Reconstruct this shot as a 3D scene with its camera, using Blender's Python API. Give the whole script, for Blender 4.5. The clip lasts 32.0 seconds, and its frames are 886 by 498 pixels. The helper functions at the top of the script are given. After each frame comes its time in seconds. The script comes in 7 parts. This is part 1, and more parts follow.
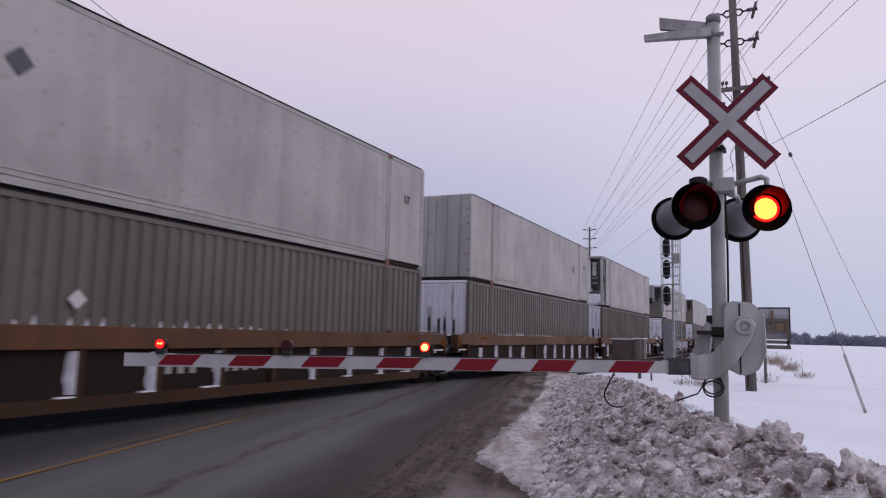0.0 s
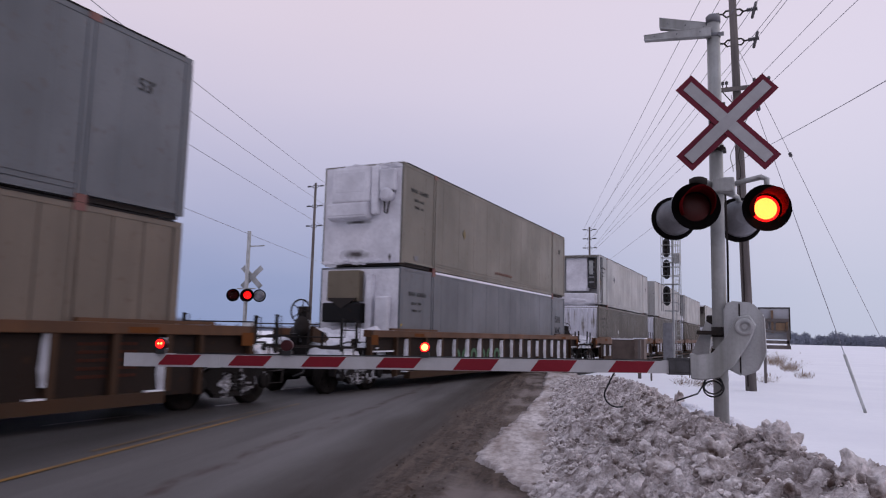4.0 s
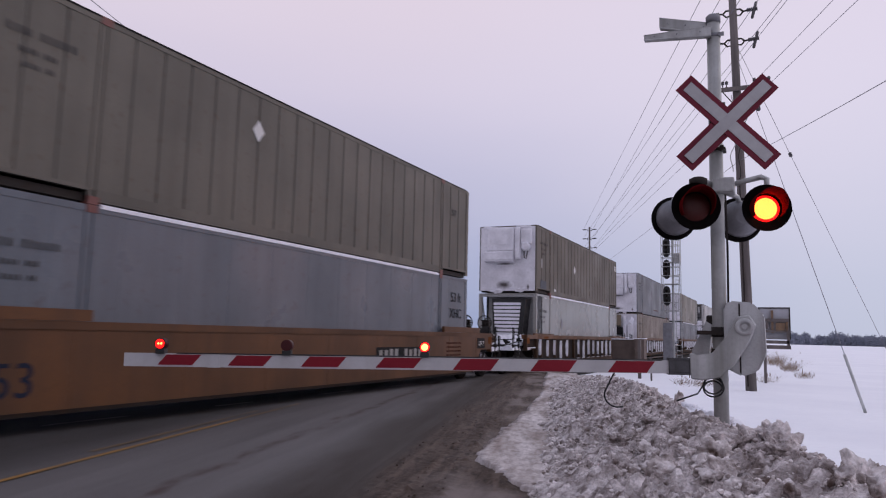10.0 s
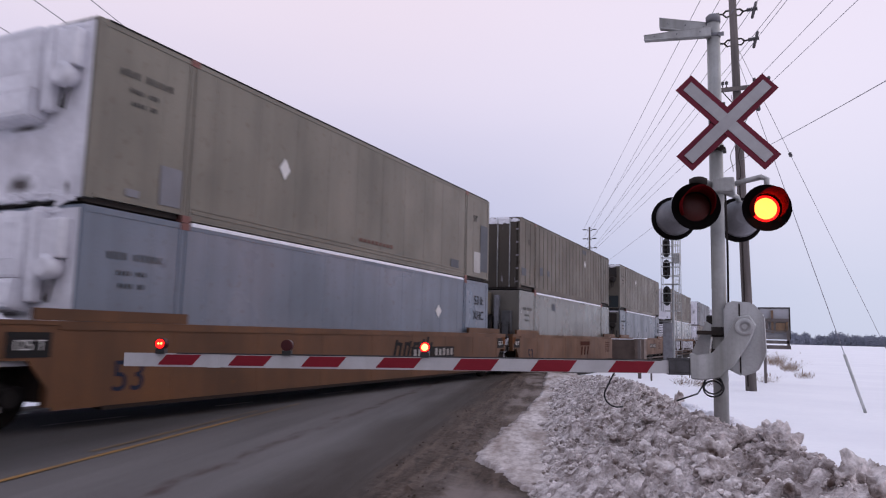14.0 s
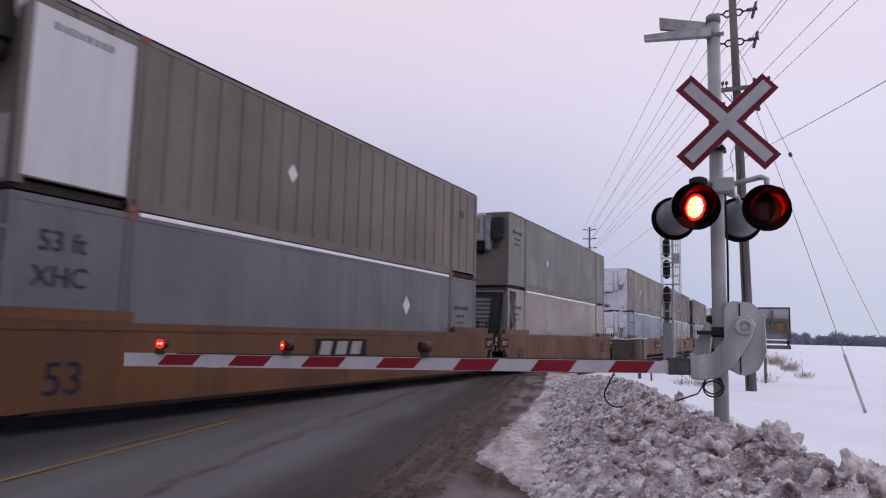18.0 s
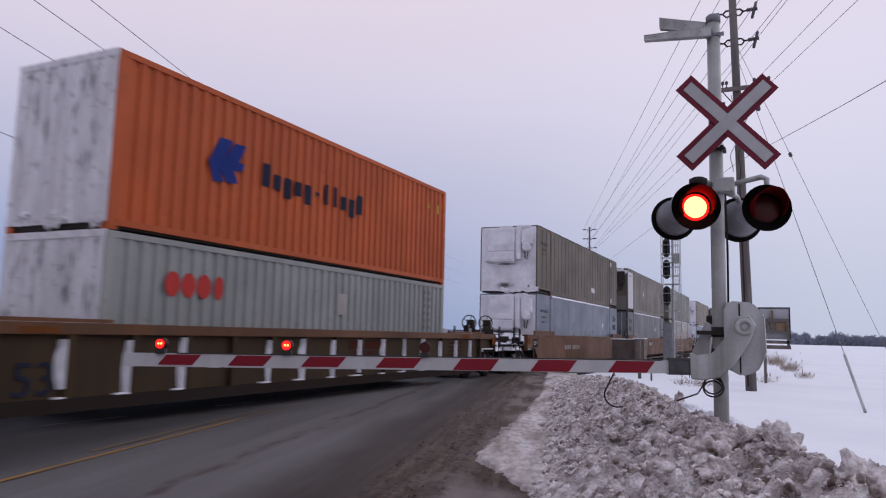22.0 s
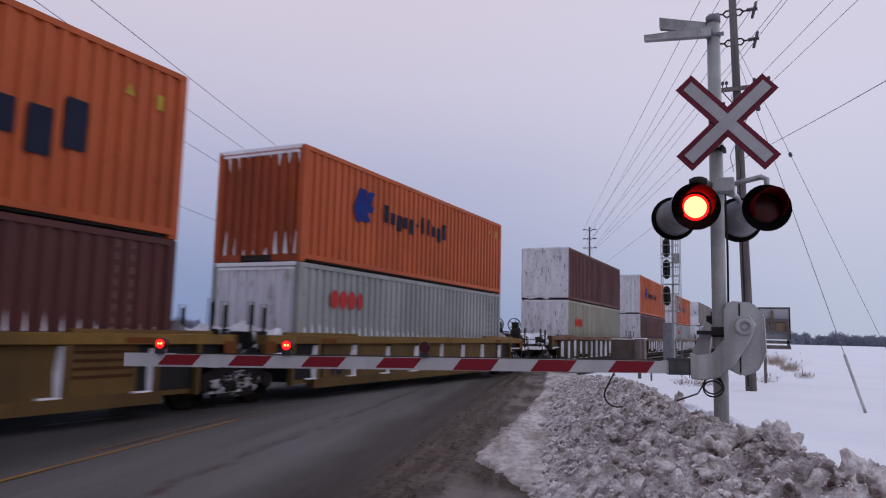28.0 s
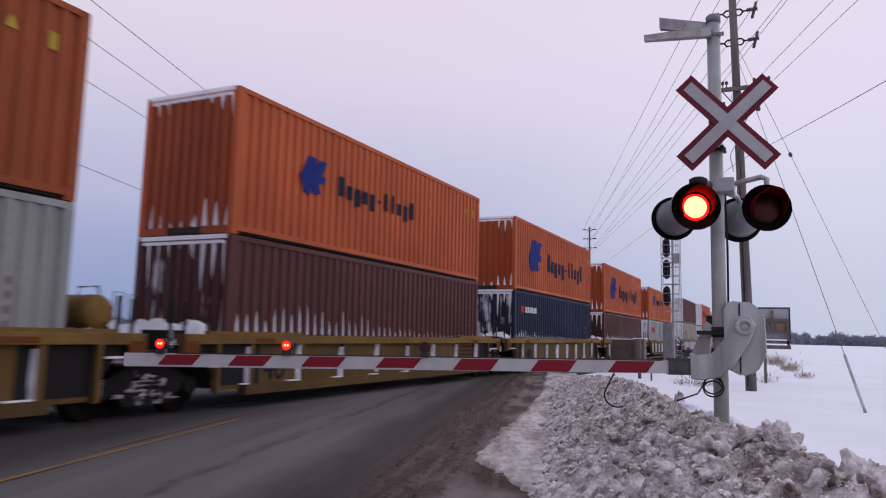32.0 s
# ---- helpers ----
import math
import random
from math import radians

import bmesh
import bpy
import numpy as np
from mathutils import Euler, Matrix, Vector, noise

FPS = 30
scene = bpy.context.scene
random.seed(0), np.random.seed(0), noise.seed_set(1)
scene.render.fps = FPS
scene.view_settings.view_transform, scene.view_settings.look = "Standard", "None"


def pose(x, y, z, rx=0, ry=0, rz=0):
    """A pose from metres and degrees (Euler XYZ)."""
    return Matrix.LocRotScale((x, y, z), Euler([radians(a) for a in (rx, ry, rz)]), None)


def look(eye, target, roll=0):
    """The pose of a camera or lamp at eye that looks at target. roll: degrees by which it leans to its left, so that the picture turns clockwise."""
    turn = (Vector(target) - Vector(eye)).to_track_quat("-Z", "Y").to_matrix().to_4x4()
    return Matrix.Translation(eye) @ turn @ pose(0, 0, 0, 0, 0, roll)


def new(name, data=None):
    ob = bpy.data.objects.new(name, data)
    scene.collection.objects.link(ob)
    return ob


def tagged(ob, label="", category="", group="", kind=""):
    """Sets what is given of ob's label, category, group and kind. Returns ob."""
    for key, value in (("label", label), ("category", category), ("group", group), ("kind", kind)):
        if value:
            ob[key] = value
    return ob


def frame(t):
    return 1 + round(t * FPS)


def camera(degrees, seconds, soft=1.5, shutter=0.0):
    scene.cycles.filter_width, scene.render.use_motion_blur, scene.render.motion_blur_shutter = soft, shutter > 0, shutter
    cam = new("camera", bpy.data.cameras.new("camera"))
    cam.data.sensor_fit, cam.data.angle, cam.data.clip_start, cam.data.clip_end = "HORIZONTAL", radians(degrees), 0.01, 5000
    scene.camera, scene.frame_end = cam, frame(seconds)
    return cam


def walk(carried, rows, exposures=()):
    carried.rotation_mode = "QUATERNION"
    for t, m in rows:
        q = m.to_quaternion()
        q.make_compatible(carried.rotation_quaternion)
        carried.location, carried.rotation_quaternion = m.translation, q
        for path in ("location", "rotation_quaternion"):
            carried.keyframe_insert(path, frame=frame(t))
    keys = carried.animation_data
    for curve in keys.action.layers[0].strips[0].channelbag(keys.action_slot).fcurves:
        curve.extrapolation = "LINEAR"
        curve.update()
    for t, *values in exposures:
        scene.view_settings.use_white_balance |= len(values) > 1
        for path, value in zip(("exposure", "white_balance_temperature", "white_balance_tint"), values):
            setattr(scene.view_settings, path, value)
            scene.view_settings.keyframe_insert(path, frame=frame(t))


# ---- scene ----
CLIP = 32.0
EYE = Vector((10.55, 0.0, 1.4636))
yaw, pitch = radians(25.38), radians(6.787)
AHEAD = Vector((-math.sin(yaw) * math.cos(pitch), math.cos(yaw) * math.cos(pitch), math.sin(pitch)))
cam = camera(63.63, CLIP, soft=1.15, shutter=0.3)
walk(cam, [(0.0, look(EYE, EYE + AHEAD, 1.368)), (CLIP, look(EYE, EYE + AHEAD, 1.368))],
     exposures=[(0.0, -0.01, 6480, 11), (2.0, -0.01, 6480, 11), (6.0, 0.02, 6480, 11), (10.0, 0.02, 6500, 11), (12.0, 0.15, 6500, 10), (14.0, 0.23, 6500, 10), (17.0, 0.08, 6480, 11), (19.0, 0.2, 6500, 9),
                (20.0, 0.26, 6500, 8), (20.8, 0.17, 6500, 7), (22.0, 0.06, 6420, 8), (23.0, -0.16, 6380, 7), (24.0, -0.19, 6380, 6), (25.0, -0.08, 6330, 8), (28.0, -0.12, 6250, 8), (29.0, -0.06, 6250, 9), (30.0, -0.02, 6360, 11), (31.0, 0.05, 6450, 11), (32.0, 0.10, 6450, 11)])


# ---- light: an overcast winter dusk ----
def build_world():
    world = bpy.data.worlds.new("dusk_sky")
    scene.world = world
    world.use_nodes = True
    nt = world.node_tree
    nt.nodes.clear()
    N, L = nt.nodes.new, nt.links.new
    tc, sep = N("ShaderNodeTexCoord"), N("ShaderNodeSeparateXYZ")
    L(tc.outputs["Generated"], sep.inputs[0])

    def toward(v, lo, hi):
        d = N("ShaderNodeVectorMath")
        d.operation = "DOT_PRODUCT"
        d.inputs[1].default_value = v
        L(tc.outputs["Generated"], d.inputs[0])
        m = N("ShaderNodeMapRange")
        m.interpolation_type = "SMOOTHSTEP"
        m.inputs[1].default_value, m.inputs[2].default_value = lo, hi
        L(d.outputs["Value"], m.inputs[0])
        return m.outputs[0]

    def mix(fac, a, b, kind="MIX"):
        m = N("ShaderNodeMix")
        m.data_type, m.blend_type = "RGBA", kind
        for sock, v in ((m.inputs[0], fac), (m.inputs[6], a), (m.inputs[7], b)):
            if isinstance(v, (int, float)):
                sock.default_value = v
            elif isinstance(v, tuple):
                sock.default_value = (*v, 1)
            else:
                L(v, sock)
        return m.outputs[2]

    west = toward((-0.84, 0.54, 0), 0.45, 1.0)
    low = mix(west, (0.455, 0.49, 0.63), (0.20, 0.265, 0.465))
    high = mix(west, (0.645, 0.608, 0.735), (0.53, 0.502, 0.645))
    up = toward((0, 0, 1), -0.02, 0.34)
    clouds = N("ShaderNodeTexNoise")
    clouds.inputs["Scale"].default_value, clouds.inputs["Detail"].default_value = 2.2, 4
    stretch = N("ShaderNodeMapping")
    stretch.inputs["Scale"].default_value = (1, 1, 3.5)
    L(tc.outputs["Generated"], stretch.inputs[0])
    L(stretch.outputs[0], clouds.inputs[0])
    col = mix(up, low, high)
    east = toward((0.1, 0.99, 0), 0.72, 1.0)
    col = mix(toward((0, 0, 1), 0.24, 0.47), col, mix(east, (0.672, 0.592, 0.69), (0.675, 0.622, 0.745)))
    col = mix(toward((0, 0, 1), 0.56, 0.82), col, (0.50, 0.56, 0.75))
    soft = N("ShaderNodeMapRange")
    soft.inputs[1].default_value, soft.inputs[2].default_value = 0.3, 0.7
    soft.inputs[3].default_value, soft.inputs[4].default_value = 0.0, 0.10
    L(clouds.outputs[0], soft.inputs[0])
    col = mix(soft.outputs[0], col, (0.80, 0.70, 0.80))
    # the sunset's glow, low over the fields beside the road
    glow = mix(1.0, toward((0.66, 0.75, 0.09), 0.975, 1.0), mix(1.0, toward((0, 0, 1), 0.03, 0.08), toward((0, 0, -1), -0.17, -0.10), "MULTIPLY"), "MULTIPLY")
    col = mix(glow, col, (3.4, 1.5, 0.9))
    sky = N("ShaderNodeTexSky")
    sky.sky_type, sky.sun_disc = "NISHITA", False
    sky.sun_elevation, sky.sun_rotation = radians(35), radians(50)
    dome, cover = N("ShaderNodeBackground"), N("ShaderNodeBackground")
    dome.inputs[1].default_value = 0.05
    L(sky.outputs[0], dome.inputs[0])
    cover.inputs[1].default_value = 1.14
    L(col, cover.inputs[0])
    add, out = N("ShaderNodeMixShader"), N("ShaderNodeOutputWorld")
    add.inputs[0].default_value = 0.94        # the cloud hides most of the clear sky
    L(dome.outputs[0], add.inputs[1])
    L(cover.outputs[0], add.inputs[2])
    L(add.outputs[0], out.inputs[0])


build_world()
sun_data = bpy.data.lights.new("sun", "SUN")
sun_data.energy, sun_data.angle, sun_data.color = 0.45, radians(40), (1.0, 0.92, 0.90)
sun = new("sun", sun_data)
sun.matrix_world = look((24, 20, 22), (0, 0, 0))


# ---- materials ----
def material(name, col, rough=0.6, metal=0.0, second=None, scale=2.0, amount=0.5, fine=40.0, bump=0.15, stretch=(1, 1, 1), streak=None, spec=0.5, frost=0.0, frost_grain=(5, 5, 0.5), flecks=None, run=(6, 6, 0.35)):
    """Two scales of variation between col and second; streak: (colour, amount) of grime running down, of grain run; flecks: (colour, amount) of small worn spots; frost: cover of blown snow."""
    m = bpy.data.materials.new(name)
    m.use_nodes = True
    nt = m.node_tree
    N, L = nt.nodes.new, nt.links.new
    b = nt.nodes["Principled BSDF"]
    b.inputs["Roughness"].default_value, b.inputs["Metallic"].default_value = rough, metal
    b.inputs["Specular IOR Level"].default_value = spec
    tc = N("ShaderNodeTexCoord")
    info = N("ShaderNodeObjectInfo")
    shift = N("ShaderNodeVectorMath")
    shift.operation = "MULTIPLY_ADD"
    shift.inputs[1].default_value = (37, 61, 23)
    L(info.outputs["Random"], shift.inputs[0])
    L(tc.outputs["Object"], shift.inputs[2])

    def noise_of(sc, detail, st=(1, 1, 1)):
        mp, n = N("ShaderNodeMapping"), N("ShaderNodeTexNoise")
        mp.inputs["Scale"].default_value = st
        n.inputs["Scale"].default_value, n.inputs["Detail"].default_value = sc, detail
        L(shift.outputs[0], mp.inputs[0])
        L(mp.outputs[0], n.inputs[0])
        return n.outputs[0]

    def ramp(v, lo, hi, a=0.0, z=1.0):
        r = N("ShaderNodeMapRange")
        for i, x in enumerate((lo, hi, a, z)):
            r.inputs[i + 1].default_value = x
        L(v, r.inputs[0])
        return r.outputs[0]

    def mix(fac, a, c, kind="MIX"):
        x = N("ShaderNodeMix")
        x.data_type, x.blend_type = "RGBA", kind
        for sock, v in ((x.inputs[0], fac), (x.inputs[6], a), (x.inputs[7], c)):
            if isinstance(v, (int, float)):
                sock.default_value = v
            elif isinstance(v, tuple):
                sock.default_value = (*v, 1)
            else:
                L(v, sock)
        return x.outputs[2]

    second = second or tuple(c * 0.72 for c in col)
    big = noise_of(scale, 5, stretch)
    small = noise_of(fine, 3)
    c = mix(ramp(big, 0.35, 0.7, 0, amount), col, second)
    c = mix(ramp(small, 0.45, 0.75, 0, amount * 0.5), c, second)
    if streak:
        s = noise_of(1.0, 6, run)
        c = mix(ramp(s, 0.42, 0.75, 0, streak[1]), c, streak[0])
    if flecks:
        c = mix(ramp(noise_of(6.5, 9), 0.60, 0.70, 0, flecks[1]), c, flecks[0])
    if frost:
        f = noise_of(1.1, 6, frost_grain)
        f2 = noise_of(2.3, 5)
        both = N("ShaderNodeMath")
        both.operation = "MULTIPLY_ADD"
        both.inputs[1].default_value = 0.5
        L(f2, both.inputs[0])
        L(f, both.inputs[2])
        k = ramp(both.outputs[0], 1.05 - 0.75 * frost, 1.2 - 0.75 * frost)
        c = mix(k, c, (0.62, 0.62, 0.68))
    L(c, b.inputs["Base Color"])
    if bump:
        bp = N("ShaderNodeBump")
        bp.inputs["Strength"].default_value, bp.inputs["Distance"].default_value = bump, 0.02
        L(small, bp.inputs["Height"])
        L(bp.outputs[0], b.inputs["Normal"])
    r = ramp(big, 0.3, 0.7, max(rough - 0.12, 0.05), min(rough + 0.12, 1))
    L(r, b.inputs["Roughness"])
    return m


def glowing(name, col, strength):
    m = bpy.data.materials.new(name)
    m.use_nodes = True
    b = m.node_tree.nodes["Principled BSDF"]
    b.inputs["Base Color"].default_value = (*col, 1)
    b.inputs["Emission Color"].default_value = (*col, 1)
    b.inputs["Emission Strength"].default_value = strength
    return m


def tinted_glass(name, col, clear=0.75):
    m = bpy.data.materials.new(name)
    m.use_nodes = True
    nt = m.node_tree
    b = nt.nodes["Principled BSDF"]
    b.inputs["Base Color"].default_value = (*col, 1)
    b.inputs["Roughness"].default_value = 0.25
    t, mx = nt.nodes.new("ShaderNodeBsdfTransparent"), nt.nodes.new("ShaderNodeMixShader")
    t.inputs[0].default_value = (1, 0.82, 0.78, 1)
    mx.inputs[0].default_value = clear
    nt.links.new(b.outputs[0], mx.inputs[1])
    nt.links.new(t.outputs[0], mx.inputs[2])
    nt.links.new(mx.outputs[0], nt.nodes["Material Output"].inputs[0])
    return m


SNOW = material("field_snow", (0.86, 0.86, 0.90), 0.75, second=(0.74, 0.74, 0.80), scale=0.35, amount=0.5, fine=6, bump=0.25)
CRUST = material("blown_snow", (0.80, 0.80, 0.86), 0.8, second=(0.62, 0.61, 0.66), scale=2.5, amount=0.6, fine=25, bump=0.35)
DIRTY = material("dirty_snow", (0.80, 0.735, 0.73), 0.9, second=(0.11, 0.076, 0.064), scale=5.5, amount=1.0, fine=38, bump=1.0, spec=0.2)
LUMP = material("snow_clod", (0.82, 0.76, 0.755), 0.9, second=(0.145, 0.104, 0.088), scale=7.5, amount=1.0, fine=26, bump=1.0)
SLUSH = material("packed_slush", (0.70, 0.64, 0.635), 0.8, second=(0.22, 0.165, 0.14), scale=2.2, amount=0.9, fine=30, bump=0.4, stretch=(1.6, 0.22, 1), spec=0.15, streak=((0.085, 0.06, 0.048), 0.6), run=(11, 4, 1))
CLOD_MUD = material("mud_clod", (0.095, 0.069, 0.057), 0.85, second=(0.05, 0.035, 0.028), scale=6, amount=0.9, fine=30, bump=0.7, spec=0.2)
YELLOW_LINE = material("worn_yellow_paint", (0.25, 0.125, 0.026), 0.7, second=(0.13, 0.08, 0.04), scale=2.5, amount=0.8, fine=30, stretch=(2, 0.4, 1))
YELLOW_FADED = material("ground_off_yellow_paint", (0.145, 0.082, 0.03), 0.7, second=(0.07, 0.06, 0.05), scale=2.0, amount=1.0, fine=30, stretch=(2, 0.4, 1))
BALLAST = material("ballast", (0.034, 0.030, 0.029), 0.9, second=(0.018, 0.016, 0.016), scale=5, amount=0.9, fine=18, bump=0.9, spec=0.1)
TIMBER = material("creosoted_timber", (0.035, 0.028, 0.024), 0.85, scale=3, fine=30, bump=0.5, spec=0.1)
RAIL = material("worn_rail_steel", (0.16, 0.12, 0.10), 0.4, 0.8, scale=3)
STEEL = material("dark_steel", (0.017, 0.015, 0.015), 0.7, 0.0, second=(0.045, 0.032, 0.024), scale=3, spec=0.2)
WHEEL = material("grimy_wheel_steel", (0.014, 0.012, 0.011), 0.8, 0.0, second=(0.007, 0.006, 0.006), scale=4, amount=0.9, spec=0.1)
FROSTED = material("frosted_steel", (0.016, 0.014, 0.014), 0.8, 0.0, scale=3, frost=0.27, frost_grain=(4.5, 4.5, 1.8), spec=0.1)
GALV = material("galvanised_steel", (0.47, 0.475, 0.48), 0.55, 0.1, second=(0.27, 0.275, 0.27), scale=3, amount=0.7, fine=25, bump=0.08, streak=((0.15, 0.15, 0.135), 0.8))
BLACK = material("matt_black_paint", (0.013, 0.013, 0.014), 0.55, scale=5, bump=0.05)
DULL_STEEL = material("dull_grey_steel", (0.085, 0.085, 0.092), 0.6, 0.2, second=(0.045, 0.043, 0.045), scale=5, amount=0.8)
# black hood given a red base colour in place of the lamp's red light
HOOD_INNER = material("red_lit_hood", (0.11, 0.006, 0.008), 0.8, second=(0.05, 0.004, 0.005), scale=6, bump=0.05, spec=0.0)
HOOD_BACK = material("lamp_back_grey", (0.20, 0.20, 0.22), 0.5, 0.2, second=(0.10, 0.10, 0.11), scale=6)
WHITE_SHEET = material("reflective_white", (0.50, 0.495, 0.51), 0.5, second=(0.38, 0.375, 0.39), scale=4, amount=0.5, bump=0.03, streak=((0.35, 0.33, 0.33), 0.4))
CROSS_SHEET = material("dull_reflective_white", (0.37, 0.365, 0.375), 0.5, second=(0.29, 0.285, 0.295), scale=4, amount=0.6, bump=0.03, streak=((0.22, 0.21, 0.21), 0.4))
RED_SHEET = material("reflective_red", (0.22, 0.010, 0.022), 0.5, second=(0.15, 0.008, 0.016), scale=4, bump=0.03, spec=0.2)
CROSS_RED = material("weathered_dark_red", (0.135, 0.012, 0.028), 0.55, second=(0.085, 0.010, 0.02), scale=5, bump=0.03, spec=0.2)
WOOD_POLE = material("weathered_pole", (0.155, 0.132, 0.125), 0.85, second=(0.075, 0.064, 0.062), scale=1.2, amount=0.9, fine=30, bump=0.5, stretch=(6, 6, 0.4))
WIRE = material("wire", (0.24, 0.23, 0.26), 0.7, 0.0, bump=0)
PORCELAIN = material("brown_porcelain", (0.05, 0.045, 0.05), 0.3, bump=0)
LENS_ON = glowing("lit_lens_core", (1.0, 0.17, 0.03), 15.0)
LAMP_SPOT = glowing("small_lamp_spot", (1.0, 0.10, 0.02), 22.0)
LAMP_DIM = glowing("small_lamp_lens", (1.0, 0.005, 0.004), 3.2)
LENS_WHITE = glowing("bright_lens_core", (1.0, 0.20, 0.075), 20.0)
LAMP_BLACK = material("lamp_board_black", (0.005, 0.004, 0.004), 0.8, scale=5, bump=0.05, spec=0.08)
BOARD_GREY = material("dull_sheet_metal", (0.36, 0.365, 0.40), 0.55, 0.0, second=(0.27, 0.27, 0.29), scale=2, streak=((0.2, 0.18, 0.17), 0.4))
RUSTY = material("rusty_ochre_frame", (0.23, 0.15, 0.085), 0.8, second=(0.10, 0.06, 0.04), scale=4, amount=0.9, fine=25)
LENS_RED = glowing("lit_lens_rim", (1.0, 0.006, 0.006), 6.0)
LENS_GLASS = tinted_glass("red_lens_glass", (0.055, 0.003, 0.005))
RED_GLASS = material("dark_red_lens", (0.05, 0.004, 0.006), 0.35, bump=0.02, spec=0.25)
DRY_GRASS = material("dead_grass", (0.27, 0.185, 0.125), 0.9, second=(0.08, 0.058, 0.042), scale=4)
# blue-grey distance haze is mixed into the bark colour of the far woods
BARK = material("haze_pale_bark", (0.21, 0.225, 0.28), 0.95, second=(0.30, 0.315, 0.385), scale=0.05, fine=0.6, bump=0, spec=0.0)
CASE_GREY = material("relay_case_grey", (0.50, 0.51, 0.52), 0.5, 0.1, second=(0.22, 0.22, 0.225), scale=2, streak=((0.12, 0.10, 0.09), 0.5))
CASE_BROWN = material("rusty_case", (0.12, 0.085, 0.07), 0.7, second=(0.06, 0.045, 0.04), scale=3)


def road_material(name):
    """Asphalt, a dirt-filled seam along the lane, and the brown mud of the shoulder, by the distance from the middle line (the strip's own x)."""
    m = material(name, (0.150, 0.138, 0.137), 0.66, second=(0.085, 0.076, 0.074), scale=0.7, amount=0.75, fine=70, bump=0.35, stretch=(1.6, 0.12, 1), spec=0.16)
    nt = m.node_tree
    N, L = nt.nodes.new, nt.links.new
    b = nt.nodes["Principled BSDF"]
    base = b.inputs["Base Color"].links[0].from_socket
    tc, sep = N("ShaderNodeTexCoord"), N("ShaderNodeSeparateXYZ")
    L(tc.outputs["Object"], sep.inputs[0])

    def calc(op, a, c, d=None):
        x = N("ShaderNodeMath")
        x.operation = op
        for sock, v in zip(x.inputs, (a, c, d)):
            if isinstance(v, (int, float)):
                sock.default_value = v
            elif v is not None:
                L(v, sock)
        return x.outputs[0]

    def noise_of(sc, st, detail=5):
        mp, n = N("ShaderNodeMapping"), N("ShaderNodeTexNoise")
        mp.inputs["Scale"].default_value = st
        n.inputs["Scale"].default_value, n.inputs["Detail"].default_value = sc, detail
        L(tc.outputs["Object"], mp.inputs[0])
        L(mp.outputs[0], n.inputs[0])
        return n.outputs[0]

    def ramp(v, lo, hi, a=0.0, z=1.0):
        r = N("ShaderNodeMapRange")
        r.interpolation_type = "SMOOTHSTEP"
        for i, q in enumerate((lo, hi, a, z)):
            r.inputs[i + 1].default_value = q
        L(v, r.inputs[0])
        return r.outputs[0]

    def mix(fac, a, c):
        x = N("ShaderNodeMix")
        x.data_type = "RGBA"
        for sock, v in ((x.inputs[0], fac), (x.inputs[6], a), (x.inputs[7], c)):
            if isinstance(v, tuple):
                sock.default_value = (*v, 1)
            else:
                L(v, sock)
        return x.outputs[2]

    # the seam wanders a little and breaks off
    wander = calc("MULTIPLY_ADD", noise_of(0.9, (0.0, 1, 0)), 0.5, -0.25)
    off = calc("ABSOLUTE", calc("ADD", calc("SUBTRACT", sep.outputs[0], SEAM), wander), 0.0)
    seam = calc("MULTIPLY", ramp(off, 0.0, 0.15, 1.0, 0.0), ramp(noise_of(5.5, (1, 0.3, 1), 7), 0.34, 0.66, 0.05, 0.9))
    lane = calc("ADD", sep.outputs[0], calc("MULTIPLY_ADD", noise_of(0.8, (1, 0.25, 1)), 1.2, -0.6))
    base = mix(ramp(lane, -1.2, 0.9), (0.050, 0.045, 0.044), base)
    col = mix(seam, base, (0.058, 0.036, 0.032))
    # a film of wheel-borne dirt, then mud in tones drawn out along the road
    edge = calc("MULTIPLY_ADD", noise_of(1.3, (1, 0.35, 1)), 0.9, -0.45)
    o = calc("ADD", sep.outputs[0], edge)
    speck = ramp(noise_of(55, (1, 1, 1), 3), 0.42, 0.70)
    film = mix(ramp(noise_of(1.9, (2.2, 0.16, 1), 6), 0.34, 0.66), (0.060, 0.050, 0.046), (0.042, 0.033, 0.029))
    film = mix(speck, film, (0.078, 0.066, 0.060))
    col = mix(ramp(o, 2.0, 2.95), col, film)
    tone = mix(ramp(noise_of(2.4, (2.8, 0.20, 1), 7), 0.36, 0.66), (0.050, 0.033, 0.025), (0.104, 0.074, 0.059))
    tone = mix(ramp(noise_of(9, (1.6, 0.35, 1), 6), 0.50, 0.66), tone, (0.036, 0.024, 0.019))
    tone = mix(ramp(noise_of(24, (1, 0.8, 1), 4), 0.56, 0.76), tone, (0.135, 0.102, 0.086))
    col = mix(ramp(o, 3.05, 3.55), col, tone)
    pale = calc("MULTIPLY", ramp(o, 3.75, 4.35), ramp(noise_of(1.1, (1.4, 0.5, 1), 6), 0.40, 0.62))
    col = mix(pale, col, (0.19, 0.155, 0.142))
    L(col, b.inputs["Base Color"])
    return m


SEAM = 1.54
ROADWAY = road_material("worn_asphalt_and_mud")


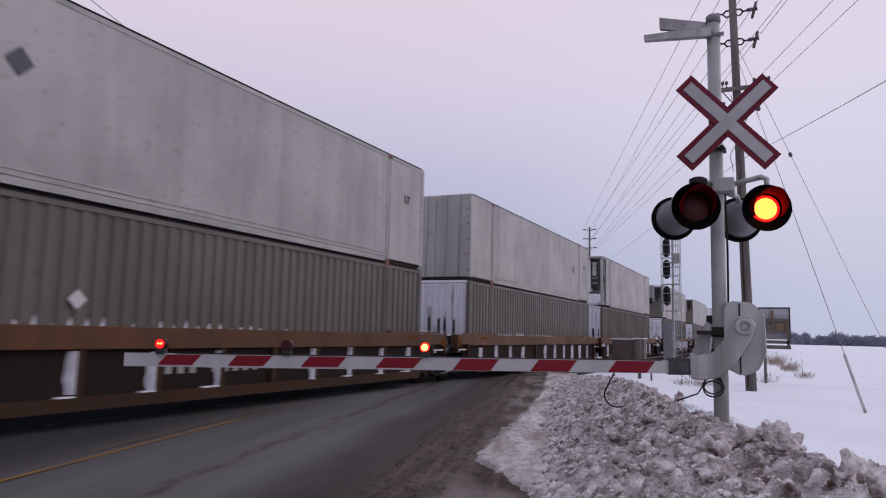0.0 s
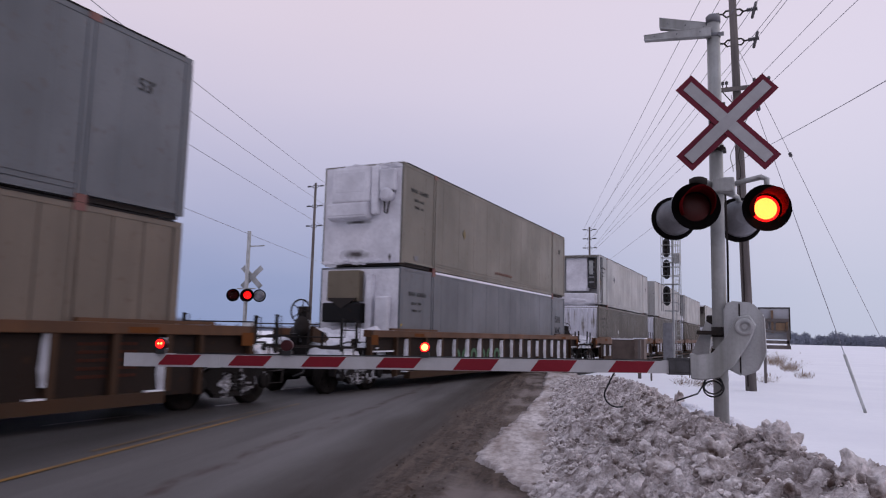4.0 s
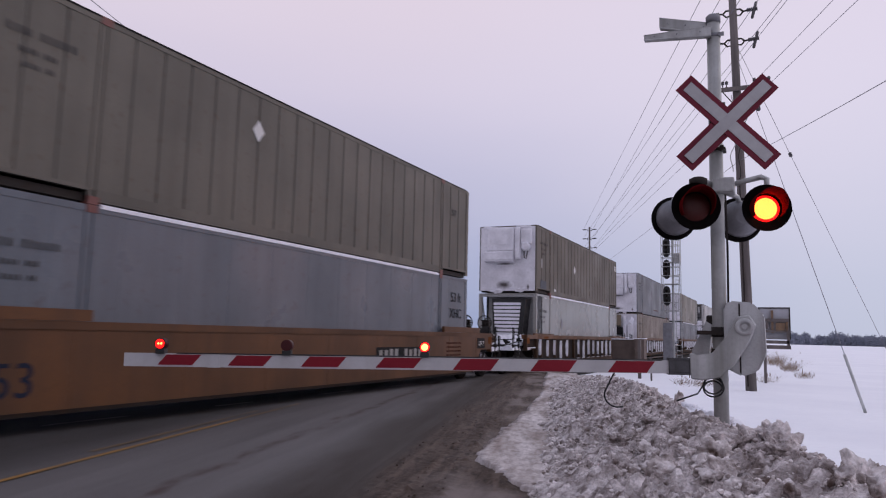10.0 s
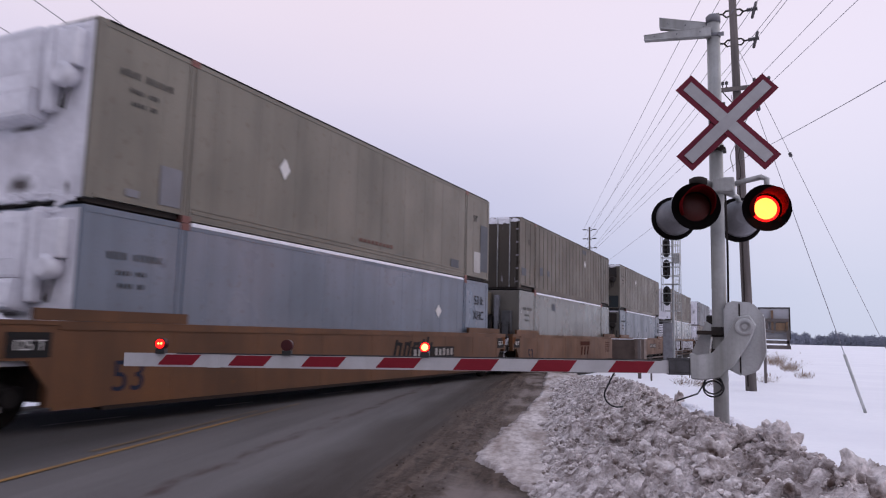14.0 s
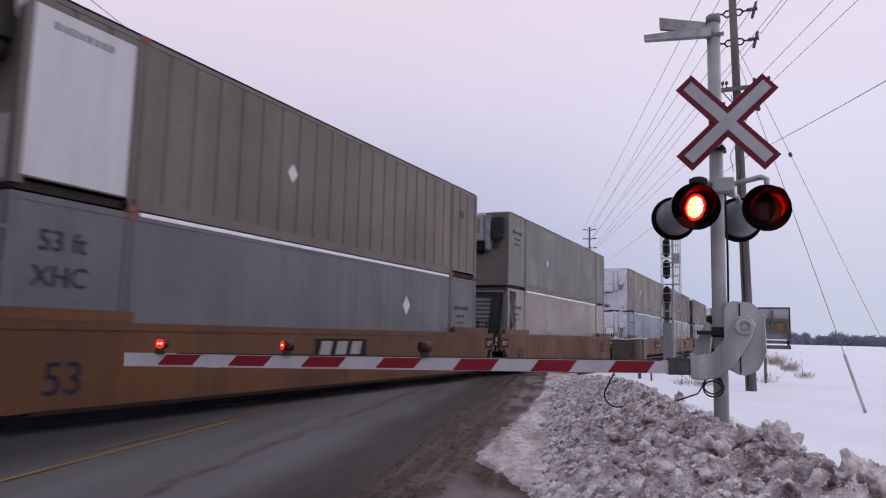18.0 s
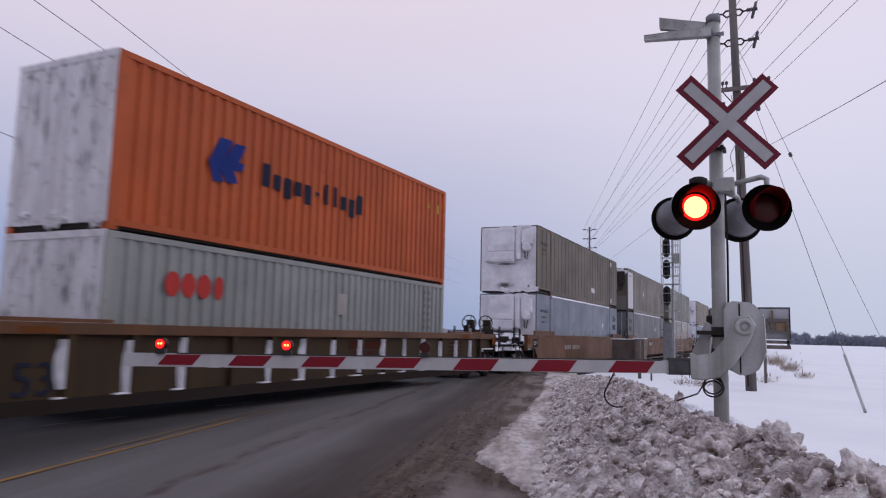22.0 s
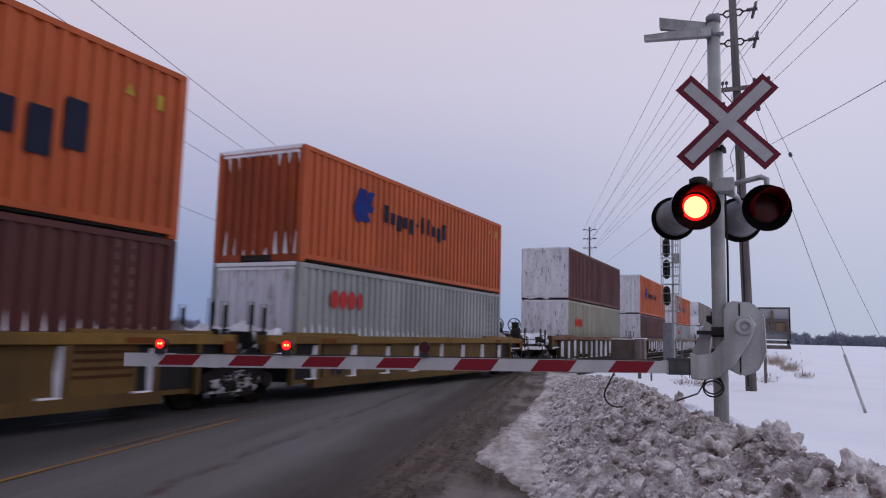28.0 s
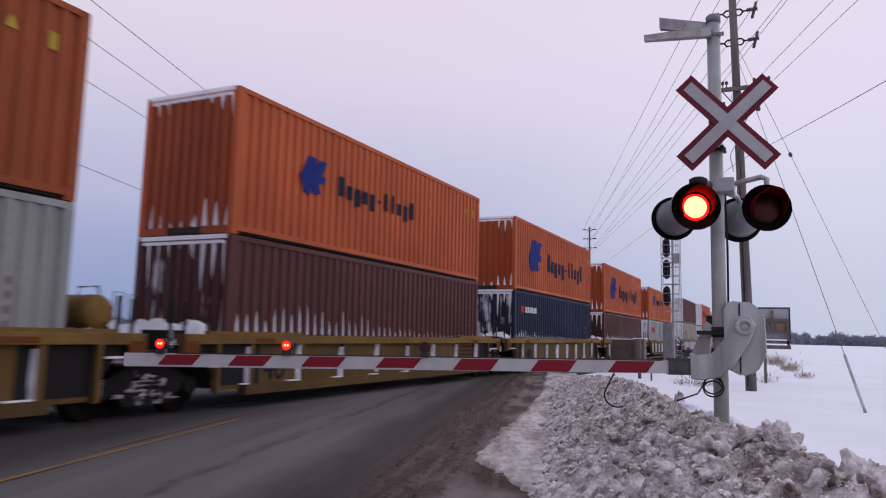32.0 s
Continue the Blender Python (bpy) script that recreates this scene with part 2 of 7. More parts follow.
# ---- shaping helpers ----
def box(bm, x0, x1, y0, y1, z0, z1, bevel=0.0):
    vs = [bm.verts.new((x, y, z)) for z in (z0, z1) for y in (y0, y1) for x in (x0, x1)]
    fs = [bm.faces.new([vs[i] for i in q]) for q in ((0, 2, 3, 1), (4, 5, 7, 6), (0, 1, 5, 4), (2, 6, 7, 3), (0, 4, 6, 2), (1, 3, 7, 5))]
    if bevel:
        es = list({e for f in fs for e in f.edges})
        bmesh.ops.bevel(bm, geom=es, offset=bevel, segments=2, affect="EDGES", profile=0.6)


def tube(bm, a, b, r, r2=None, seg=10, cap=True):
    a, b = Vector(a), Vector(b)
    r2 = r if r2 is None else r2
    q = (b - a).to_track_quat("Z", "Y")
    rings = []
    for p, rad in ((a, r), (b, r2)):
        rings.append([bm.verts.new(p + q @ Vector((rad * math.cos(2 * math.pi * i / seg), rad * math.sin(2 * math.pi * i / seg), 0))) for i in range(seg)])
    for i in range(seg):
        j = (i + 1) % seg
        f = bm.faces.new((rings[0][i], rings[0][j], rings[1][j], rings[1][i]))
        f.smooth = True
    if cap:
        bm.faces.new(rings[0][::-1])
        bm.faces.new(rings[1])


def pipe(bm, pts, r, seg=8):
    """A bent round bar through pts."""
    pts = [Vector(p) for p in pts]
    rings = []
    for i, p in enumerate(pts):
        d = (pts[min(i + 1, len(pts) - 1)] - pts[max(i - 1, 0)]).normalized()
        q = d.to_track_quat("Z", "Y")
        rings.append([bm.verts.new(p + q @ Vector((r * math.cos(2 * math.pi * k / seg), r * math.sin(2 * math.pi * k / seg), 0))) for k in range(seg)])
    for a, b in zip(rings, rings[1:]):
        best = min(range(seg), key=lambda s: (a[0].co - b[s].co).length)
        for k in range(seg):
            f = bm.faces.new((a[k], a[(k + 1) % seg], b[(k + 1 + best) % seg], b[(k + best) % seg]))
            f.smooth = True
    bm.faces.new(rings[0][::-1])
    bm.faces.new(rings[-1])


def slab(bm, outline, axis, lo, hi):
    """A plate: the outline (pairs) pushed from lo to hi along axis 0, 1 or 2."""
    def at(p, h):
        v = list(p)
        v.insert(axis, h)
        return bm.verts.new(v)
    a, b = [at(p, lo) for p in outline], [at(p, hi) for p in outline]
    bm.faces.new(a[::-1])
    bm.faces.new(b)
    n = len(a)
    for i in range(n):
        bm.faces.new((a[i], a[(i + 1) % n], b[(i + 1) % n], b[i]))


def lathe(bm, profile, axis_from, axis_to, seg=24):
    """A turned form: profile of (distance along, radius)."""
    a = Vector(axis_from)
    d = (Vector(axis_to) - a).normalized()
    q = d.to_track_quat("Z", "Y")
    rings = []
    for h, r in profile:
        rings.append([bm.verts.new(a + d * h + q @ Vector((r * math.cos(2 * math.pi * i / seg), r * math.sin(2 * math.pi * i / seg), 0))) for i in range(seg)])
    for u, v in zip(rings, rings[1:]):
        for i in range(seg):
            f = bm.faces.new((u[i], u[(i + 1) % seg], v[(i + 1) % seg], v[i]))
            f.smooth = True
    bm.faces.new(rings[0][::-1])
    bm.faces.new(rings[-1])


def blob(bm, centre, size, seed, rough=0.35, sub=2):
    """An uneven clod."""
    made = bmesh.ops.create_icosphere(bm, subdivisions=sub, radius=1.0)["verts"]
    for v in made:
        k = 1 + rough * noise.noise(v.co * 1.3 + Vector((seed * 7.1, seed * 3.3, seed))) * 1.6 + rough * 0.6 * noise.noise(v.co * 3.1 + Vector((seed, 5, 1))) + rough * 0.4 * noise.noise(v.co * 7.0 + Vector((seed, 9, 4))) + rough * 0.22 * noise.noise(v.co * 15.0 + Vector((seed, 2, 8)))
        v.co = Vector((v.co.x * size[0] * k, v.co.y * size[1] * k, v.co.z * size[2] * k)) + Vector(centre)


def mesh_of(name, bm, mat):
    bmesh.ops.recalc_face_normals(bm, faces=bm.faces)
    me = bpy.data.meshes.new(name)
    bm.to_mesh(me)
    bm.free()
    for m in (mat if isinstance(mat, (list, tuple)) else (mat,)):
        me.materials.append(m)
    return me


def part(name, bm, mat, parent=None, label=""):
    ob = new(name, mesh_of(name, bm, mat))
    ob.parent = parent
    return tagged(ob, label)


def thing(name, m, label, category, group="", kind=""):
    ob = new(name)
    ob.empty_display_size = 0.3
    ob.matrix_basis = m
    return tagged(ob, label, category, group, kind)


def B(*boxes):
    bm = bmesh.new()
    for b in boxes:
        box(bm, *b)
    return bm


# ---- the ground ----
ROAD_SLOPE = -0.29                       # the road's way across the track


def road_x(y):
    return 5.2 + ROAD_SLOPE * y


def bank_height(off, y):
    """The ploughed bank: height by the distance from the road's middle (across) and y."""
    fade = min(max((25.0 - y) / 12.0, 0.0), 1.0) ** 0.7
    near = min(max((y + 1.5) / 5.0, 0.25), 1.0)
    top = 0.64 * fade * near + 0.03
    crest = 6.75 + 0.40 * min(max((8.8 - y) / 2.5, 0.0), 1.0)
    if off < 5.12 or off > 9.2:
        return -0.2
    if off < crest:
        u = (off - 5.12) / (crest - 5.12)
        return 0.02 + top * (u ** 1.05)
    u = (off - crest) / (9.2 - crest)
    return -0.02 + top * max(1 - u, 0) ** 1.4 - 0.2 * u


def ground_height(x, y):
    off = x - road_x(y)
    h = -0.10 + 0.05 * noise.noise(Vector((x * 0.11, y * 0.11, 0))) + 0.015 * noise.noise(Vector((x * 0.7, y * 0.7, 4)))
    flat = min(max((abs(off) - 5.0) / 3.0, 0), 1) * min(max((abs(x) - 3.0) / 3.0, 0), 1)
    return -0.16 * (1 - flat) + h * flat


def build_ground():
    steps = [0.0]
    d = 0.5
    while steps[-1] < 3200:
        steps.append(steps[-1] + d)
        if steps[-1] > 30:
            d *= 1.22
    axis = [-s for s in steps[:0:-1]] + steps
    xs, ys = [a + 8 for a in axis], [a + 14 for a in axis]
    n = len(xs)
    verts = [(x, y, ground_height(x, y)) for y in ys for x in xs]
    faces = [(j * n + i, j * n + i + 1, (j + 1) * n + i + 1, (j + 1) * n + i) for j in range(n - 1) for i in range(n - 1)]
    me = bpy.data.meshes.new("ground")
    me.from_pydata(verts, [], faces)
    me.materials.append(SNOW)
    me.polygons.foreach_set("use_smooth", [True] * len(me.polygons))
    tagged(new("ground", me), "flat snow-covered winter field reaching the horizon", "snow field", kind="structure")


build_ground()


def ribbon(name, o0, o1, y0, y1, z, mat, dy=1.0, wobble=0.0, nx=2, rough=0.0, drop=0.10, seed=0):
    """A strip along the road, built along its own y: between two distances from the middle line, with turned-down edges."""
    verts, faces, rows = [], [], int((y1 - y0) / dy) + 1
    for j in range(rows):
        y = y0 + (y1 - y0) * j / (rows - 1)
        w0 = wobble * noise.noise(Vector((y * 0.8, seed, 1))) + wobble * 0.3 * noise.noise(Vector((y * 2.3, seed, 3)))
        w1 = wobble * noise.noise(Vector((y * 0.8, seed, 9))) + wobble * 0.6 * noise.noise(Vector((y * 3.1, seed, 7)))
        for i in range(nx + 1):
            u = i / nx
            o = (o0 + w0) * (1 - u) + (o1 + w1) * u
            edge = drop if i in (0, nx) else 0.0
            zz = z - edge + rough * noise.noise(Vector((o * 2.1, y * 1.3, seed))) + rough * 0.6 * noise.noise(Vector((o * 6.0, y * 4.0, seed + 2)))
            verts.append((o, y, zz))
    k = nx + 1
    for j in range(rows - 1):
        for i in range(nx):
            faces.append((j * k + i, j * k + i + 1, (j + 1) * k + i + 1, (j + 1) * k + i))
    me = bpy.data.meshes.new(name)
    me.from_pydata(verts, [], faces)
    me.materials.append(mat)
    me.polygons.foreach_set("use_smooth", [True] * len(me.polygons))
    ob = new(name, me)
    ob.matrix_basis = pose(5.2, 0, 0, 0, 0, math.degrees(math.atan(-ROAD_SLOPE)))
    return ob


tagged(ribbon("road", -4.1, 3.65, -45, 190, 0.0, ROADWAY, nx=24, rough=0.006), "worn grey two-lane asphalt road crossing the track at a skew", "road", kind="structure")
def shoulder_relief(o, y):
    """Ruts along the road and broken crumbs of mud thrown up beside the wheel tracks."""
    k = min(max((o - 3.25) / 0.35, 0), 1)
    z = 0.030 * noise.noise(Vector((o * 3.6 + 0.5 * noise.noise(Vector((y * 0.4, 2, 2))), y * 0.18, 5))) + 0.012 * noise.noise(Vector((o * 5, y * 2.5, 1)))
    ridge = math.exp(-((o - 3.40 - 0.05 * math.sin(y * 0.9)) / 0.06) ** 2) + 0.9 * math.exp(-((o - 3.80 - 0.04 * math.sin(y * 0.7 + 1)) / 0.06) ** 2) + 0.7 * math.exp(-((o - 4.06) / 0.09) ** 2)
    crumb = max(noise.noise(Vector((o * 14, y * 9, 3))), 0) + 0.6 * max(noise.noise(Vector((o * 30, y * 22, 8))), 0)
    z += ridge * max(0.3 + noise.noise(Vector((y * 0.8, o, 6))), 0) * (0.012 + 0.12 * crumb) + 0.014 * crumb
    return -0.012 + 0.024 * min(max((o - 3.05) / 0.3, 0), 1) + k * z


def slush_edge(y):
    base = float(np.interp(y, (4.6, 5.3, 5.8, 6.3, 6.85, 7.2, 9.25, 12.5, 17.0), (5.05, 4.96, 4.68, 4.54, 4.28, 4.16, 4.31, 4.52, 4.73)))
    return (base + 0.06 * noise.noise(Vector((y * 1.7, 2, 7))) + 0.09 * noise.noise(Vector((y * 4.5, 1, 2))) + 0.09 * noise.noise(Vector((y * 11, 4, 2))) + 0.04 * noise.noise(Vector((y * 27, 4, 2))))


def strip_mesh(name, mat, ys, columns, height, edge_low, edge_high):
    """A fine sheet between two wandering edges along the road, in the road's own space."""
    verts, faces, n = [], [], columns + 1
    for y in ys:
        a, b = edge_low(y), edge_high(y)
        for i in range(n):
            o = a + (b - a) * i / columns
            verts.append((o, y, height(o, y, a, b)))
    for j in range(len(ys) - 1):
        for i in range(columns):
            faces.append((j * n + i, j * n + i + 1, (j + 1) * n + i + 1, (j + 1) * n + i))
    me = bpy.data.meshes.new(name)
    me.from_pydata(verts, [], faces)
    me.materials.append(mat)
    me.polygons.foreach_set("use_smooth", [True] * len(me.polygons))
    ob = new(name, me)
    ob.matrix_basis = pose(5.2, 0, 0, 0, 0, math.degrees(math.atan(-ROAD_SLOPE)))
    return ob


near_rows = [-45 + 1.5 * i for i in range(32)] + [3.0 + 0.03 * i for i in range(300)] + [12.0 + 0.08 * i for i in range(210)] + [28.8 + 1.0 * i for i in range(30)]
tagged(strip_mesh("shoulder", ROADWAY, near_rows, 84, lambda o, y, a, b: shoulder_relief(o, y) - (0.05 if o < a + 1e-4 or o > b - 1e-4 else 0), lambda y: 3.05, lambda y: 5.35),
       "muddy brown gravel shoulder with tyre ruts", "road shoulder", kind="structure")
slush_rows = [2.6 + 0.03 * i for i in range(330)] + [12.5 + 0.08 * i for i in range(190)]
tagged(strip_mesh("slush_strip", SLUSH, slush_rows, 40,
                  lambda o, y, a, b: (-0.02 if o < a + 1e-4 else 0.030 * min((o - a) / 0.06, 1) ** 0.6 + 0.020 + 0.012 * noise.noise(Vector((o * 2, y * 1, 1))) + 0.003 * noise.noise(Vector((o * 11, y * 9, 4))) - 0.05 * max(noise.noise(Vector((o * 3.1, y * 1.6, 11))) - 0.33, 0)),
                  slush_edge, lambda y: 5.9), "packed dirty white slush along the muddy shoulder", "slush", kind="structure")
for o, paint_mat, y0, y1 in ((-0.27, YELLOW_FADED, 6.3, 11.0), (-0.03, YELLOW_LINE, -45, 9.6), (-0.03, YELLOW_FADED, 9.6, 12.5)):
    tagged(ribbon("centre_line", o, o + 0.085, y0, y1, 0.010, paint_mat, dy=0.5, nx=2, drop=0.003, wobble=0.008), "worn yellow painted centre line", "road marking", kind="structure")

def crumble(p, y):
    """Relief of ploughed snow: broken lumps at several sizes."""
    cells = noise.voronoi(p * 2.6, distance_metric="DISTANCE", exponent=2.5)[0]
    cell2 = noise.voronoi(p * 6.0 + Vector((3, 1, 0)), distance_metric="DISTANCE", exponent=2.5)[0]
    cell3 = noise.voronoi(p * 13.0 + Vector((7, 4, 0)), distance_metric="DISTANCE", exponent=2.5)[0]
    return ((0.5 - cells[0]) * 0.09 + (0.5 - cell2[0]) * 0.12 + (0.45 - cell3[0]) * 0.12
            + 0.07 * noise.noise(p * 1.1) + 0.035 * noise.noise(p * 9.0) + 0.035 * noise.noise(p * 21.0))


def build_bank():
    verts, faces = [], []
    ys, y = [], -6.0
    while y < 27:
        ys.append(y)
        y += 0.2 if y < 2.5 else (0.035 if y < 10 else 0.06)
    offs = [5.0 + 0.035 * i for i in range(82)] + [7.86 + 0.1 * i for i in range(15)]
    for y in ys:
        for o in offs:
            h = bank_height(o + 0.35 * noise.noise(Vector((y * 1.3, o * 1.3, 3))) + 0.15 * noise.noise(Vector((y * 4, o * 4, 6))) if o < 6.3 else o, y)
            k = min(max((h + 0.03) / 0.25, 0), 1) * (1.0 if o < 7.45 else max(1 - (o - 7.45) / 0.8, 0.10))
            verts.append((road_x(y) + o, y, h + crumble(Vector((o, y, 0)), y) * k * (1.0 if y < 14 else 0.7)))
    n = len(offs)
    for j in range(len(ys) - 1):
        for i in range(n - 1):
            faces.append((j * n + i, j * n + i + 1, (j + 1) * n + i + 1, (j + 1) * n + i))
    me = bpy.data.meshes.new("snow_bank")
    me.from_pydata(verts, [], faces)
    me.materials.append(DIRTY)
    tagged(new("snow_bank", me), "ploughed bank of dirty grey lumpy snow along the road", "snow bank", kind="structure")


build_bank()


# ---- the track ----
def build_track():
    bm = bmesh.new()
    slab(bm, [(-2.6, -0.14), (-1.5, -0.135), (1.5, -0.135), (2.6, -0.14), (2.9, -0.3), (-2.9, -0.3)], 1, -60, 420)
    tagged(part("ballast_bed", bm, BALLAST), "dark grey gravel ballast under the railway", "ballast", kind="structure")
    profile = [(-0.07, -0.17), (0.07, -0.17), (0.07, -0.155), (0.012, -0.14), (0.012, -0.05), (0.036, -0.04), (0.036, 0.0), (-0.036, 0.0), (-0.036, -0.04), (-0.012, -0.05), (-0.012, -0.14), (-0.07, -0.155)]
    for x in (-0.755, 0.755):
        bm = bmesh.new()
        slab(bm, [(x + a, b) for a, b in profile], 1, -60, 420)
        tagged(part("rail", bm, RAIL), "worn steel railway rail with polished top", "rail", group="rails", kind="structure")
    tie = mesh_of("tie", B((-1.3, 1.3, -0.11, 0.11, -0.24, -0.125)), TIMBER)
    bed = bpy.data.objects["ballast_bed"]
    for i in range(160):
        ob = new("tie", tie)
        ob.parent = bed
        ob.location = (0, -12 + 0.53 * i, 0)
    for x0, x1 in ((-0.62, 0.62), (0.86, 1.75), (-1.75, -0.86)):
        deck = thing("crossing_panel", pose(0, 0, 0), "dark rubber and timber crossing panel between the rails", "crossing panel", "crossing panels", "structure")
        for i in range(16):
            part("plank", B((x0, x1, -1 + 2.1 * i, 1.08 + 2.1 * i, -0.12, -0.006)), TIMBER, deck)


build_track()

# ---- the train: stacks of containers in well cars ----
SPEED, GAIN = 9.4504, 0.02998            # metres a second, and its growth


def travelled(t):
    return SPEED * t + GAIN * t * t


RIDERS = []                              # (thing, where it stands at the clip's start)
WHEELSETS = []                           # (wheelset, axle's place along the track at the start, its own place)
PAINTS = {}


def paint(key, col, rough=0.5, grime=0.45, frost=0.0, spec=0.2, rusty=0.55, worn=0.70):
    if key not in PAINTS:
        col = tuple(c * k for c, k in zip(col, (0.46, 0.475, 0.50)))
        dirt = tuple(0.42 * c + 0.010 for c in col)
        rust = tuple(0.5 * c + k for c, k in zip(col, (0.030, 0.014, 0.006)))
        PAINTS[key] = material(key, col, rough, 0.0, second=tuple(worn * c + 0.012 for c in col), scale=0.55, amount=0.95, fine=30, bump=0.05, streak=(dirt, grime * 0.8), frost=frost, spec=spec, flecks=(rust, rusty), run=(2.6, 2.6, 0.2))
    return PAINTS[key]


TAN = paint("tan_container_paint", (0.40, 0.358, 0.285))
BROWN = paint("drab_brown_container_paint", (0.235, 0.195, 0.148))
DRAB = paint("drab_container_paint", (0.32, 0.285, 0.235))
PALE = paint("off_white_container_paint", (0.90, 0.85, 0.78))
WHITE = paint("white_container_paint", (0.92, 0.88, 0.82))
RUSSET = paint("warm_tan_container_paint", (0.38, 0.30, 0.23))
CREAM_DULL = paint("dull_cream_container_paint", (0.35, 0.315, 0.27), 0.24, 0.4, 0.0, 0.4)
PEACH = paint("peach_tan_container_paint", (0.50, 0.405, 0.315), 0.28, 0.4, 0.0, 0.4)
CREAM = paint("cream_container_paint", (0.60, 0.565, 0.51), 0.24, 0.3, 0.0, 0.4)
BLUEGREY = paint("blue_grey_container_paint", (0.33, 0.385, 0.47), 0.35)
GREY = paint("grey_container_paint", (0.30, 0.31, 0.33))
SLATE = paint("slate_container_paint", (0.29, 0.315, 0.355), 0.35)
DRAB_DARK = paint("grimy_drab_container_paint", (0.285, 0.25, 0.20))
ORANGE_RUSTY = paint("rust_stained_orange_paint", (0.66, 0.14, 0.036), 0.6, 0.75, 0.0, 0.15, 0.9)
SILVER = paint("pale_grey_container_paint", (0.60, 0.62, 0.58))
ORANGE = paint("orange_container_paint", (0.94, 0.172, 0.034), 0.55, 0.3)
# orange, maroon and navy end walls: side paint darkened as shade, plus frost
ORANGE_END = paint("shaded_orange_end_paint", (0.66, 0.115, 0.026), 0.6, 0.5, 0.12)
MAROON = paint("maroon_container_paint", (0.17, 0.04, 0.036), 0.55, 0.3)
MAROON_END = paint("shaded_maroon_end_paint", (0.13, 0.036, 0.032), 0.6, 0.4, 0.24)
NAVY = paint("navy_container_paint", (0.022, 0.042, 0.105), 0.6, 0.35, 0.0, 0.1)
NAVY_END = paint("shaded_navy_end_paint", (0.02, 0.03, 0.06), 0.6, 0.4, 0.34)
CREAM_ISO = paint("cream_ribbed_container_paint", (0.62, 0.58, 0.42), 0.5)
DARK_END = paint("grimy_dark_end", (0.15, 0.122, 0.095), 0.7, 0.8, 0.14)
TEAL_END = paint("dark_teal_panel", (0.035, 0.05, 0.055), 0.6)
UNIT_TAN = paint("tan_unit_panel", (0.42, 0.33, 0.22), 0.5)
UNIT_WHITE = paint("white_unit_panel", (0.70, 0.68, 0.66), 0.5)
SNOW_END = material("snow_caked_end", (0.74, 0.73, 0.78), 0.85, second=(0.45, 0.44, 0.48), scale=1.4, amount=0.7, fine=9, bump=0.5)
SNOW_DOOR = material("snow_plastered_wall", (0.68, 0.67, 0.71), 0.85, second=(0.45, 0.43, 0.45), scale=1.6, amount=0.7, fine=8, bump=0.5, stretch=(2.2, 2.2, 0.5), flecks=((0.20, 0.16, 0.15), 0.6))
DARK_SNOW = material("grimy_snow_and_gap_shade", (0.33, 0.31, 0.34), 0.85, second=(0.13, 0.115, 0.12), scale=3.0, amount=0.9, fine=12, bump=0.4)
SNOW_STREAK = material("snow_streaked_end", (0.21, 0.19, 0.165), 0.8, scale=2, frost=0.69, frost_grain=(8, 8, 0.32), bump=0.2)
CAR_BROWN = paint("brown_wagon_paint", (0.125, 0.063, 0.032), 0.7, 0.55, 0.0, 0.1)
CAR_TAN = paint("tan_wagon_paint", (0.27, 0.108, 0.038), 0.6, 0.8, 0.0, 0.25, 0.9, 0.5)
CAR_DARK = paint("dark_wagon_panel_and_shade", (0.045, 0.028, 0.021), 0.8, 0.5, 0.0, 0.08)
CAR_DRAB = paint("drab_wagon_paint", (0.128, 0.080, 0.040), 0.7, 0.9, 0.0, 0.1, 0.9, 0.5)
CAR_OCHRE = paint("ochre_wagon_paint", (0.29, 0.165, 0.045), 0.7, 0.9, 0.0, 0.12, 0.9, 0.45)
CAR_YELLOW = paint("yellow_wagon_paint", (0.47, 0.26, 0.06), 0.7, 0.8, 0.0, 0.12, 0.9, 0.5)
PLATE_BLACK = paint("black_wagon_panel", (0.022, 0.02, 0.021), 0.7, 0.3, 0.0, 0.1)
DECAL_WHITE = material("white_decal", (0.62, 0.61, 0.60), 0.9, bump=0, spec=0.05)
DECAL_DULL = material("worn_white_decal", (0.34, 0.33, 0.32), 0.9, second=(0.2, 0.17, 0.15), bump=0, spec=0.05)
DECAL_DARK = material("dark_decal", (0.05, 0.05, 0.055), 0.9, bump=0, spec=0.05)
DECAL_GREY = material("grey_decal", (0.20, 0.20, 0.22), 0.9, bump=0, spec=0.05)
DECAL_SLATE = material("slate_patch", (0.12, 0.125, 0.14), 0.9, bump=0, spec=0.05)
DECAL_RED = material("red_decal", (0.42, 0.05, 0.045), 0.9, bump=0, spec=0.05)
DECAL_FADED = material("faded_red_decal", (0.17, 0.10, 0.085), 0.9, bump=0, spec=0.05)
DECAL_RUST = material("rust_red_decal", (0.062, 0.022, 0.015), 0.9, bump=0, spec=0.05)
DECAL_BLUE = material("blue_decal", (0.022, 0.038, 0.17), 0.9, bump=0, spec=0.05)
DECAL_INK = material("ink_decal", (0.022, 0.026, 0.045), 0.9, bump=0, spec=0.05)
DECAL_YELLOW = material("yellow_decal", (0.40, 0.29, 0.05), 0.9, bump=0, spec=0.05)
DECAL_AMBER = material("amber_reflector", (0.14, 0.052, 0.018), 0.9, bump=0, spec=0.05)
DECAL_TAN = material("stained_pale_sticker", (0.22, 0.18, 0.11), 0.9, bump=0, spec=0.05)
DECAL_CODE = material("faded_code_paint", (0.062, 0.060, 0.060), 0.9, second=(0.10, 0.095, 0.09), scale=6, bump=0, spec=0.05)
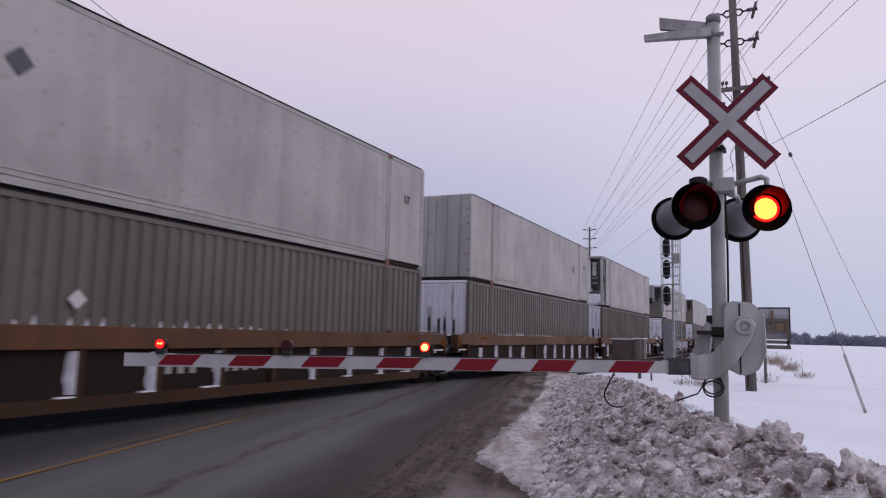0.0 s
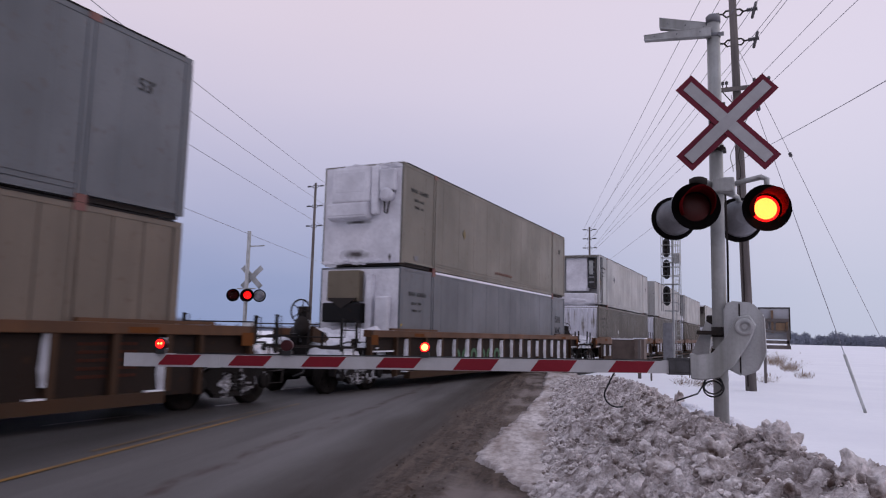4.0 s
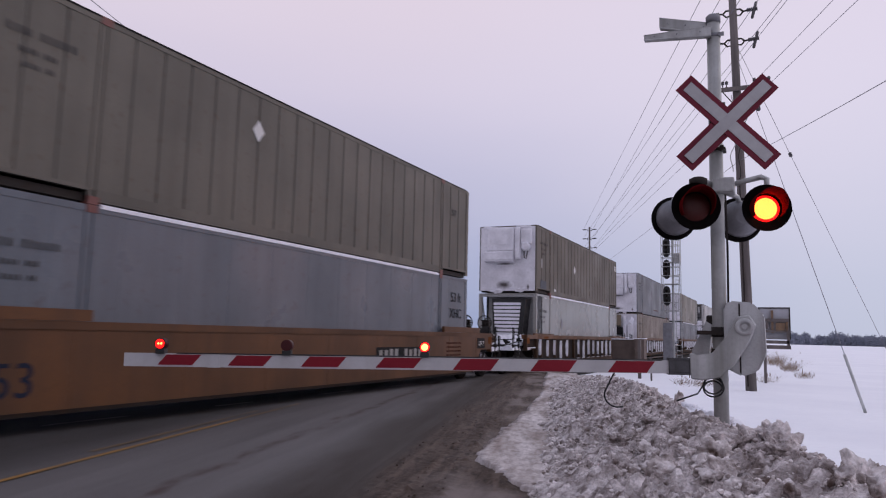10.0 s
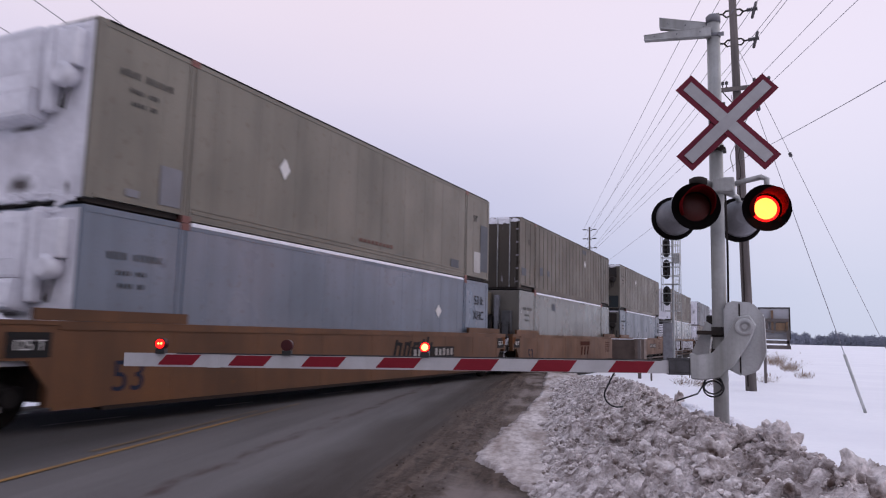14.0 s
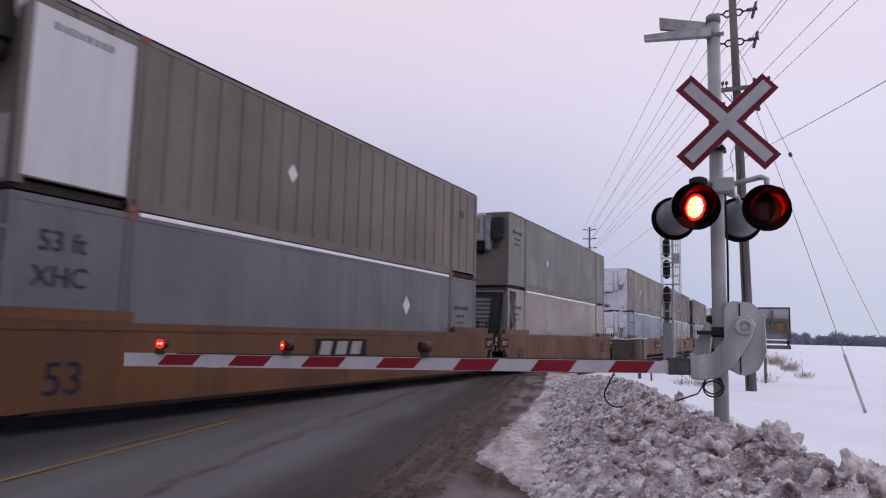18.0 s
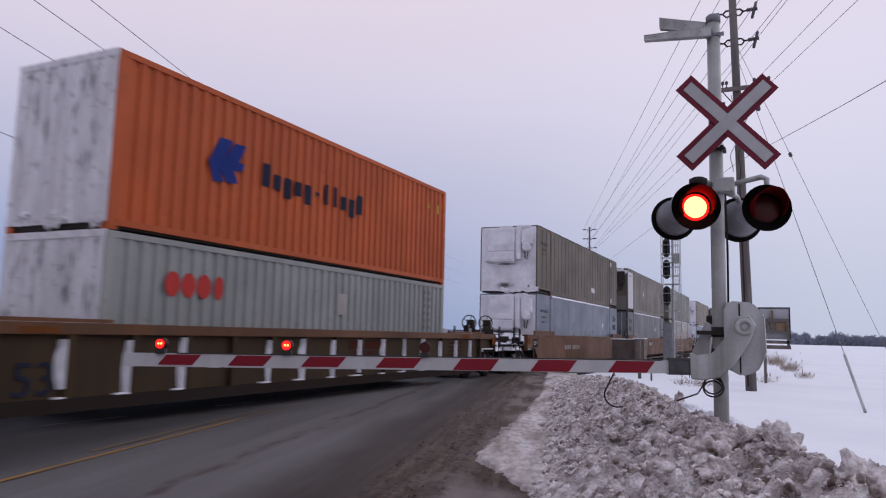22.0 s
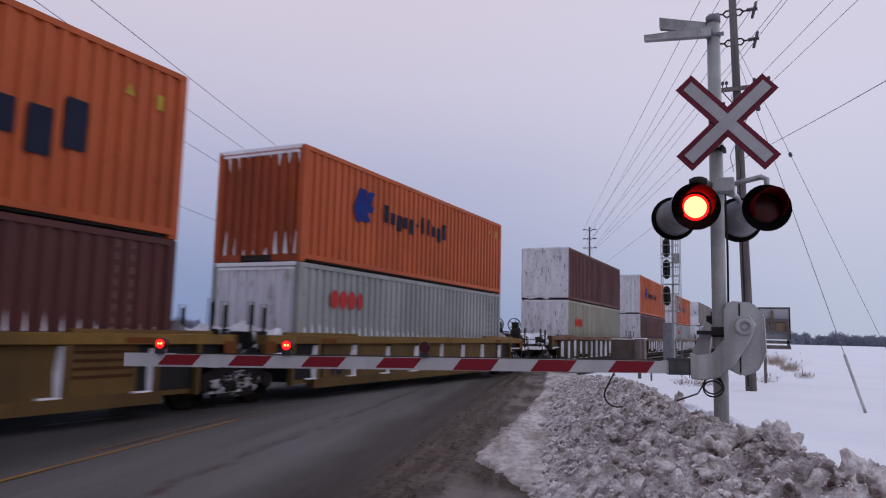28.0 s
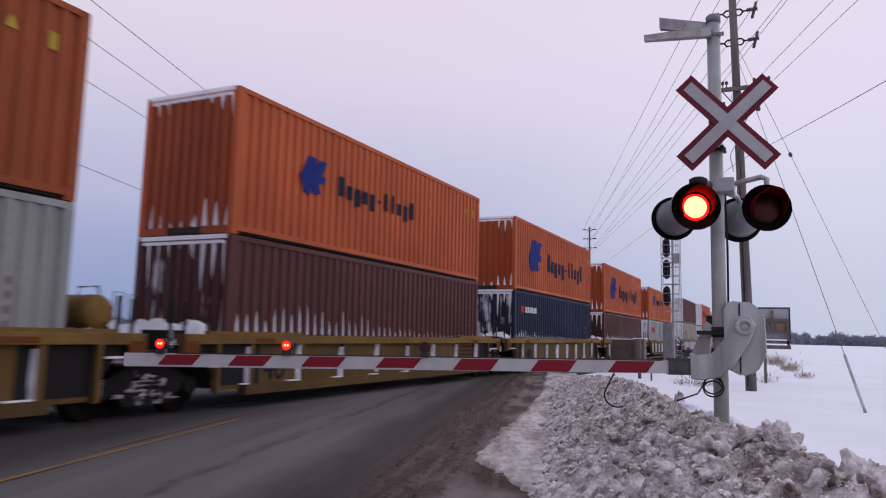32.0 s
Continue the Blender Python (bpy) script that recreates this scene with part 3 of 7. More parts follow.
DECAL_PANEL = material("white_repaint_panel", (0.54, 0.545, 0.57), 0.6, second=(0.44, 0.44, 0.455), scale=1.2, amount=0.7, fine=20, bump=0.02, spec=0.2, stretch=(3, 3, 0.4))
DECAL_GREEN = material("green_spray", (0.03, 0.12, 0.05), 0.6, bump=0)
ROOF_LIP = material("black_roof_strip", (0.016, 0.015, 0.016), 0.8, scale=4, bump=0, spec=0.1)
RIB_SNOW = material("grey_packed_snow", (0.70, 0.70, 0.76), 0.85, second=(0.46, 0.45, 0.48), scale=4, amount=0.9, fine=25, bump=0.3)
TRUCK_SNOW = material("road_stained_snow", (0.42, 0.42, 0.46), 0.85, second=(0.10, 0.095, 0.10), scale=6, amount=1.0, fine=25, bump=0.4)
POST_RED = material("red_corner_mark", (0.15, 0.05, 0.042), 0.6, bump=0)

CASTING = {}


def casting_mesh(mat):
    if mat.name not in CASTING:
        bm = B((-0.085, 0.085, -0.09, 0.09, -0.06, 0.06, 0.012))
        box(bm, 0.075, 0.09, -0.03, 0.03, -0.02, 0.02)
        CASTING[mat.name] = mesh_of("corner_casting", bm, mat)
    return CASTING[mat.name]


def wavy_side(bm, x, out, y0, y1, z0, z1, pitch, depth, land):
    """A pressed steel wall in the plane x: ridges of the given pitch; land: the share of a ridge that is proud."""
    n = max(int(round((y1 - y0) / pitch)), 1)
    p = (y1 - y0) / n
    ys = []
    for i in range(n):
        a = y0 + i * p
        slope = min(0.12, (1 - land) / 3) * p
        ys += [(a, 0), (a + land * p - slope, 0), (a + land * p, 1), (a + p - slope, 1)]
    ys.append((y1, 0))
    lo = [bm.verts.new((x - out * depth * k, y, z0)) for y, k in ys]
    hi = [bm.verts.new((x - out * depth * k, y, z1)) for y, k in ys]
    for i in range(len(ys) - 1):
        bm.faces.new((lo[i], lo[i + 1], hi[i + 1], hi[i]))


def wavy_end(bm, y, x0, x1, z0, z1, pitch, depth, land=0.5):
    n = max(int(round((x1 - x0) / pitch)), 1)
    p = (x1 - x0) / n
    xs = []
    for i in range(n):
        a = x0 + i * p
        xs += [(a, 0), (a + land * p - 0.12 * p, 0), (a + land * p, 1), (a + p - 0.12 * p, 1)]
    xs.append((x1, 0))
    lo = [bm.verts.new((x, y + depth * k, z0)) for x, k in xs]
    hi = [bm.verts.new((x, y + depth * k, z1)) for x, k in xs]
    for i in range(len(xs) - 1):
        bm.faces.new((lo[i], lo[i + 1], hi[i + 1], hi[i]))


def spikes(bm, x, y0, y1, z0, pitch, rng, tall, reach=0.045):
    """Tongues of snow that stand in the hollows of a ribbed wall."""
    n = int((y1 - y0) / pitch)
    for i in range(n):
        c = y0 + (i + 0.5) * pitch + pitch * 0.19
        h = tall * rng.uniform(0.45, 1.1)
        w = pitch * 0.24
        a = [bm.verts.new((x - reach, c - w, z0)), bm.verts.new((x - reach, c + w, z0)), bm.verts.new((x + 0.012, c, z0)), bm.verts.new((x - reach + 0.01, c, z0 + h))]
        for f in ((0, 2, 3), (2, 1, 3), (1, 0, 3), (0, 1, 2)):
            bm.faces.new([a[k] for k in f])


def lettering(name, text, size, mat, parent, m, label=""):
    cu = bpy.data.curves.new(name, "FONT")
    cu.body, cu.size, cu.extrude = text, size, 0.003
    cu.align_x = "CENTER"
    ob = new(name, cu)
    me = bpy.data.meshes.new_from_object(ob.evaluated_get(bpy.context.evaluated_depsgraph_get()))
    bpy.data.objects.remove(ob)
    bpy.data.curves.remove(cu)
    me.name = name
    me.materials.clear()
    me.materials.append(mat)
    out = new(name, me)
    out.parent, out.matrix_basis = parent, m
    return tagged(out, label)


SIDE_ON = Matrix(((0, 0, 1, 0), (1, 0, 0, 0), (0, 1, 0, 0), (0, 0, 0, 1)))    # lettering that reads along +y on a wall facing +x


def on_side(x, y, z):
    return Matrix.Translation((x, y, z)) @ SIDE_ON


def mark(bm, x, y, z, w, h, kind="bar"):
    """A painted mark 4 mm proud of a wall facing +x; y, z: its middle."""
    if kind == "bar":
        box(bm, x, x + 0.004, y - w / 2, y + w / 2, z - h / 2, z + h / 2)
    elif kind == "diamond":
        slab(bm, [(y - w / 2, z), (y, z - h / 2), (y + w / 2, z), (y, z + h / 2)], 0, x, x + 0.004)
    elif kind == "ring":
        n = 20
        o = [(y + w / 2 * math.cos(2 * math.pi * i / n), z + h / 2 * math.sin(2 * math.pi * i / n)) for i in range(n)]
        q = [(y + w * 0.26 * math.cos(2 * math.pi * i / n), z + h * 0.27 * math.sin(2 * math.pi * i / n)) for i in range(n)]
        for i in range(n):
            slab(bm, [o[i], o[(i + 1) % n], q[(i + 1) % n], q[i]], 0, x, x + 0.004)
    elif kind == "lean":
        s = h * 0.16
        slab(bm, [(y - w / 2 - s, z - h / 2), (y + w / 2 - s, z - h / 2), (y + w / 2 + s, z + h / 2), (y - w / 2 + s, z + h / 2)], 0, x, x + 0.004)


def word_bars(bm, x, y, z, n, w, h, rng, thin=0.68):
    """Plain bars in the place of a line of letters."""
    for i in range(n):
        hh = h * rng.choice((0.88, 1.0, 0.94))
        if thin < 0.6 and i == 4:
            continue
        mark(bm, x, y + (i + 0.5) * w, z + (hh - h) / 2, w * thin, hh)


# the ends that face back along the train (y = 0, looking to -y)
def end_flat_snow(c, W, H, rng):
    bm = bmesh.new()
    wavy_end(bm, -0.012, -W / 2 + 0.1, W / 2 - 0.1, 0.12, H - 0.06, 0.27, 0.022, 0.55)
    part("end_panel", bm, SNOW_DOOR, c, "ribbed end wall caked in blown snow")
    for x in (-W / 2 + 0.08, W / 2 - 0.08):
        part("end_post", B((x - 0.05, x + 0.05, -0.02, 0.06, 0.12, H - 0.06, 0.012)), SNOW_DOOR, c)
    part("snow_cap", B((-W / 2 + 0.02, W / 2 - 0.02, -0.024, 0.05, H - 0.11, H + 0.014, 0.012)), SNOW_DOOR, c)
    for i in range(24):                      # drips and spots where the wall shows through
        z = H * (0.93 - 0.55 * rng.random() ** 1.4)
        smudge(c, rng.uniform(-W * 0.43, W * 0.43), z, rng.uniform(0.015, 0.036), rng.uniform(0.07, 0.30), rng)
    for i in range(5):
        bm = bmesh.new()
        blob(bm, (rng.uniform(-W * 0.4, W * 0.4), -0.015, rng.uniform(0.1, 0.3)), (rng.uniform(0.08, 0.25), 0.03, rng.uniform(0.05, 0.12)), i + rng.random() * 9, 0.7, 3)
        part("snow_patch", bm, SNOW_DOOR, c)


def smudge(c, x, z, w, h, rng):
    """A thin dark patch on a snowy end wall, fading at its rim: bare wall, soot, painted shade."""
    bm = bmesh.new()
    n = 28
    rim = []
    for i in range(n):
        a = 2 * math.pi * i / n
        k = 1 + 0.25 * noise.noise(Vector((math.cos(a) * 2, math.sin(a) * 2, rng.random() * 0.3 + z * 9)))
        rim.append((w * k * math.cos(a), h * k * math.sin(a)))
    slab(bm, rim, 1, -0.003, 0.003)
    ob = part("bare_patch", bm, SMUDGE, c)
    ob.matrix_basis = pose(x, -0.026, z) @ Matrix.Diagonal((1.0, 1.0, 1.0, 1.0))
    return ob


def smudge_material():
    m = material("scoured_and_shaded_snow", (0.74, 0.73, 0.78), 0.85, second=(0.45, 0.44, 0.48), scale=1.4, amount=0.7, fine=9, bump=0.4)
    nt = m.node_tree
    N, L = nt.nodes.new, nt.links.new
    b = nt.nodes["Principled BSDF"]
    base = b.inputs["Base Color"].links[0].from_socket
    tc, d, add = N("ShaderNodeTexCoord"), N("ShaderNodeVectorMath"), N("ShaderNodeMath")
    sub_, ln = N("ShaderNodeVectorMath"), N("ShaderNodeVectorMath")
    sub_.operation, ln.operation = "SUBTRACT", "LENGTH"
    sub_.inputs[1].default_value = (0.5, 0.5, 0.5)
    d.operation = "MULTIPLY"
    d.inputs[1].default_value = (2.0, 0.0, 2.0)
    L(tc.outputs["Generated"], sub_.inputs[0])
    L(sub_.outputs[0], d.inputs[0])
    L(d.outputs[0], ln.inputs[0])
    n = N("ShaderNodeTexNoise")
    n.inputs["Scale"].default_value, n.inputs["Detail"].default_value = 6.0, 5
    L(tc.outputs["Object"], n.inputs[0])
    add.operation = "MULTIPLY_ADD"
    add.inputs[1].default_value = 0.7
    L(n.outputs[0], add.inputs[0])
    L(ln.outputs["Value"], add.inputs[2])
    r, x = N("ShaderNodeMapRange"), N("ShaderNodeMix")
    r.inputs[1].default_value, r.inputs[2].default_value, r.inputs[3].default_value, r.inputs[4].default_value = 0.55, 1.2, 1.0, 0.0
    L(add.outputs[0], r.inputs[0])
    x.data_type = "RGBA"
    L(r.outputs[0], x.inputs[0])
    L(base, x.inputs[6])
    x.inputs[7].default_value = (0.07, 0.06, 0.06, 1)
    L(x.outputs[2], b.inputs["Base Color"])
    return m


SMUDGE = smudge_material()


def end_reefer(c, W, H, rng, wall, face, belly, low=False):
    """A wall with a cooling unit hung on its upper part."""
    part("end_panel", B((-W / 2 + 0.06, W / 2 - 0.06, -0.02, 0.06, 0.1, H - 0.05)), wall, c)
    z1 = H - 0.12
    z0 = z1 - (1.45 if not low else 1.15)
    unit = part("cooling_unit", B((-W * 0.34, W * 0.14, -0.26, -0.015, z0 + 0.42, z1 + 0.04, 0.10)), face, c, "refrigeration unit hung on the end wall")
    part("side_duct", B((W * 0.145, W * 0.24, -0.22, -0.015, z0 + 0.1, z1 + 0.02, 0.07)), face if belly is CRUST else DARK_SNOW, unit)
    bm = bmesh.new()
    slab(bm, [(-0.28, z0 + 0.46), (-0.36, z0 + 0.42), (-0.38, z0 + 0.06), (-0.34, z0), (-0.02, z0 - 0.04), (-0.02, z0 + 0.46)], 0, -W * 0.37, W * 0.135)
    bmesh.ops.bevel(bm, geom=list(bm.edges), offset=0.03, segments=2, affect="EDGES")
    part("engine_cover", bm, SNOW_END if belly is CRUST else belly, unit)
    part("vent", B((-W * 0.28, W * 0.08, -0.268, -0.25, z1 - 0.70, z1 - 0.14, 0.008)), SNOW_END if belly is CRUST else UNIT_TAN, unit)
    # solid dark strip in place of the shade between unit and cover
    part("shadow_gap", B((-W * 0.33, W * 0.12, -0.262, -0.02, z0 + 0.455, z0 + 0.475)), DARK_SNOW, unit)
    bm = bmesh.new()
    lathe(bm, [(0, 0.17), (0.22, 0.2), (0.3, 0.13)], (W * 0.34, -0.02, z0 + 0.62), (W * 0.34, -1, z0 + 0.62), 14)
    box(bm, W * 0.25, W * 0.43, -0.22, -0.015, z0 + 0.75, z1 - 0.1, 0.04)
    part("fan_cover", bm, SNOW_END if wall is SNOW_END else STEEL, unit)
    bm = bmesh.new()
    pipe(bm, [(W * 0.30, -0.12, z0 + 0.5), (W * 0.31, -0.16, z0 + 0.15), (W * 0.34, -0.16, z0 + 0.1), (W * 0.36, -0.12, z0 + 0.45)], 0.022, 6)
    part("hose", bm, STEEL, unit)
    for i in range(8):                       # ragged snow along the foot, the eaves and round the unit
        bm = bmesh.new()
        x, z, w, h = ((rng.uniform(-1.1, 1.1), rng.uniform(0.08, 0.2), rng.uniform(0.1, 0.3), rng.uniform(0.04, 0.09)) if i < 5 else (rng.uniform(-1, 1), z1 + 0.02, rng.uniform(0.2, 0.5), rng.uniform(0.04, 0.1)))
        if wall is not SNOW_END and i < 5:
            bm.free()
            continue
        blob(bm, (x, -0.02, z), (w, 0.03, h), rng.random() * 30, 0.75, 3)
        part("snow_patch", bm, SNOW_END, c)
    if wall is SNOW_END:                     # a wind-scoured patch, the exhaust's soot, and shade painted under the unit
        smudge(c, -W * 0.06, 0.34, rng.uniform(0.42, 0.62), rng.uniform(0.14, 0.24), rng)
        smudge(c, W * 0.36, 0.26, 0.07, 0.16, rng)
        smudge(c, -W * 0.05, z0 - 0.08, 0.6, 0.07, rng)


def end_reefer_low(c, W, H, rng, wall):
    """A wall with a cooling unit set low: a tan cover over a black motor box."""
    part("end_panel", B((-W / 2 + 0.06, W / 2 - 0.06, -0.02, 0.06, 0.1, H - 0.05)), wall, c)
    unit = part("cooling_unit", B((-W * 0.34, W * 0.06, -0.30, -0.015, H * 0.67, H - 0.1, 0.05)), UNIT_TAN, c, "tan refrigeration unit cover")
    bm = B((-W * 0.38, W * 0.1, -0.36, -0.015, H * 0.47, H * 0.655, 0.05))
    part("motor_box", bm, PLATE_BLACK, unit, "black motor box")
    bm = bmesh.new()
    slab(bm, [(-W * 0.32, H * 0.70), (-W * 0.13, H * 0.60), (W * 0.05, H * 0.70)], 1, -0.375, -0.3)
    part("louvre", bm, STEEL, unit)
    part("side_tank", B((W * 0.12, W * 0.2, -0.2, -0.015, H * 0.2, H - 0.2, 0.03)), SNOW_END if wall is SNOW_END else HOOD_BACK, unit)
    part("side_tank", B((W * 0.25, W * 0.4, -0.26, -0.015, H * 0.3, H * 0.72, 0.05)), SNOW_END if wall is SNOW_END else DULL_STEEL, unit)
    for i in range(7 if wall is SNOW_END else 2):
        bm = bmesh.new()
        blob(bm, (rng.uniform(-W * 0.42, W * 0.42), -0.06, rng.uniform(0.2, H - 0.1)), (rng.uniform(0.08, 0.2), 0.09, rng.uniform(0.1, 0.28)), rng.random() * 40, 0.5)
        part("snow_patch", bm, CRUST, c)


def end_frame(c, W, H, rng, grille=True, post=None, slat=None):
    """An open frame with braces; the wall and unit stand back in it."""
    y1 = 0.85
    part("end_panel", B((-W / 2 + 0.12, W / 2 - 0.05, y1, y1 + 0.06, 0.1, H - 0.05)), UNIT_WHITE, c)
    bm = bmesh.new()
    tube(bm, (-W / 2 + 0.09, 0.1, H - 0.2), (-W / 2 + 0.2, y1 - 0.05, 0.4), 0.04, seg=6)
    tube(bm, (W / 2 - 0.09, 0.1, H - 0.2), (W / 2 - 0.09, y1 - 0.05, H * 0.5), 0.035, seg=6)
    tube(bm, (W / 2 - 0.09, 0.1, 0.25), (W / 2 - 0.09, y1 - 0.05, H * 0.5), 0.035, seg=6)
    tube(bm, (-W / 2 + 0.09, 0.1, 0.25), (-W / 2 + 0.09, y1 - 0.05, H * 0.5), 0.035, seg=6)
    box(bm, -W / 2 + 0.05, W / 2 - 0.05, 0.0, 0.12, H - 0.14, H - 0.02)
    part("brace", bm, post or UNIT_WHITE, c)
    if grille:
        bm = bmesh.new()
        slab(bm, [(-W * 0.26, H * 0.36), (W * 0.24, H * 0.36), (W * 0.30, H * 0.93), (-W * 0.29, H * 0.93)], 1, 0.16, 0.84)
        unit = part("cooling_unit", bm, BLACK, c, "black refrigeration unit with a louvred grille")
        for i in range(9):
            z = H * (0.39 + 0.055 * i)
            part("slat", B((-W * (0.22 + 0.004 * i), W * (0.17 + 0.006 * i), 0.10, 0.17, z, z + 0.11)), slat or CRUST, unit)
    else:
        bm = B((-W * 0.27, W * 0.21, 0.2, 0.86, H * 0.29, H - 0.12, 0.09))
        unit = part("cooling_unit", bm, SNOW_END, c, "rounded white refrigeration unit under snow")
        part("top_plate", B((-W * 0.25, W * 0.14, 0.3, 0.86, H - 0.15, H - 0.11)), BLACK, unit)
        part("side_box", B((W * 0.225, W * 0.37, 0.3, 0.86, H * 0.35, H - 0.14, 0.03)), BLACK, unit)
        for k in range(5):
            part("slat", B((W * 0.235, W * 0.36, 0.285, 0.302, H * (0.45 + 0.1 * k), H * (0.45 + 0.1 * k) + 0.1)), HOOD_BACK, unit)
        part("vent", B((W * 0.25, W * 0.33, 0.26, 0.31, H * 0.62, H - 0.3)), GALV, unit)
    if not grille:
        part("snow_ledge", B((-W * 0.43, W * 0.40, 0.03, 0.84, H * 0.05, H * 0.25, 0.07)), SNOW_END, c, "snow-packed ledge under the unit")
    bm = bmesh.new()
    blob(bm, (0, 0.42, H * 0.10), (W * 0.46, 0.40, H * (0.16 if grille else 0.11)), rng.random() * 20, 0.2, 3)
    part("snow_drift", bm, SNOW_END, c, "blown snow lying in the frame")


def end_ribbed(c, W, H, rng, wall, snow=True):
    bm = bmesh.new()
    wavy_end(bm, 0.015, -W / 2 + 0.1, W / 2 - 0.1, 0.16, H - 0.12, 0.25, 0.045)
    part("end_panel", bm, wall, c, "ribbed end wall streaked with snow")
    for x0, x1 in ((-W / 2 + 0.1, -0.45), (0.45, W / 2 - 0.1)):
        part("end_sill", B((x0, x1, 0.0, 0.1, 0.02, 0.17)), wall, c)
    if snow:
        bm = bmesh.new()
        n = int((W - 0.2) / 0.25)
        for i in range(n):
            x = -W / 2 + 0.1 + (i + 0.72) * (W - 0.2) / n
            for z, s, hh in ((0.17, 1, 1.05 if wall in (NAVY_END, MAROON_END) else 0.5), (H - 0.12, -1, 0.8 if wall in (NAVY_END, MAROON_END) else 0.34)):
                h = hh * rng.uniform(0.5, 1.5)
                a = [bm.verts.new(v) for v in ((x - 0.07, 0.055, z), (x + 0.07, 0.055, z), (x, 0.0, z), (x, 0.05, z + s * h))]
                for f in ((0, 2, 3), (2, 1, 3), (1, 0, 3), (0, 1, 2)):
                    bm.faces.new([a[k] for k in f])
        box(bm, -W / 2 + 0.1, W / 2 - 0.1, -0.012, 0.1, H - 0.075, H + 0.008)
        box(bm, -W / 2 + 0.1, W / 2 - 0.1, 0.006, 0.05, H - 0.16, H - 0.10)
        tagged(part("frost", bm, CRUST, c, "white frost along ribs and top edge"), kind="stuff")


def end_doors(c, W, H, rng, wall, frosted=True):
    for s in (-1, 1):
        x0, x1 = (-W / 2 + 0.07, -0.01) if s < 0 else (0.01, W / 2 - 0.07)
        d = part("door", B((x0, x1, 0.0, 0.06, 0.12, H - 0.08)), wall, c)
        for k in (0.3, 0.72):
            x = x0 + (x1 - x0) * k
            bm = bmesh.new()
            tube(bm, (x, -0.035, 0.1), (x, -0.035, H - 0.06), 0.02, seg=6)
            part("lock_rod", bm, GALV, d)
        bm = bmesh.new()
        for k in range(5):
            box(bm, s * (W / 2 - 0.1) - 0.05, s * (W / 2 - 0.1) + 0.05, -0.03, 0.0, 0.3 + k * 0.52, 0.36 + k * 0.52)
        tagged(part("hinge", bm, DARK_SNOW, d), kind="stuff")
        if frosted:
            bm = bmesh.new()
            for k in (0.12, 0.5, 0.86):
                x = x0 + (x1 - x0) * k
                blob(bm, (x, -0.005, H - 0.12), ((x1 - x0) * 0.2, 0.02, rng.uniform(0.05, 0.14)), rng.random() * 30, 0.8, 3)
            tagged(part("frost", bm, CRUST, d), kind="stuff")


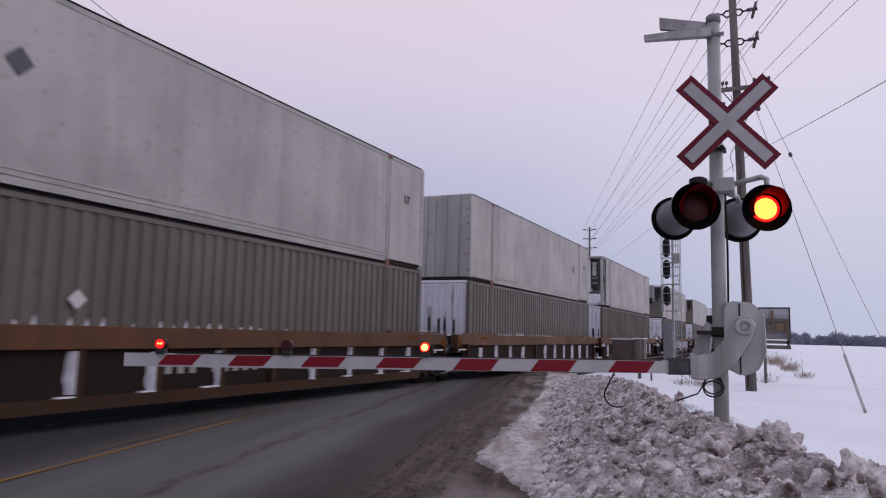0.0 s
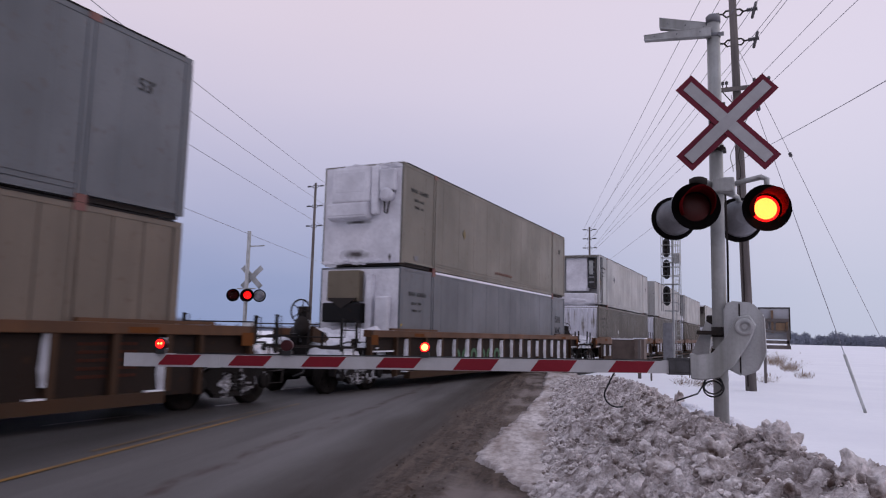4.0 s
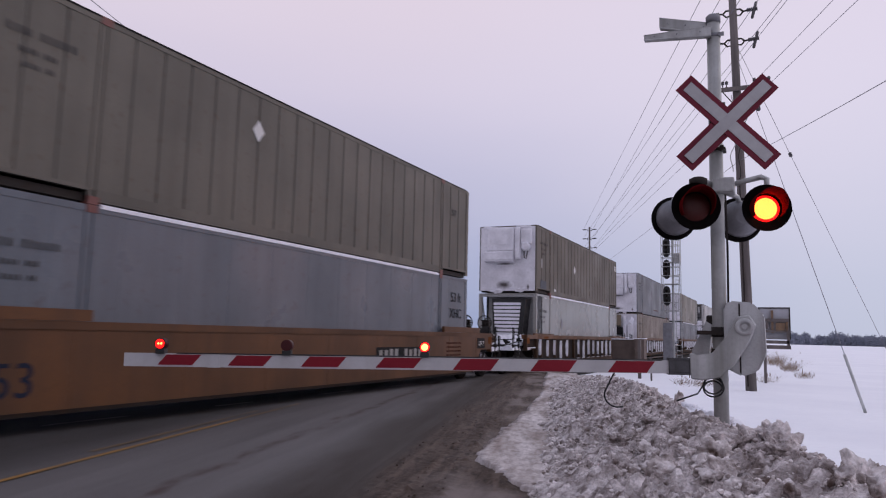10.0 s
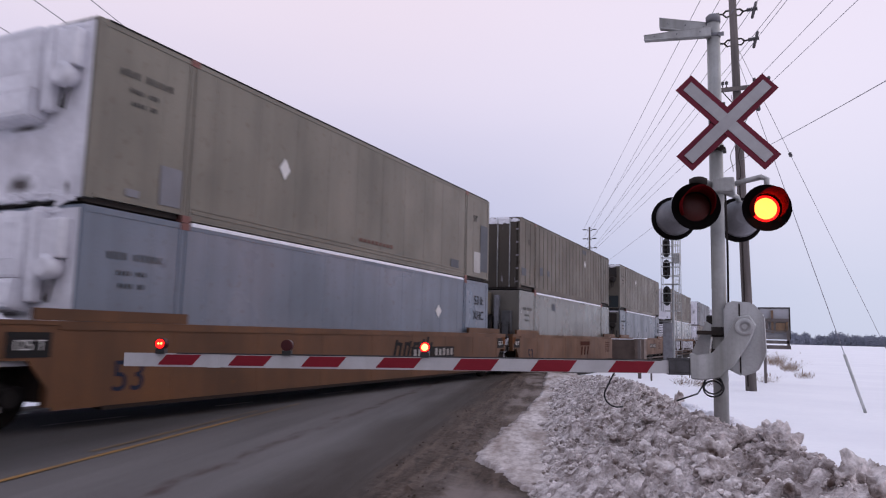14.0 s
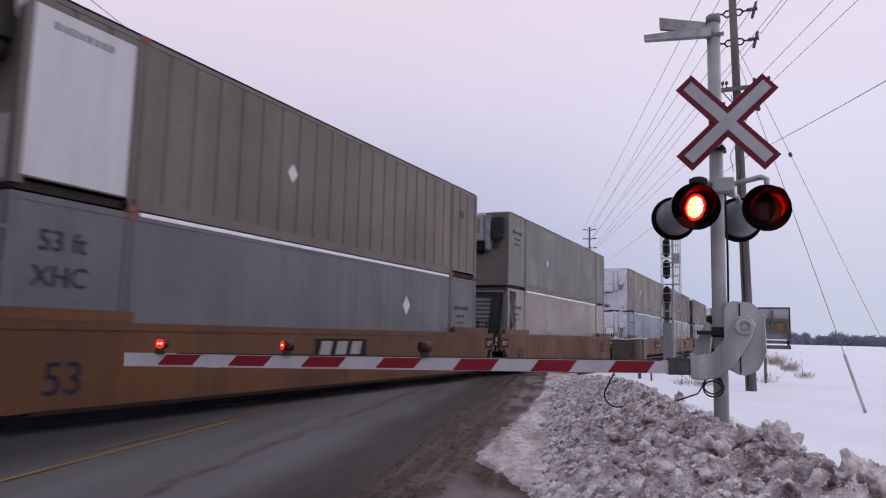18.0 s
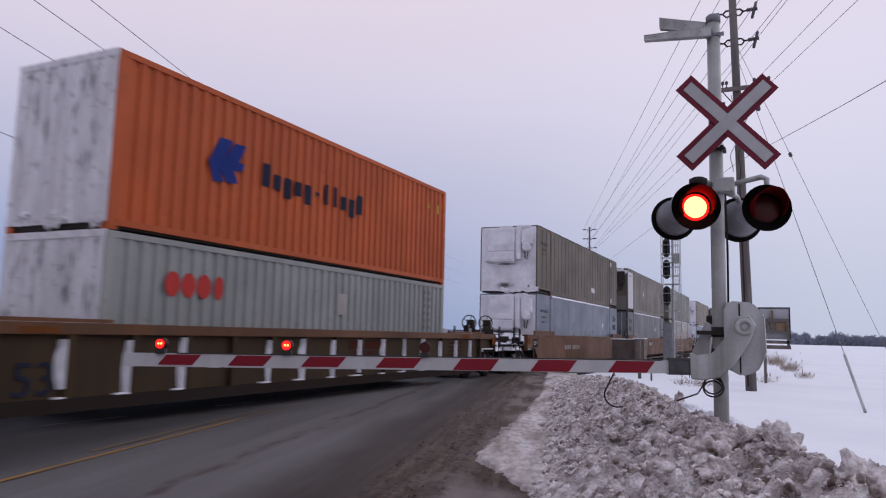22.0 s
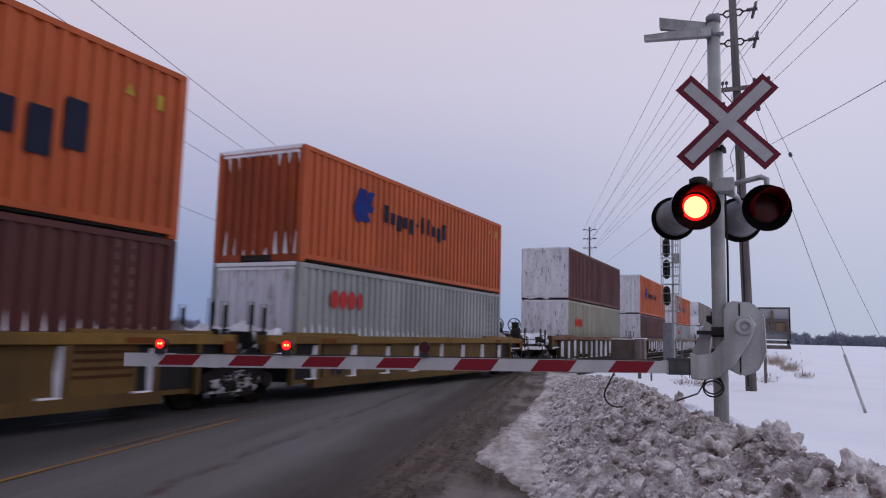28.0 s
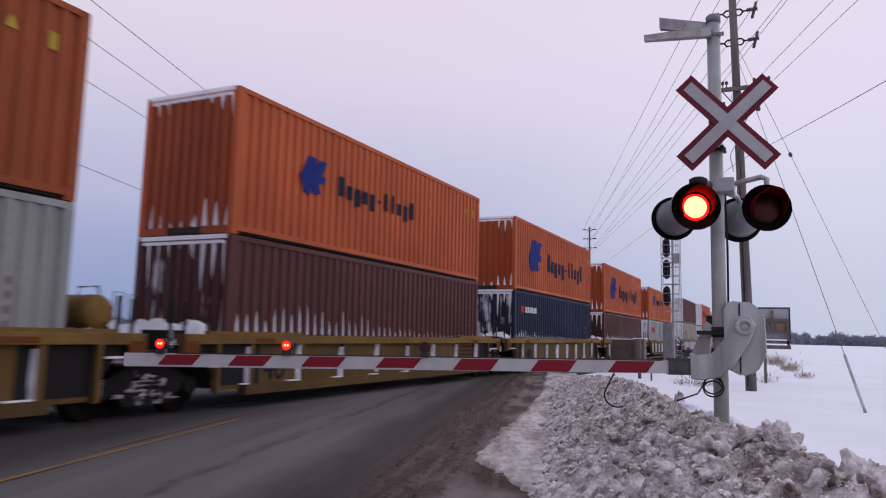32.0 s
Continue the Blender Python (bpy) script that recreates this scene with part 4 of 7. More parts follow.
def container(name, label, L, W, H, col, side, end, rng, spiky=0.0, rail=None, snow_edge=False, group="containers of the train"):
    """Built from its rear end (y = 0) forwards, standing on z = 0."""
    c = thing(name, Matrix.Identity(4), label, "shipping container", group)
    rail = rail or col
    big = L > 13
    posts = (2.0, L - 2.0) if big else ()
    y_first = 0.88 if end in ("grille", "grille_dark", "inset") else 0.16
    for s in (-1, 1):
        x = s * W / 2
        if side == "ribbed":
            bm = bmesh.new()
            wavy_side(bm, x - s * 0.012, s, 0.16, L - 0.16, 0.16, H - 0.1, 0.28, 0.04, 0.5)
        elif side == "posted":
            bm = bmesh.new()
            wavy_side(bm, x - s * 0.010, s, 0.16, L - 0.16, 0.22, H - 0.1, 0.62, 0.022, 0.91)
        else:
            bm = bmesh.new()
            wavy_side(bm, x - s * 0.012, s, y_first, L - 0.16, 0.13, H - 0.1, 1.22, 0.0035, 0.985)
        part("side_panel", bm, col, c)
        if big:                              # the rail rises past the lifting posts
            z0 = {"ribbed": 0.155, "posted": 0.20, "smooth": 0.125}[side]
            part("bottom_rail", B((x - s * 0.09, x, 2.11, L - 2.11, 0.05, z0 + 0.03), (x - s * 0.05, x + s * 0.003, 2.11, L - 2.11, 0.09, 0.115)), rail, c)
            for y0, y1 in ((0.17, 1.89), (L - 1.89, L - 0.17)):
                part("bottom_rail", B((x - s * 0.09, x + s * 0.002, y0, y1, z0, z0 + 0.06)), rail, c)
        else:
            part("bottom_rail", B((x - s * 0.09, x, 0.17, L - 0.17, 0.075, 0.18)), rail, c)
        if big and side == "smooth":
            bm = bmesh.new()
            box(bm, x - s * 0.02, x + s * 0.004, 2.12, L - 2.12, 0.175, 0.22)
            box(bm, x - s * 0.02, x + s * 0.002, 2.06, L - 2.06, 0.26, 0.29)
            part("rub_rail", bm, rail, c)
        part("top_rail", B((x - s * 0.07, x - s * 0.002, 0.17, L - 0.17, H - 0.1, H)), rail, c)
        if s > 0 and big and not snow_edge:
            part("roof_lip", B((x - 0.03, x + 0.006, 0.18, L - 0.18, H - 0.016, H + 0.012)), ROOF_LIP, c, "thin black strip along the roof edge")
        for y in (0.08, L - 0.08):
            part("corner_post", B((x - s * 0.13, x - s * 0.001, y - 0.08, y + 0.08, 0.1, H - 0.1)), rail, c)
            for z in ((H - 0.06,) if big else (0.06, H - 0.06)):
                ob = new("corner_casting", casting_mesh(rail))
                ob.parent, ob.location = c, (x - s * 0.084, y + (0.01 if y < 1 else -0.01), z)
                ob.rotation_euler = (0, 0, 0 if s > 0 else math.pi)
        for y in posts:
            part("lifting_post", B((x - s * 0.08, x + s * 0.006, y - 0.1, y - 0.02, 0.04, H - 0.02), (x - s * 0.08, x + s * 0.006, y + 0.03, y + 0.1, 0.04, H - 0.02)), rail, c)
            for z in (0.06, H - 0.055):
                part("lifting_block", B((x - s * 0.1, x + s * 0.012, y - 0.1, y + 0.1, z - 0.06, z + 0.06)), POST_RED, c)
    bm = B((-W / 2 + 0.06, W / 2 - 0.06, 0.02, L - 0.02, H - 0.05, H - 0.012))
    if snow_edge:
        part("snow_strip", B((W / 2 - 0.05, W / 2 + 0.008, 2.15, L - 2.15, H - 0.035, H + 0.035, 0.01)), CRUST, c, "white line of snow along the top edge")
    part("roof", bm, SNOW_END, c, "roof dusted with snow")
    part("floor", B((-W / 2 + 0.09, W / 2 - 0.09, 0.95 if end in ("grille", "grille_dark", "inset") else 0.05, L - 0.05, 0.04, 0.16)), STEEL, c)
    bm = bmesh.new()
    wavy_end(bm, L - 0.06, -W / 2 + 0.1, W / 2 - 0.1, 0.14, H - 0.1, 0.25, 0.045)
    part("front_wall", bm, col, c)
    part("end_header", B((-W / 2 + 0.13, W / 2 - 0.13, 0.0, 0.1, H - 0.1, H)), rail, c)
    if end == "snow":
        end_flat_snow(c, W, H, rng)
    elif end == "reefer_snow":
        end_reefer(c, W, H, rng, SNOW_END, SNOW_END, CRUST)
    elif end == "reefer_dark":
        end_reefer(c, W, H, rng, BROWN, UNIT_WHITE, PLATE_BLACK)
        part("lower_panel", B((-W / 2 + 0.1, W / 2 - 0.1, -0.03, -0.02, 0.15, 0.9)), TEAL_END, c)
    elif end == "reefer_pale":
        end_reefer(c, W, H, rng, BROWN, UNIT_WHITE, PLATE_BLACK)
        part("lower_panel", B((-W / 2 + 0.1, W / 2 - 0.1, -0.03, -0.02, 0.15, 1.05)), CREAM_DULL, c, "pale lower panel smeared with grime")
        bm = bmesh.new()
        blob(bm, (W * 0.34, -0.02, H - 0.28), (0.3, 0.03, 0.22), 4.2, 0.7, 3)
        part("snow_patch", bm, SNOW_END, c)
    elif end == "reefer_white":
        end_reefer(c, W, H, rng, DRAB, UNIT_WHITE, PLATE_BLACK)
    elif end == "reefer_low":
        end_reefer_low(c, W, H, rng, SNOW_END)
    elif end == "reefer_low_dark":
        end_reefer_low(c, W, H, rng, DRAB)
    elif end == "grille":
        end_frame(c, W, H, rng, True)
    elif end == "grille_dark":
        end_frame(c, W, H, rng, True, None, HOOD_BACK)
    elif end == "inset":
        end_frame(c, W, H, rng, False, DRAB)
    elif end == "streaked":
        end_ribbed(c, W, H, rng, SNOW_STREAK)
    elif end == "doors":
        end_doors(c, W, H, rng, DARK_END)
    elif end == "doors_grey":
        end_doors(c, W, H, rng, GREY, False)
    elif end == "doors_white":
        end_doors(c, W, H, rng, PALE, False)
    else:
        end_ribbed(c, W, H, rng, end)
    if end in ("reefer_low", "grille", "reefer_low_dark"):
        bm = bmesh.new()
        for k in range(7):
            slab(bm, [(0.05, 0.24 + 0.17 * k), (0.13, 0.30 + 0.17 * k), (0.13, 0.37 + 0.17 * k), (0.05, 0.31 + 0.17 * k)], 0, W / 2 - 0.001, W / 2 + 0.003)
        part("hazard_strip", bm, DECAL_YELLOW, c, "worn yellow hazard dashes on the corner")
    if spiky:
        bm = bmesh.new()
        spikes(bm, W / 2 - 0.012, 0.16, L - 0.16, 1.02, 0.28, rng, spiky)
        tagged(part("frost", bm, CRUST, c, "white tongues of snow between the ribs"), kind="stuff")
    return c


def wheelset_mesh():
    bm = bmesh.new()
    tube(bm, (-0.85, 0, 0), (0.85, 0, 0), 0.085, seg=10)
    for s in (-1, 1):
        lathe(bm, [(0.0, 0.2), (0.005, 0.36), (0.02, 0.40), (0.0, 0.457), (0.10, 0.457), (0.105, 0.485), (0.13, 0.485), (0.135, 0.39), (0.09, 0.34), (0.1, 0.15)], (s * 0.835, 0, 0), (0, 0, 0), 28)
    for s in (-1, 1):
        for k in range(5):
            a = 2 * math.pi * k / 5
            box(bm, s * 0.83 - 0.02, s * 0.83 + 0.02, 0.28 * math.cos(a) - 0.03, 0.28 * math.cos(a) + 0.03, 0.28 * math.sin(a) - 0.03, 0.28 * math.sin(a) + 0.03)
    return mesh_of("wheelset", bm, WHEEL)


def sideframe_mesh(s):
    bm = bmesh.new()
    x0, x1 = s * 0.98, s * 1.14
    lo, hi = min(x0, x1), max(x0, x1)
    outline = [(-1.12, 0.42), (-1.12, 0.60), (-0.75, 0.66), (-0.35, 0.86), (0.35, 0.86), (0.75, 0.66), (1.12, 0.60), (1.12, 0.42), (0.70, 0.42), (0.42, 0.20), (-0.42, 0.20), (-0.70, 0.42)]
    slab(bm, outline, 0, lo, hi)
    box(bm, s * 1.10, s * 1.16, -0.5, 0.5, 0.22, 0.28)
    box(bm, s * 1.10, s * 1.15, -0.34, 0.34, 0.72, 0.82)
    for y in (-0.89, 0.89):
        lathe(bm, [(0, 0.15), (0.05, 0.15), (0.07, 0.1)], (s * 1.13, y, 0.457), (s * 2, y, 0.457), 12)
    return mesh_of("sideframe", bm, FROSTED)


def spring_mesh(s):
    bm = bmesh.new()
    profile = []
    for k in range(5):
        profile += [(0.075 * k, 0.055), (0.075 * k + 0.02, 0.085), (0.075 * k + 0.045, 0.085), (0.075 * k + 0.065, 0.055)]
    lathe(bm, profile, (s * 1.10, 0, 0.30), (s * 1.10, 0, 3), 8)
    return mesh_of("spring", bm, FROSTED)


TRUCK_MESH = {"wheelset": wheelset_mesh()}
for s_ in (-1, 1):
    TRUCK_MESH["sideframe", s_] = sideframe_mesh(s_)
    TRUCK_MESH["spring", s_] = spring_mesh(s_)
TRUCK_MESH["bolster"] = mesh_of("bolster", B((-1.1, 1.1, -0.2, 0.2, 0.5, 0.9, 0.02)), STEEL)


SNOW_RNG = random.Random(77)


def truck(parent, y, start):
    t = new("truck", TRUCK_MESH["bolster"])
    t.parent, t.location = parent, (0, y, 0)
    tagged(t, "four-wheeled truck packed with snow")
    for s in (-1, 1):
        ob = new("sideframe", TRUCK_MESH["sideframe", s])
        ob.parent = t
        bm = bmesh.new()
        for k in range(14):
            y, h = SNOW_RNG.gauss(0, 0.34), SNOW_RNG.uniform(0.02, 0.09)
            z = 0.26 + 0.46 * SNOW_RNG.random() * (1 - min(abs(y), 0.9))
            blob(bm, (s * 1.13, y, z), (0.03, SNOW_RNG.uniform(0.05, 0.16), h), SNOW_RNG.random() * 60, 0.6, 3)
        for f in bm.faces:
            f.smooth = True
        tagged(part("packed_snow", bm, TRUCK_SNOW, t), kind="stuff")
        for y3 in (-0.2, 0.0, 0.2):
            ob = new("spring", TRUCK_MESH["spring", s])
            ob.parent, ob.location = t, (0, y3, 0)
    for dy in (-0.89, 0.89):
        w = new("wheelset", TRUCK_MESH["wheelset"])
        w.parent, w.location = t, (0, dy, 0.457)
        WHEELSETS.append((w, start + y + dy, dy))
    return t


def brake_wheel(parent, x, y, z):
    bm = bmesh.new()
    n, R = 20, 0.28
    pipe(bm, [(x + R * math.cos(2 * math.pi * i / n), y, z + R * math.sin(2 * math.pi * i / n)) for i in range(n + 1)], 0.022, 6)
    for k in range(5):
        a = 2 * math.pi * k / 5
        tube(bm, (x, y + 0.03, z), (x + R * math.cos(a), y, z + R * math.sin(a)), 0.014, seg=5)
    lathe(bm, [(0, 0.06), (0.08, 0.05)], (x, y - 0.02, z), (x, y + 1, z), 8)
    w = part("brake_wheel", bm, STEEL, parent, "spoked hand brake wheel")
    part("gear_box", B((x - 0.14, x + 0.14, y + 0.06, y + 0.24, z - 0.3, z + 0.12, 0.03)), STEEL, w)
    return w


def drift(y0, e, length, rng):
    """Snow blown over an end platform: a rough sheet, deepest against the bulkhead, its rim turned down."""
    bm = bmesh.new()
    nx, ny, seed = 30, 24, rng.random() * 40
    rows = []
    for j in range(ny + 1):
        v = j / ny
        row = []
        for i in range(nx + 1):
            u = i / nx
            x, y = -1.30 + 2.60 * u, y0 + e * (0.11 + (length - 0.16) * v)
            p = Vector((x * 1.6, y * 1.6, seed))
            h = 1.05 + 0.58 * (1 - v) ** 1.8 + 0.16 * noise.noise(p) + 0.10 * noise.noise(p * 2.3) + 0.05 * noise.noise(p * 5)
            h -= 0.30 * max(noise.noise(p * 1.2 + Vector((5, 0, 2))) - 0.05, 0) + 0.12 * abs(2 * u - 1) ** 3 * (1 - v)
            if i in (0, nx) or j in (0, ny):
                h = 0.9
            row.append(bm.verts.new((x, y, h)))
        rows.append(row)
    for a, b in zip(rows, rows[1:]):
        for i in range(nx):
            bm.faces.new((a[i], a[i + 1], b[i + 1], b[i]))
    return bm


def well_car(label, style, half, back, fore, start, rng, marks=()):
    """A well wagon unit about its middle (y = 0). half: half the well's length. back, fore: (kind, reach) of its two ends, kind 'joint' or 'coupler'."""
    car = thing("well_car", Matrix.Identity(4), label, "rail wagon", "well cars of the train")
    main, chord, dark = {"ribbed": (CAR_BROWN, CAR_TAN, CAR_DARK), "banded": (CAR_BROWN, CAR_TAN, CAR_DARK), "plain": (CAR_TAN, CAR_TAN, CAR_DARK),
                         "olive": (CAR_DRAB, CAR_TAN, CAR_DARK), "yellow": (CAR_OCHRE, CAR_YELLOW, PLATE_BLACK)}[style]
    top = {"ribbed": 1.52, "olive": 1.50, "yellow": 1.36, "plain": 1.52}.get(style, 1.46)
    for s in (-1, 1):
        xo = s * 1.49
        if style == "plain":
            bm = bmesh.new()
            wavy_side(bm, xo, s, -half, half, 0.29, 1.41, 2 * half / 8, 0.005, 0.992)
            sill = part("side_sill", bm, main, car, "smooth brown side plate")
            part("top_chord", B((xo - s * 0.2, xo + s * 0.02, -half, half, 1.40, top)), chord, sill)
            # chord coloured dark for the shade low under the wagon
            part("bottom_chord", B((xo - s * 0.2, xo + s * 0.012, -half + 0.8, half - 0.8, 0.24, 0.30)), dark, sill)
        else:
            deep = 0.34 if style == "banded" else 0.17
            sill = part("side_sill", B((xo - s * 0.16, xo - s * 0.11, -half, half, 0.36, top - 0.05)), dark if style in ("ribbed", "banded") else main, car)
            part("top_chord", B((xo - s * 0.22, xo, -half, half, top - deep, top, 0.012)), chord, sill)
            # on olive wagons the dark paint imitates shade along this chord
            part("bottom_chord", B((xo - s * 0.2, xo - s * 0.005, -half + 0.7, half - 0.7, 0.25, 0.44)), main if style != "olive" else dark, sill)
            pitch = {"ribbed": 1.04, "banded": 1.45, "olive": 1.12, "yellow": 1.6}[style]
            n = int(2 * (half - 0.5) / pitch)
            for i in range(n + 1):
                y = -(n * pitch) / 2 + i * pitch
                part("rib", B((xo - s * 0.12, xo - s * 0.012, y - 0.06, y + 0.06, 0.44, top - deep)), main, sill)
                if s > 0 and rng.random() < 0.95:
                    part("ledge_snow", B((xo - 0.115, xo - 0.012, y - rng.uniform(0.2, 0.5), y - 0.06, 0.44, 0.462)), CRUST, sill)
                    h = rng.uniform(0.6, 1.0)
                    z1 = top - deep - rng.uniform(0.0, 0.08)
                    z0 = max(z1 - 0.85 * h - 0.1, 0.42)
                    w = rng.uniform(0.06, 0.15)
                    bm = bmesh.new()
                    k = 7
                    left, right, out = [], [], []
                    for q in range(k):
                        u = q / (k - 1)
                        ww = w * (0.30 + 0.75 * math.sin(math.pi * min(0.75 * u + 0.12, 1)) + 0.16 * rng.uniform(-1, 1))
                        z = z0 + (z1 - z0) * u
                        left.append(bm.verts.new((xo - 0.115, y - 0.06 - ww, z)))
                        right.append(bm.verts.new((xo - 0.02, y - 0.055, z)))
                        out.append(bm.verts.new((xo - 0.05, y - 0.06 - ww * 0.55, z)))
                    for q in range(k - 1):
                        bm.faces.new((left[q], out[q], out[q + 1], left[q + 1]))
                        bm.faces.new((out[q], right[q], right[q + 1], out[q + 1]))
                    part("rib_snow", bm, RIB_SNOW, sill)
        # the sides run on over the trucks
        for e, (kind, reach) in ((-1, back), (1, fore)):
            run = reach - 0.40 if kind == "joint" else 1.40
            lo, hi = sorted((e * half, e * (half + run)))
            deep = {"plain": 0.06, "banded": 0.30}.get(style, 0.17)
            wall = main if style in ("plain", "olive") else dark
            bm = bmesh.new()
            side_x = (xo - s * 0.15, xo - s * 0.11) if style != "plain" else (xo - s * 0.04, xo)
            outline = [(e * half, 0.30), (e * half, top - deep), (e * (half + run), top - deep), (e * (half + run), 0.98), (e * (half + 0.42), 0.98), (e * (half + 0.12), 0.62)]
            slab(bm, outline, 0, min(side_x), max(side_x))
            end = part("end_side", bm, wall, sill)
            if style == "yellow":            # black plates beside the trucks
                part("dark_panel", B((min(xo - s * 0.108, xo - s * 0.10), max(xo - s * 0.108, xo - s * 0.10), *sorted((e * (half - 1.15), e * (half - 0.01))), 0.445, top - deep - 0.004)), PLATE_BLACK, sill)
            part("end_chord", B((xo - s * 0.22, xo + (s * 0.02 if style == "plain" else 0.0), lo, hi, top - deep, top)), chord, sill)
            part("end_flange", B((xo - s * 0.10, xo - s * 0.02, (half - 2.4 if e > 0 else -half - 0.35), (half + 0.35 if e > 0 else -half + 2.4), top + 0.004, top + (0.17 if style == "plain" else 0.06))), chord, sill)
            part("end_rib", B((xo - s * 0.14, xo + s * 0.006, *sorted((e * (half + run - 0.10), e * (half + run))), 0.90, top - 0.004)), main, sill)
            part("end_rib", B((xo - s * 0.14, xo + s * 0.004, *sorted((e * (half + 0.02), e * (half + 0.10))), 0.34, top - deep)), main, sill)
            if s > 0:
                part("reflector", B((xo + 0.0065, xo + 0.010, *sorted((e * (half + run - 0.34), e * (half + run - 0.02))), top - 0.36, top - 0.12)), DECAL_AMBER, sill)
                if style != "plain":
                    part("reflector", B((xo, xo + 0.004, e * (half - 1.2) - 0.3, e * (half - 1.2) + 0.3, top - 0.15, top - 0.06)), DECAL_AMBER, sill)
                    part("ledge_snow", B((xo - 0.11, xo - 0.02, *sorted((e * (half + 0.2), e * (half + run - 0.15))), 0.98, 1.01)), CRUST, sill)
    for e, (kind, reach) in ((-1, back), (1, fore)):
        y0 = half * e
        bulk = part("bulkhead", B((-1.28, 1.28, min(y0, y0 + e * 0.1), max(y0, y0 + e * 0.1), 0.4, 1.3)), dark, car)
        length = reach - 0.15 if kind == "joint" else 2.55
        lo, hi = sorted((y0, y0 + e * length))
        deck = part("end_platform", B((-0.40, 0.40, lo, hi, 0.80, 1.06), (-1.3, 1.3, *sorted((y0 + e * 0.75, y0 + e * 1.55)), 0.88, 1.08)), FROSTED, car, "end platform over the truck")
        part("snow_cover", drift(y0, e, length, rng), SNOW_END, deck, "drifted snow lying on the platform")
        for k in range(5):
            bm = bmesh.new()
            blob(bm, (rng.uniform(-1.1, 1.2), y0 + e * rng.uniform(0.2, max(length - 0.3, 0.6)), rng.uniform(1.0, 1.2)), (rng.uniform(0.12, 0.34), rng.uniform(0.12, 0.3), rng.uniform(0.07, 0.18)), rng.random() * 50, 0.6, 3)
            part("snow_lump", bm, CRUST, deck)
        # pipes, valves and the walkway's edge
        for z, x, r in ((1.22, 1.24, 0.022), (1.34, -1.1, 0.02), (0.86, 0.9, 0.03)):
            bm = bmesh.new()
            pipe(bm, [(x, y0 + e * 0.2, z), (x, y0 + e * (length - 0.5), z), (x - 0.2, y0 + e * (length - 0.3), z - 0.1), (x - 0.45, y0 + e * (length - 0.2), z - 0.12)], r, 6)
            part("air_pipe", bm, STEEL, deck)
        for k in range(4):
            x, y, z = rng.uniform(-0.9, 1.1), y0 + e * rng.uniform(0.5, max(length - 0.4, 0.7)), rng.uniform(1.12, 1.3)
            w = rng.uniform(0.07, 0.16)
            bm = B((x - w, x + w, y - w * 0.8, y + w * 0.8, z - 0.15, z + w * 1.6, 0.02))
            lathe(bm, [(0, w * 0.5), (w, w * 0.45)], (x + w, y, z + 0.02), (x + 2, y, z + 0.02), 8)
            part("valve_box", bm, STEEL if k % 2 else FROSTED, deck)
        part("step_edge", B((-1.32, 1.32, *sorted((y0 + e * (length - 0.24), y0 + e * (length - 0.16))), 1.04, 1.12)), STEEL, deck)
        part("step_edge", B((-1.32, 1.32, *sorted((y0 + e * (length - 0.62), y0 + e * (length - 0.56))), 1.06, 1.12)), STEEL, deck)
        if kind == "coupler":
            bm = bmesh.new()
            tube(bm, (0, y0 + e * 2.4, 0.88), (0, y0 + e * 3.0, 0.88), 0.12, seg=8)
            box(bm, -0.16, 0.2, *sorted((y0 + e * 2.9, y0 + e * 3.16)), 0.70, 1.05, 0.03)
            part("coupler", bm, STEEL, car)
            truck(car, y0 + e * 1.28, start)
            # flat posts with grab loops
            for x, yy, z1 in ((1.26, 1.70, 1.74), (1.26, 2.35, 1.78), (-1.26, 2.35, 1.8), (-0.55, 2.42, 1.6), (0.62, 2.2, 1.45)):
                y = y0 + e * yy
                post = part("stanchion", B((x - 0.018, x + 0.018, y - 0.036, y + 0.036, 1.0, z1)), PLATE_BLACK, car)
                bm = bmesh.new()
                pipe(bm, [(x, y + 0.05, z1 - 0.45), (x, y + 0.15, z1 - 0.45), (x, y + 0.15, z1 - 0.03), (x, y + 0.05, z1 - 0.03)], 0.011, 5)
                part("grab_iron", bm, STEEL, post)
            for z, x0, x1 in ((1.62, -1.26, 0.62), (1.32, -1.26, 1.26)):
                bm = bmesh.new()
                tube(bm, (x0, y0 + e * 2.36, z), (x1, y0 + e * 2.36, z), 0.017, seg=6)
                part("handrail", bm, STEEL, car)
            bm = bmesh.new()
            tube(bm, (1.26, y0 + e * 1.70, 1.5), (1.26, y0 + e * 2.35, 1.5), 0.016, seg=6)
            part("handrail", bm, STEEL, car)
            for x in (-1.38, 1.38):
                bm = bmesh.new()
                pipe(bm, [(x, y0 + e * 2.0, 1.15), (x, y0 + e * 2.0, 0.42), (x, y0 + e * 2.45, 0.42), (x, y0 + e * 2.45, 1.15)], 0.02, 6)
                ladder = part("ladder", bm, STEEL, car)
                for k in range(2):
                    bm = bmesh.new()
                    tube(bm, (x, y0 + e * 2.0, 0.66 + 0.24 * k), (x, y0 + e * 2.45, 0.66 + 0.24 * k), 0.018, seg=5)
                    part("rung", bm, STEEL, ladder)
            if e < 0 or style != "ribbed":
                wx, wz = (0.10, 1.93) if e < 0 else (0.05, 1.90)
                wheel = brake_wheel(car, wx, y0 + e * 2.40, wz)
                part("brake_stand", B((wx - 0.09, wx + 0.09, *sorted((y0 + e * 2.10, y0 + e * 2.22)), 1.0, wz - 0.1), (wx + 0.1, wx + 0.16, *sorted((y0 + e * 2.2, y0 + e * 2.3)), 1.1, wz - 0.2)), FROSTED, wheel)
                bm = bmesh.new()
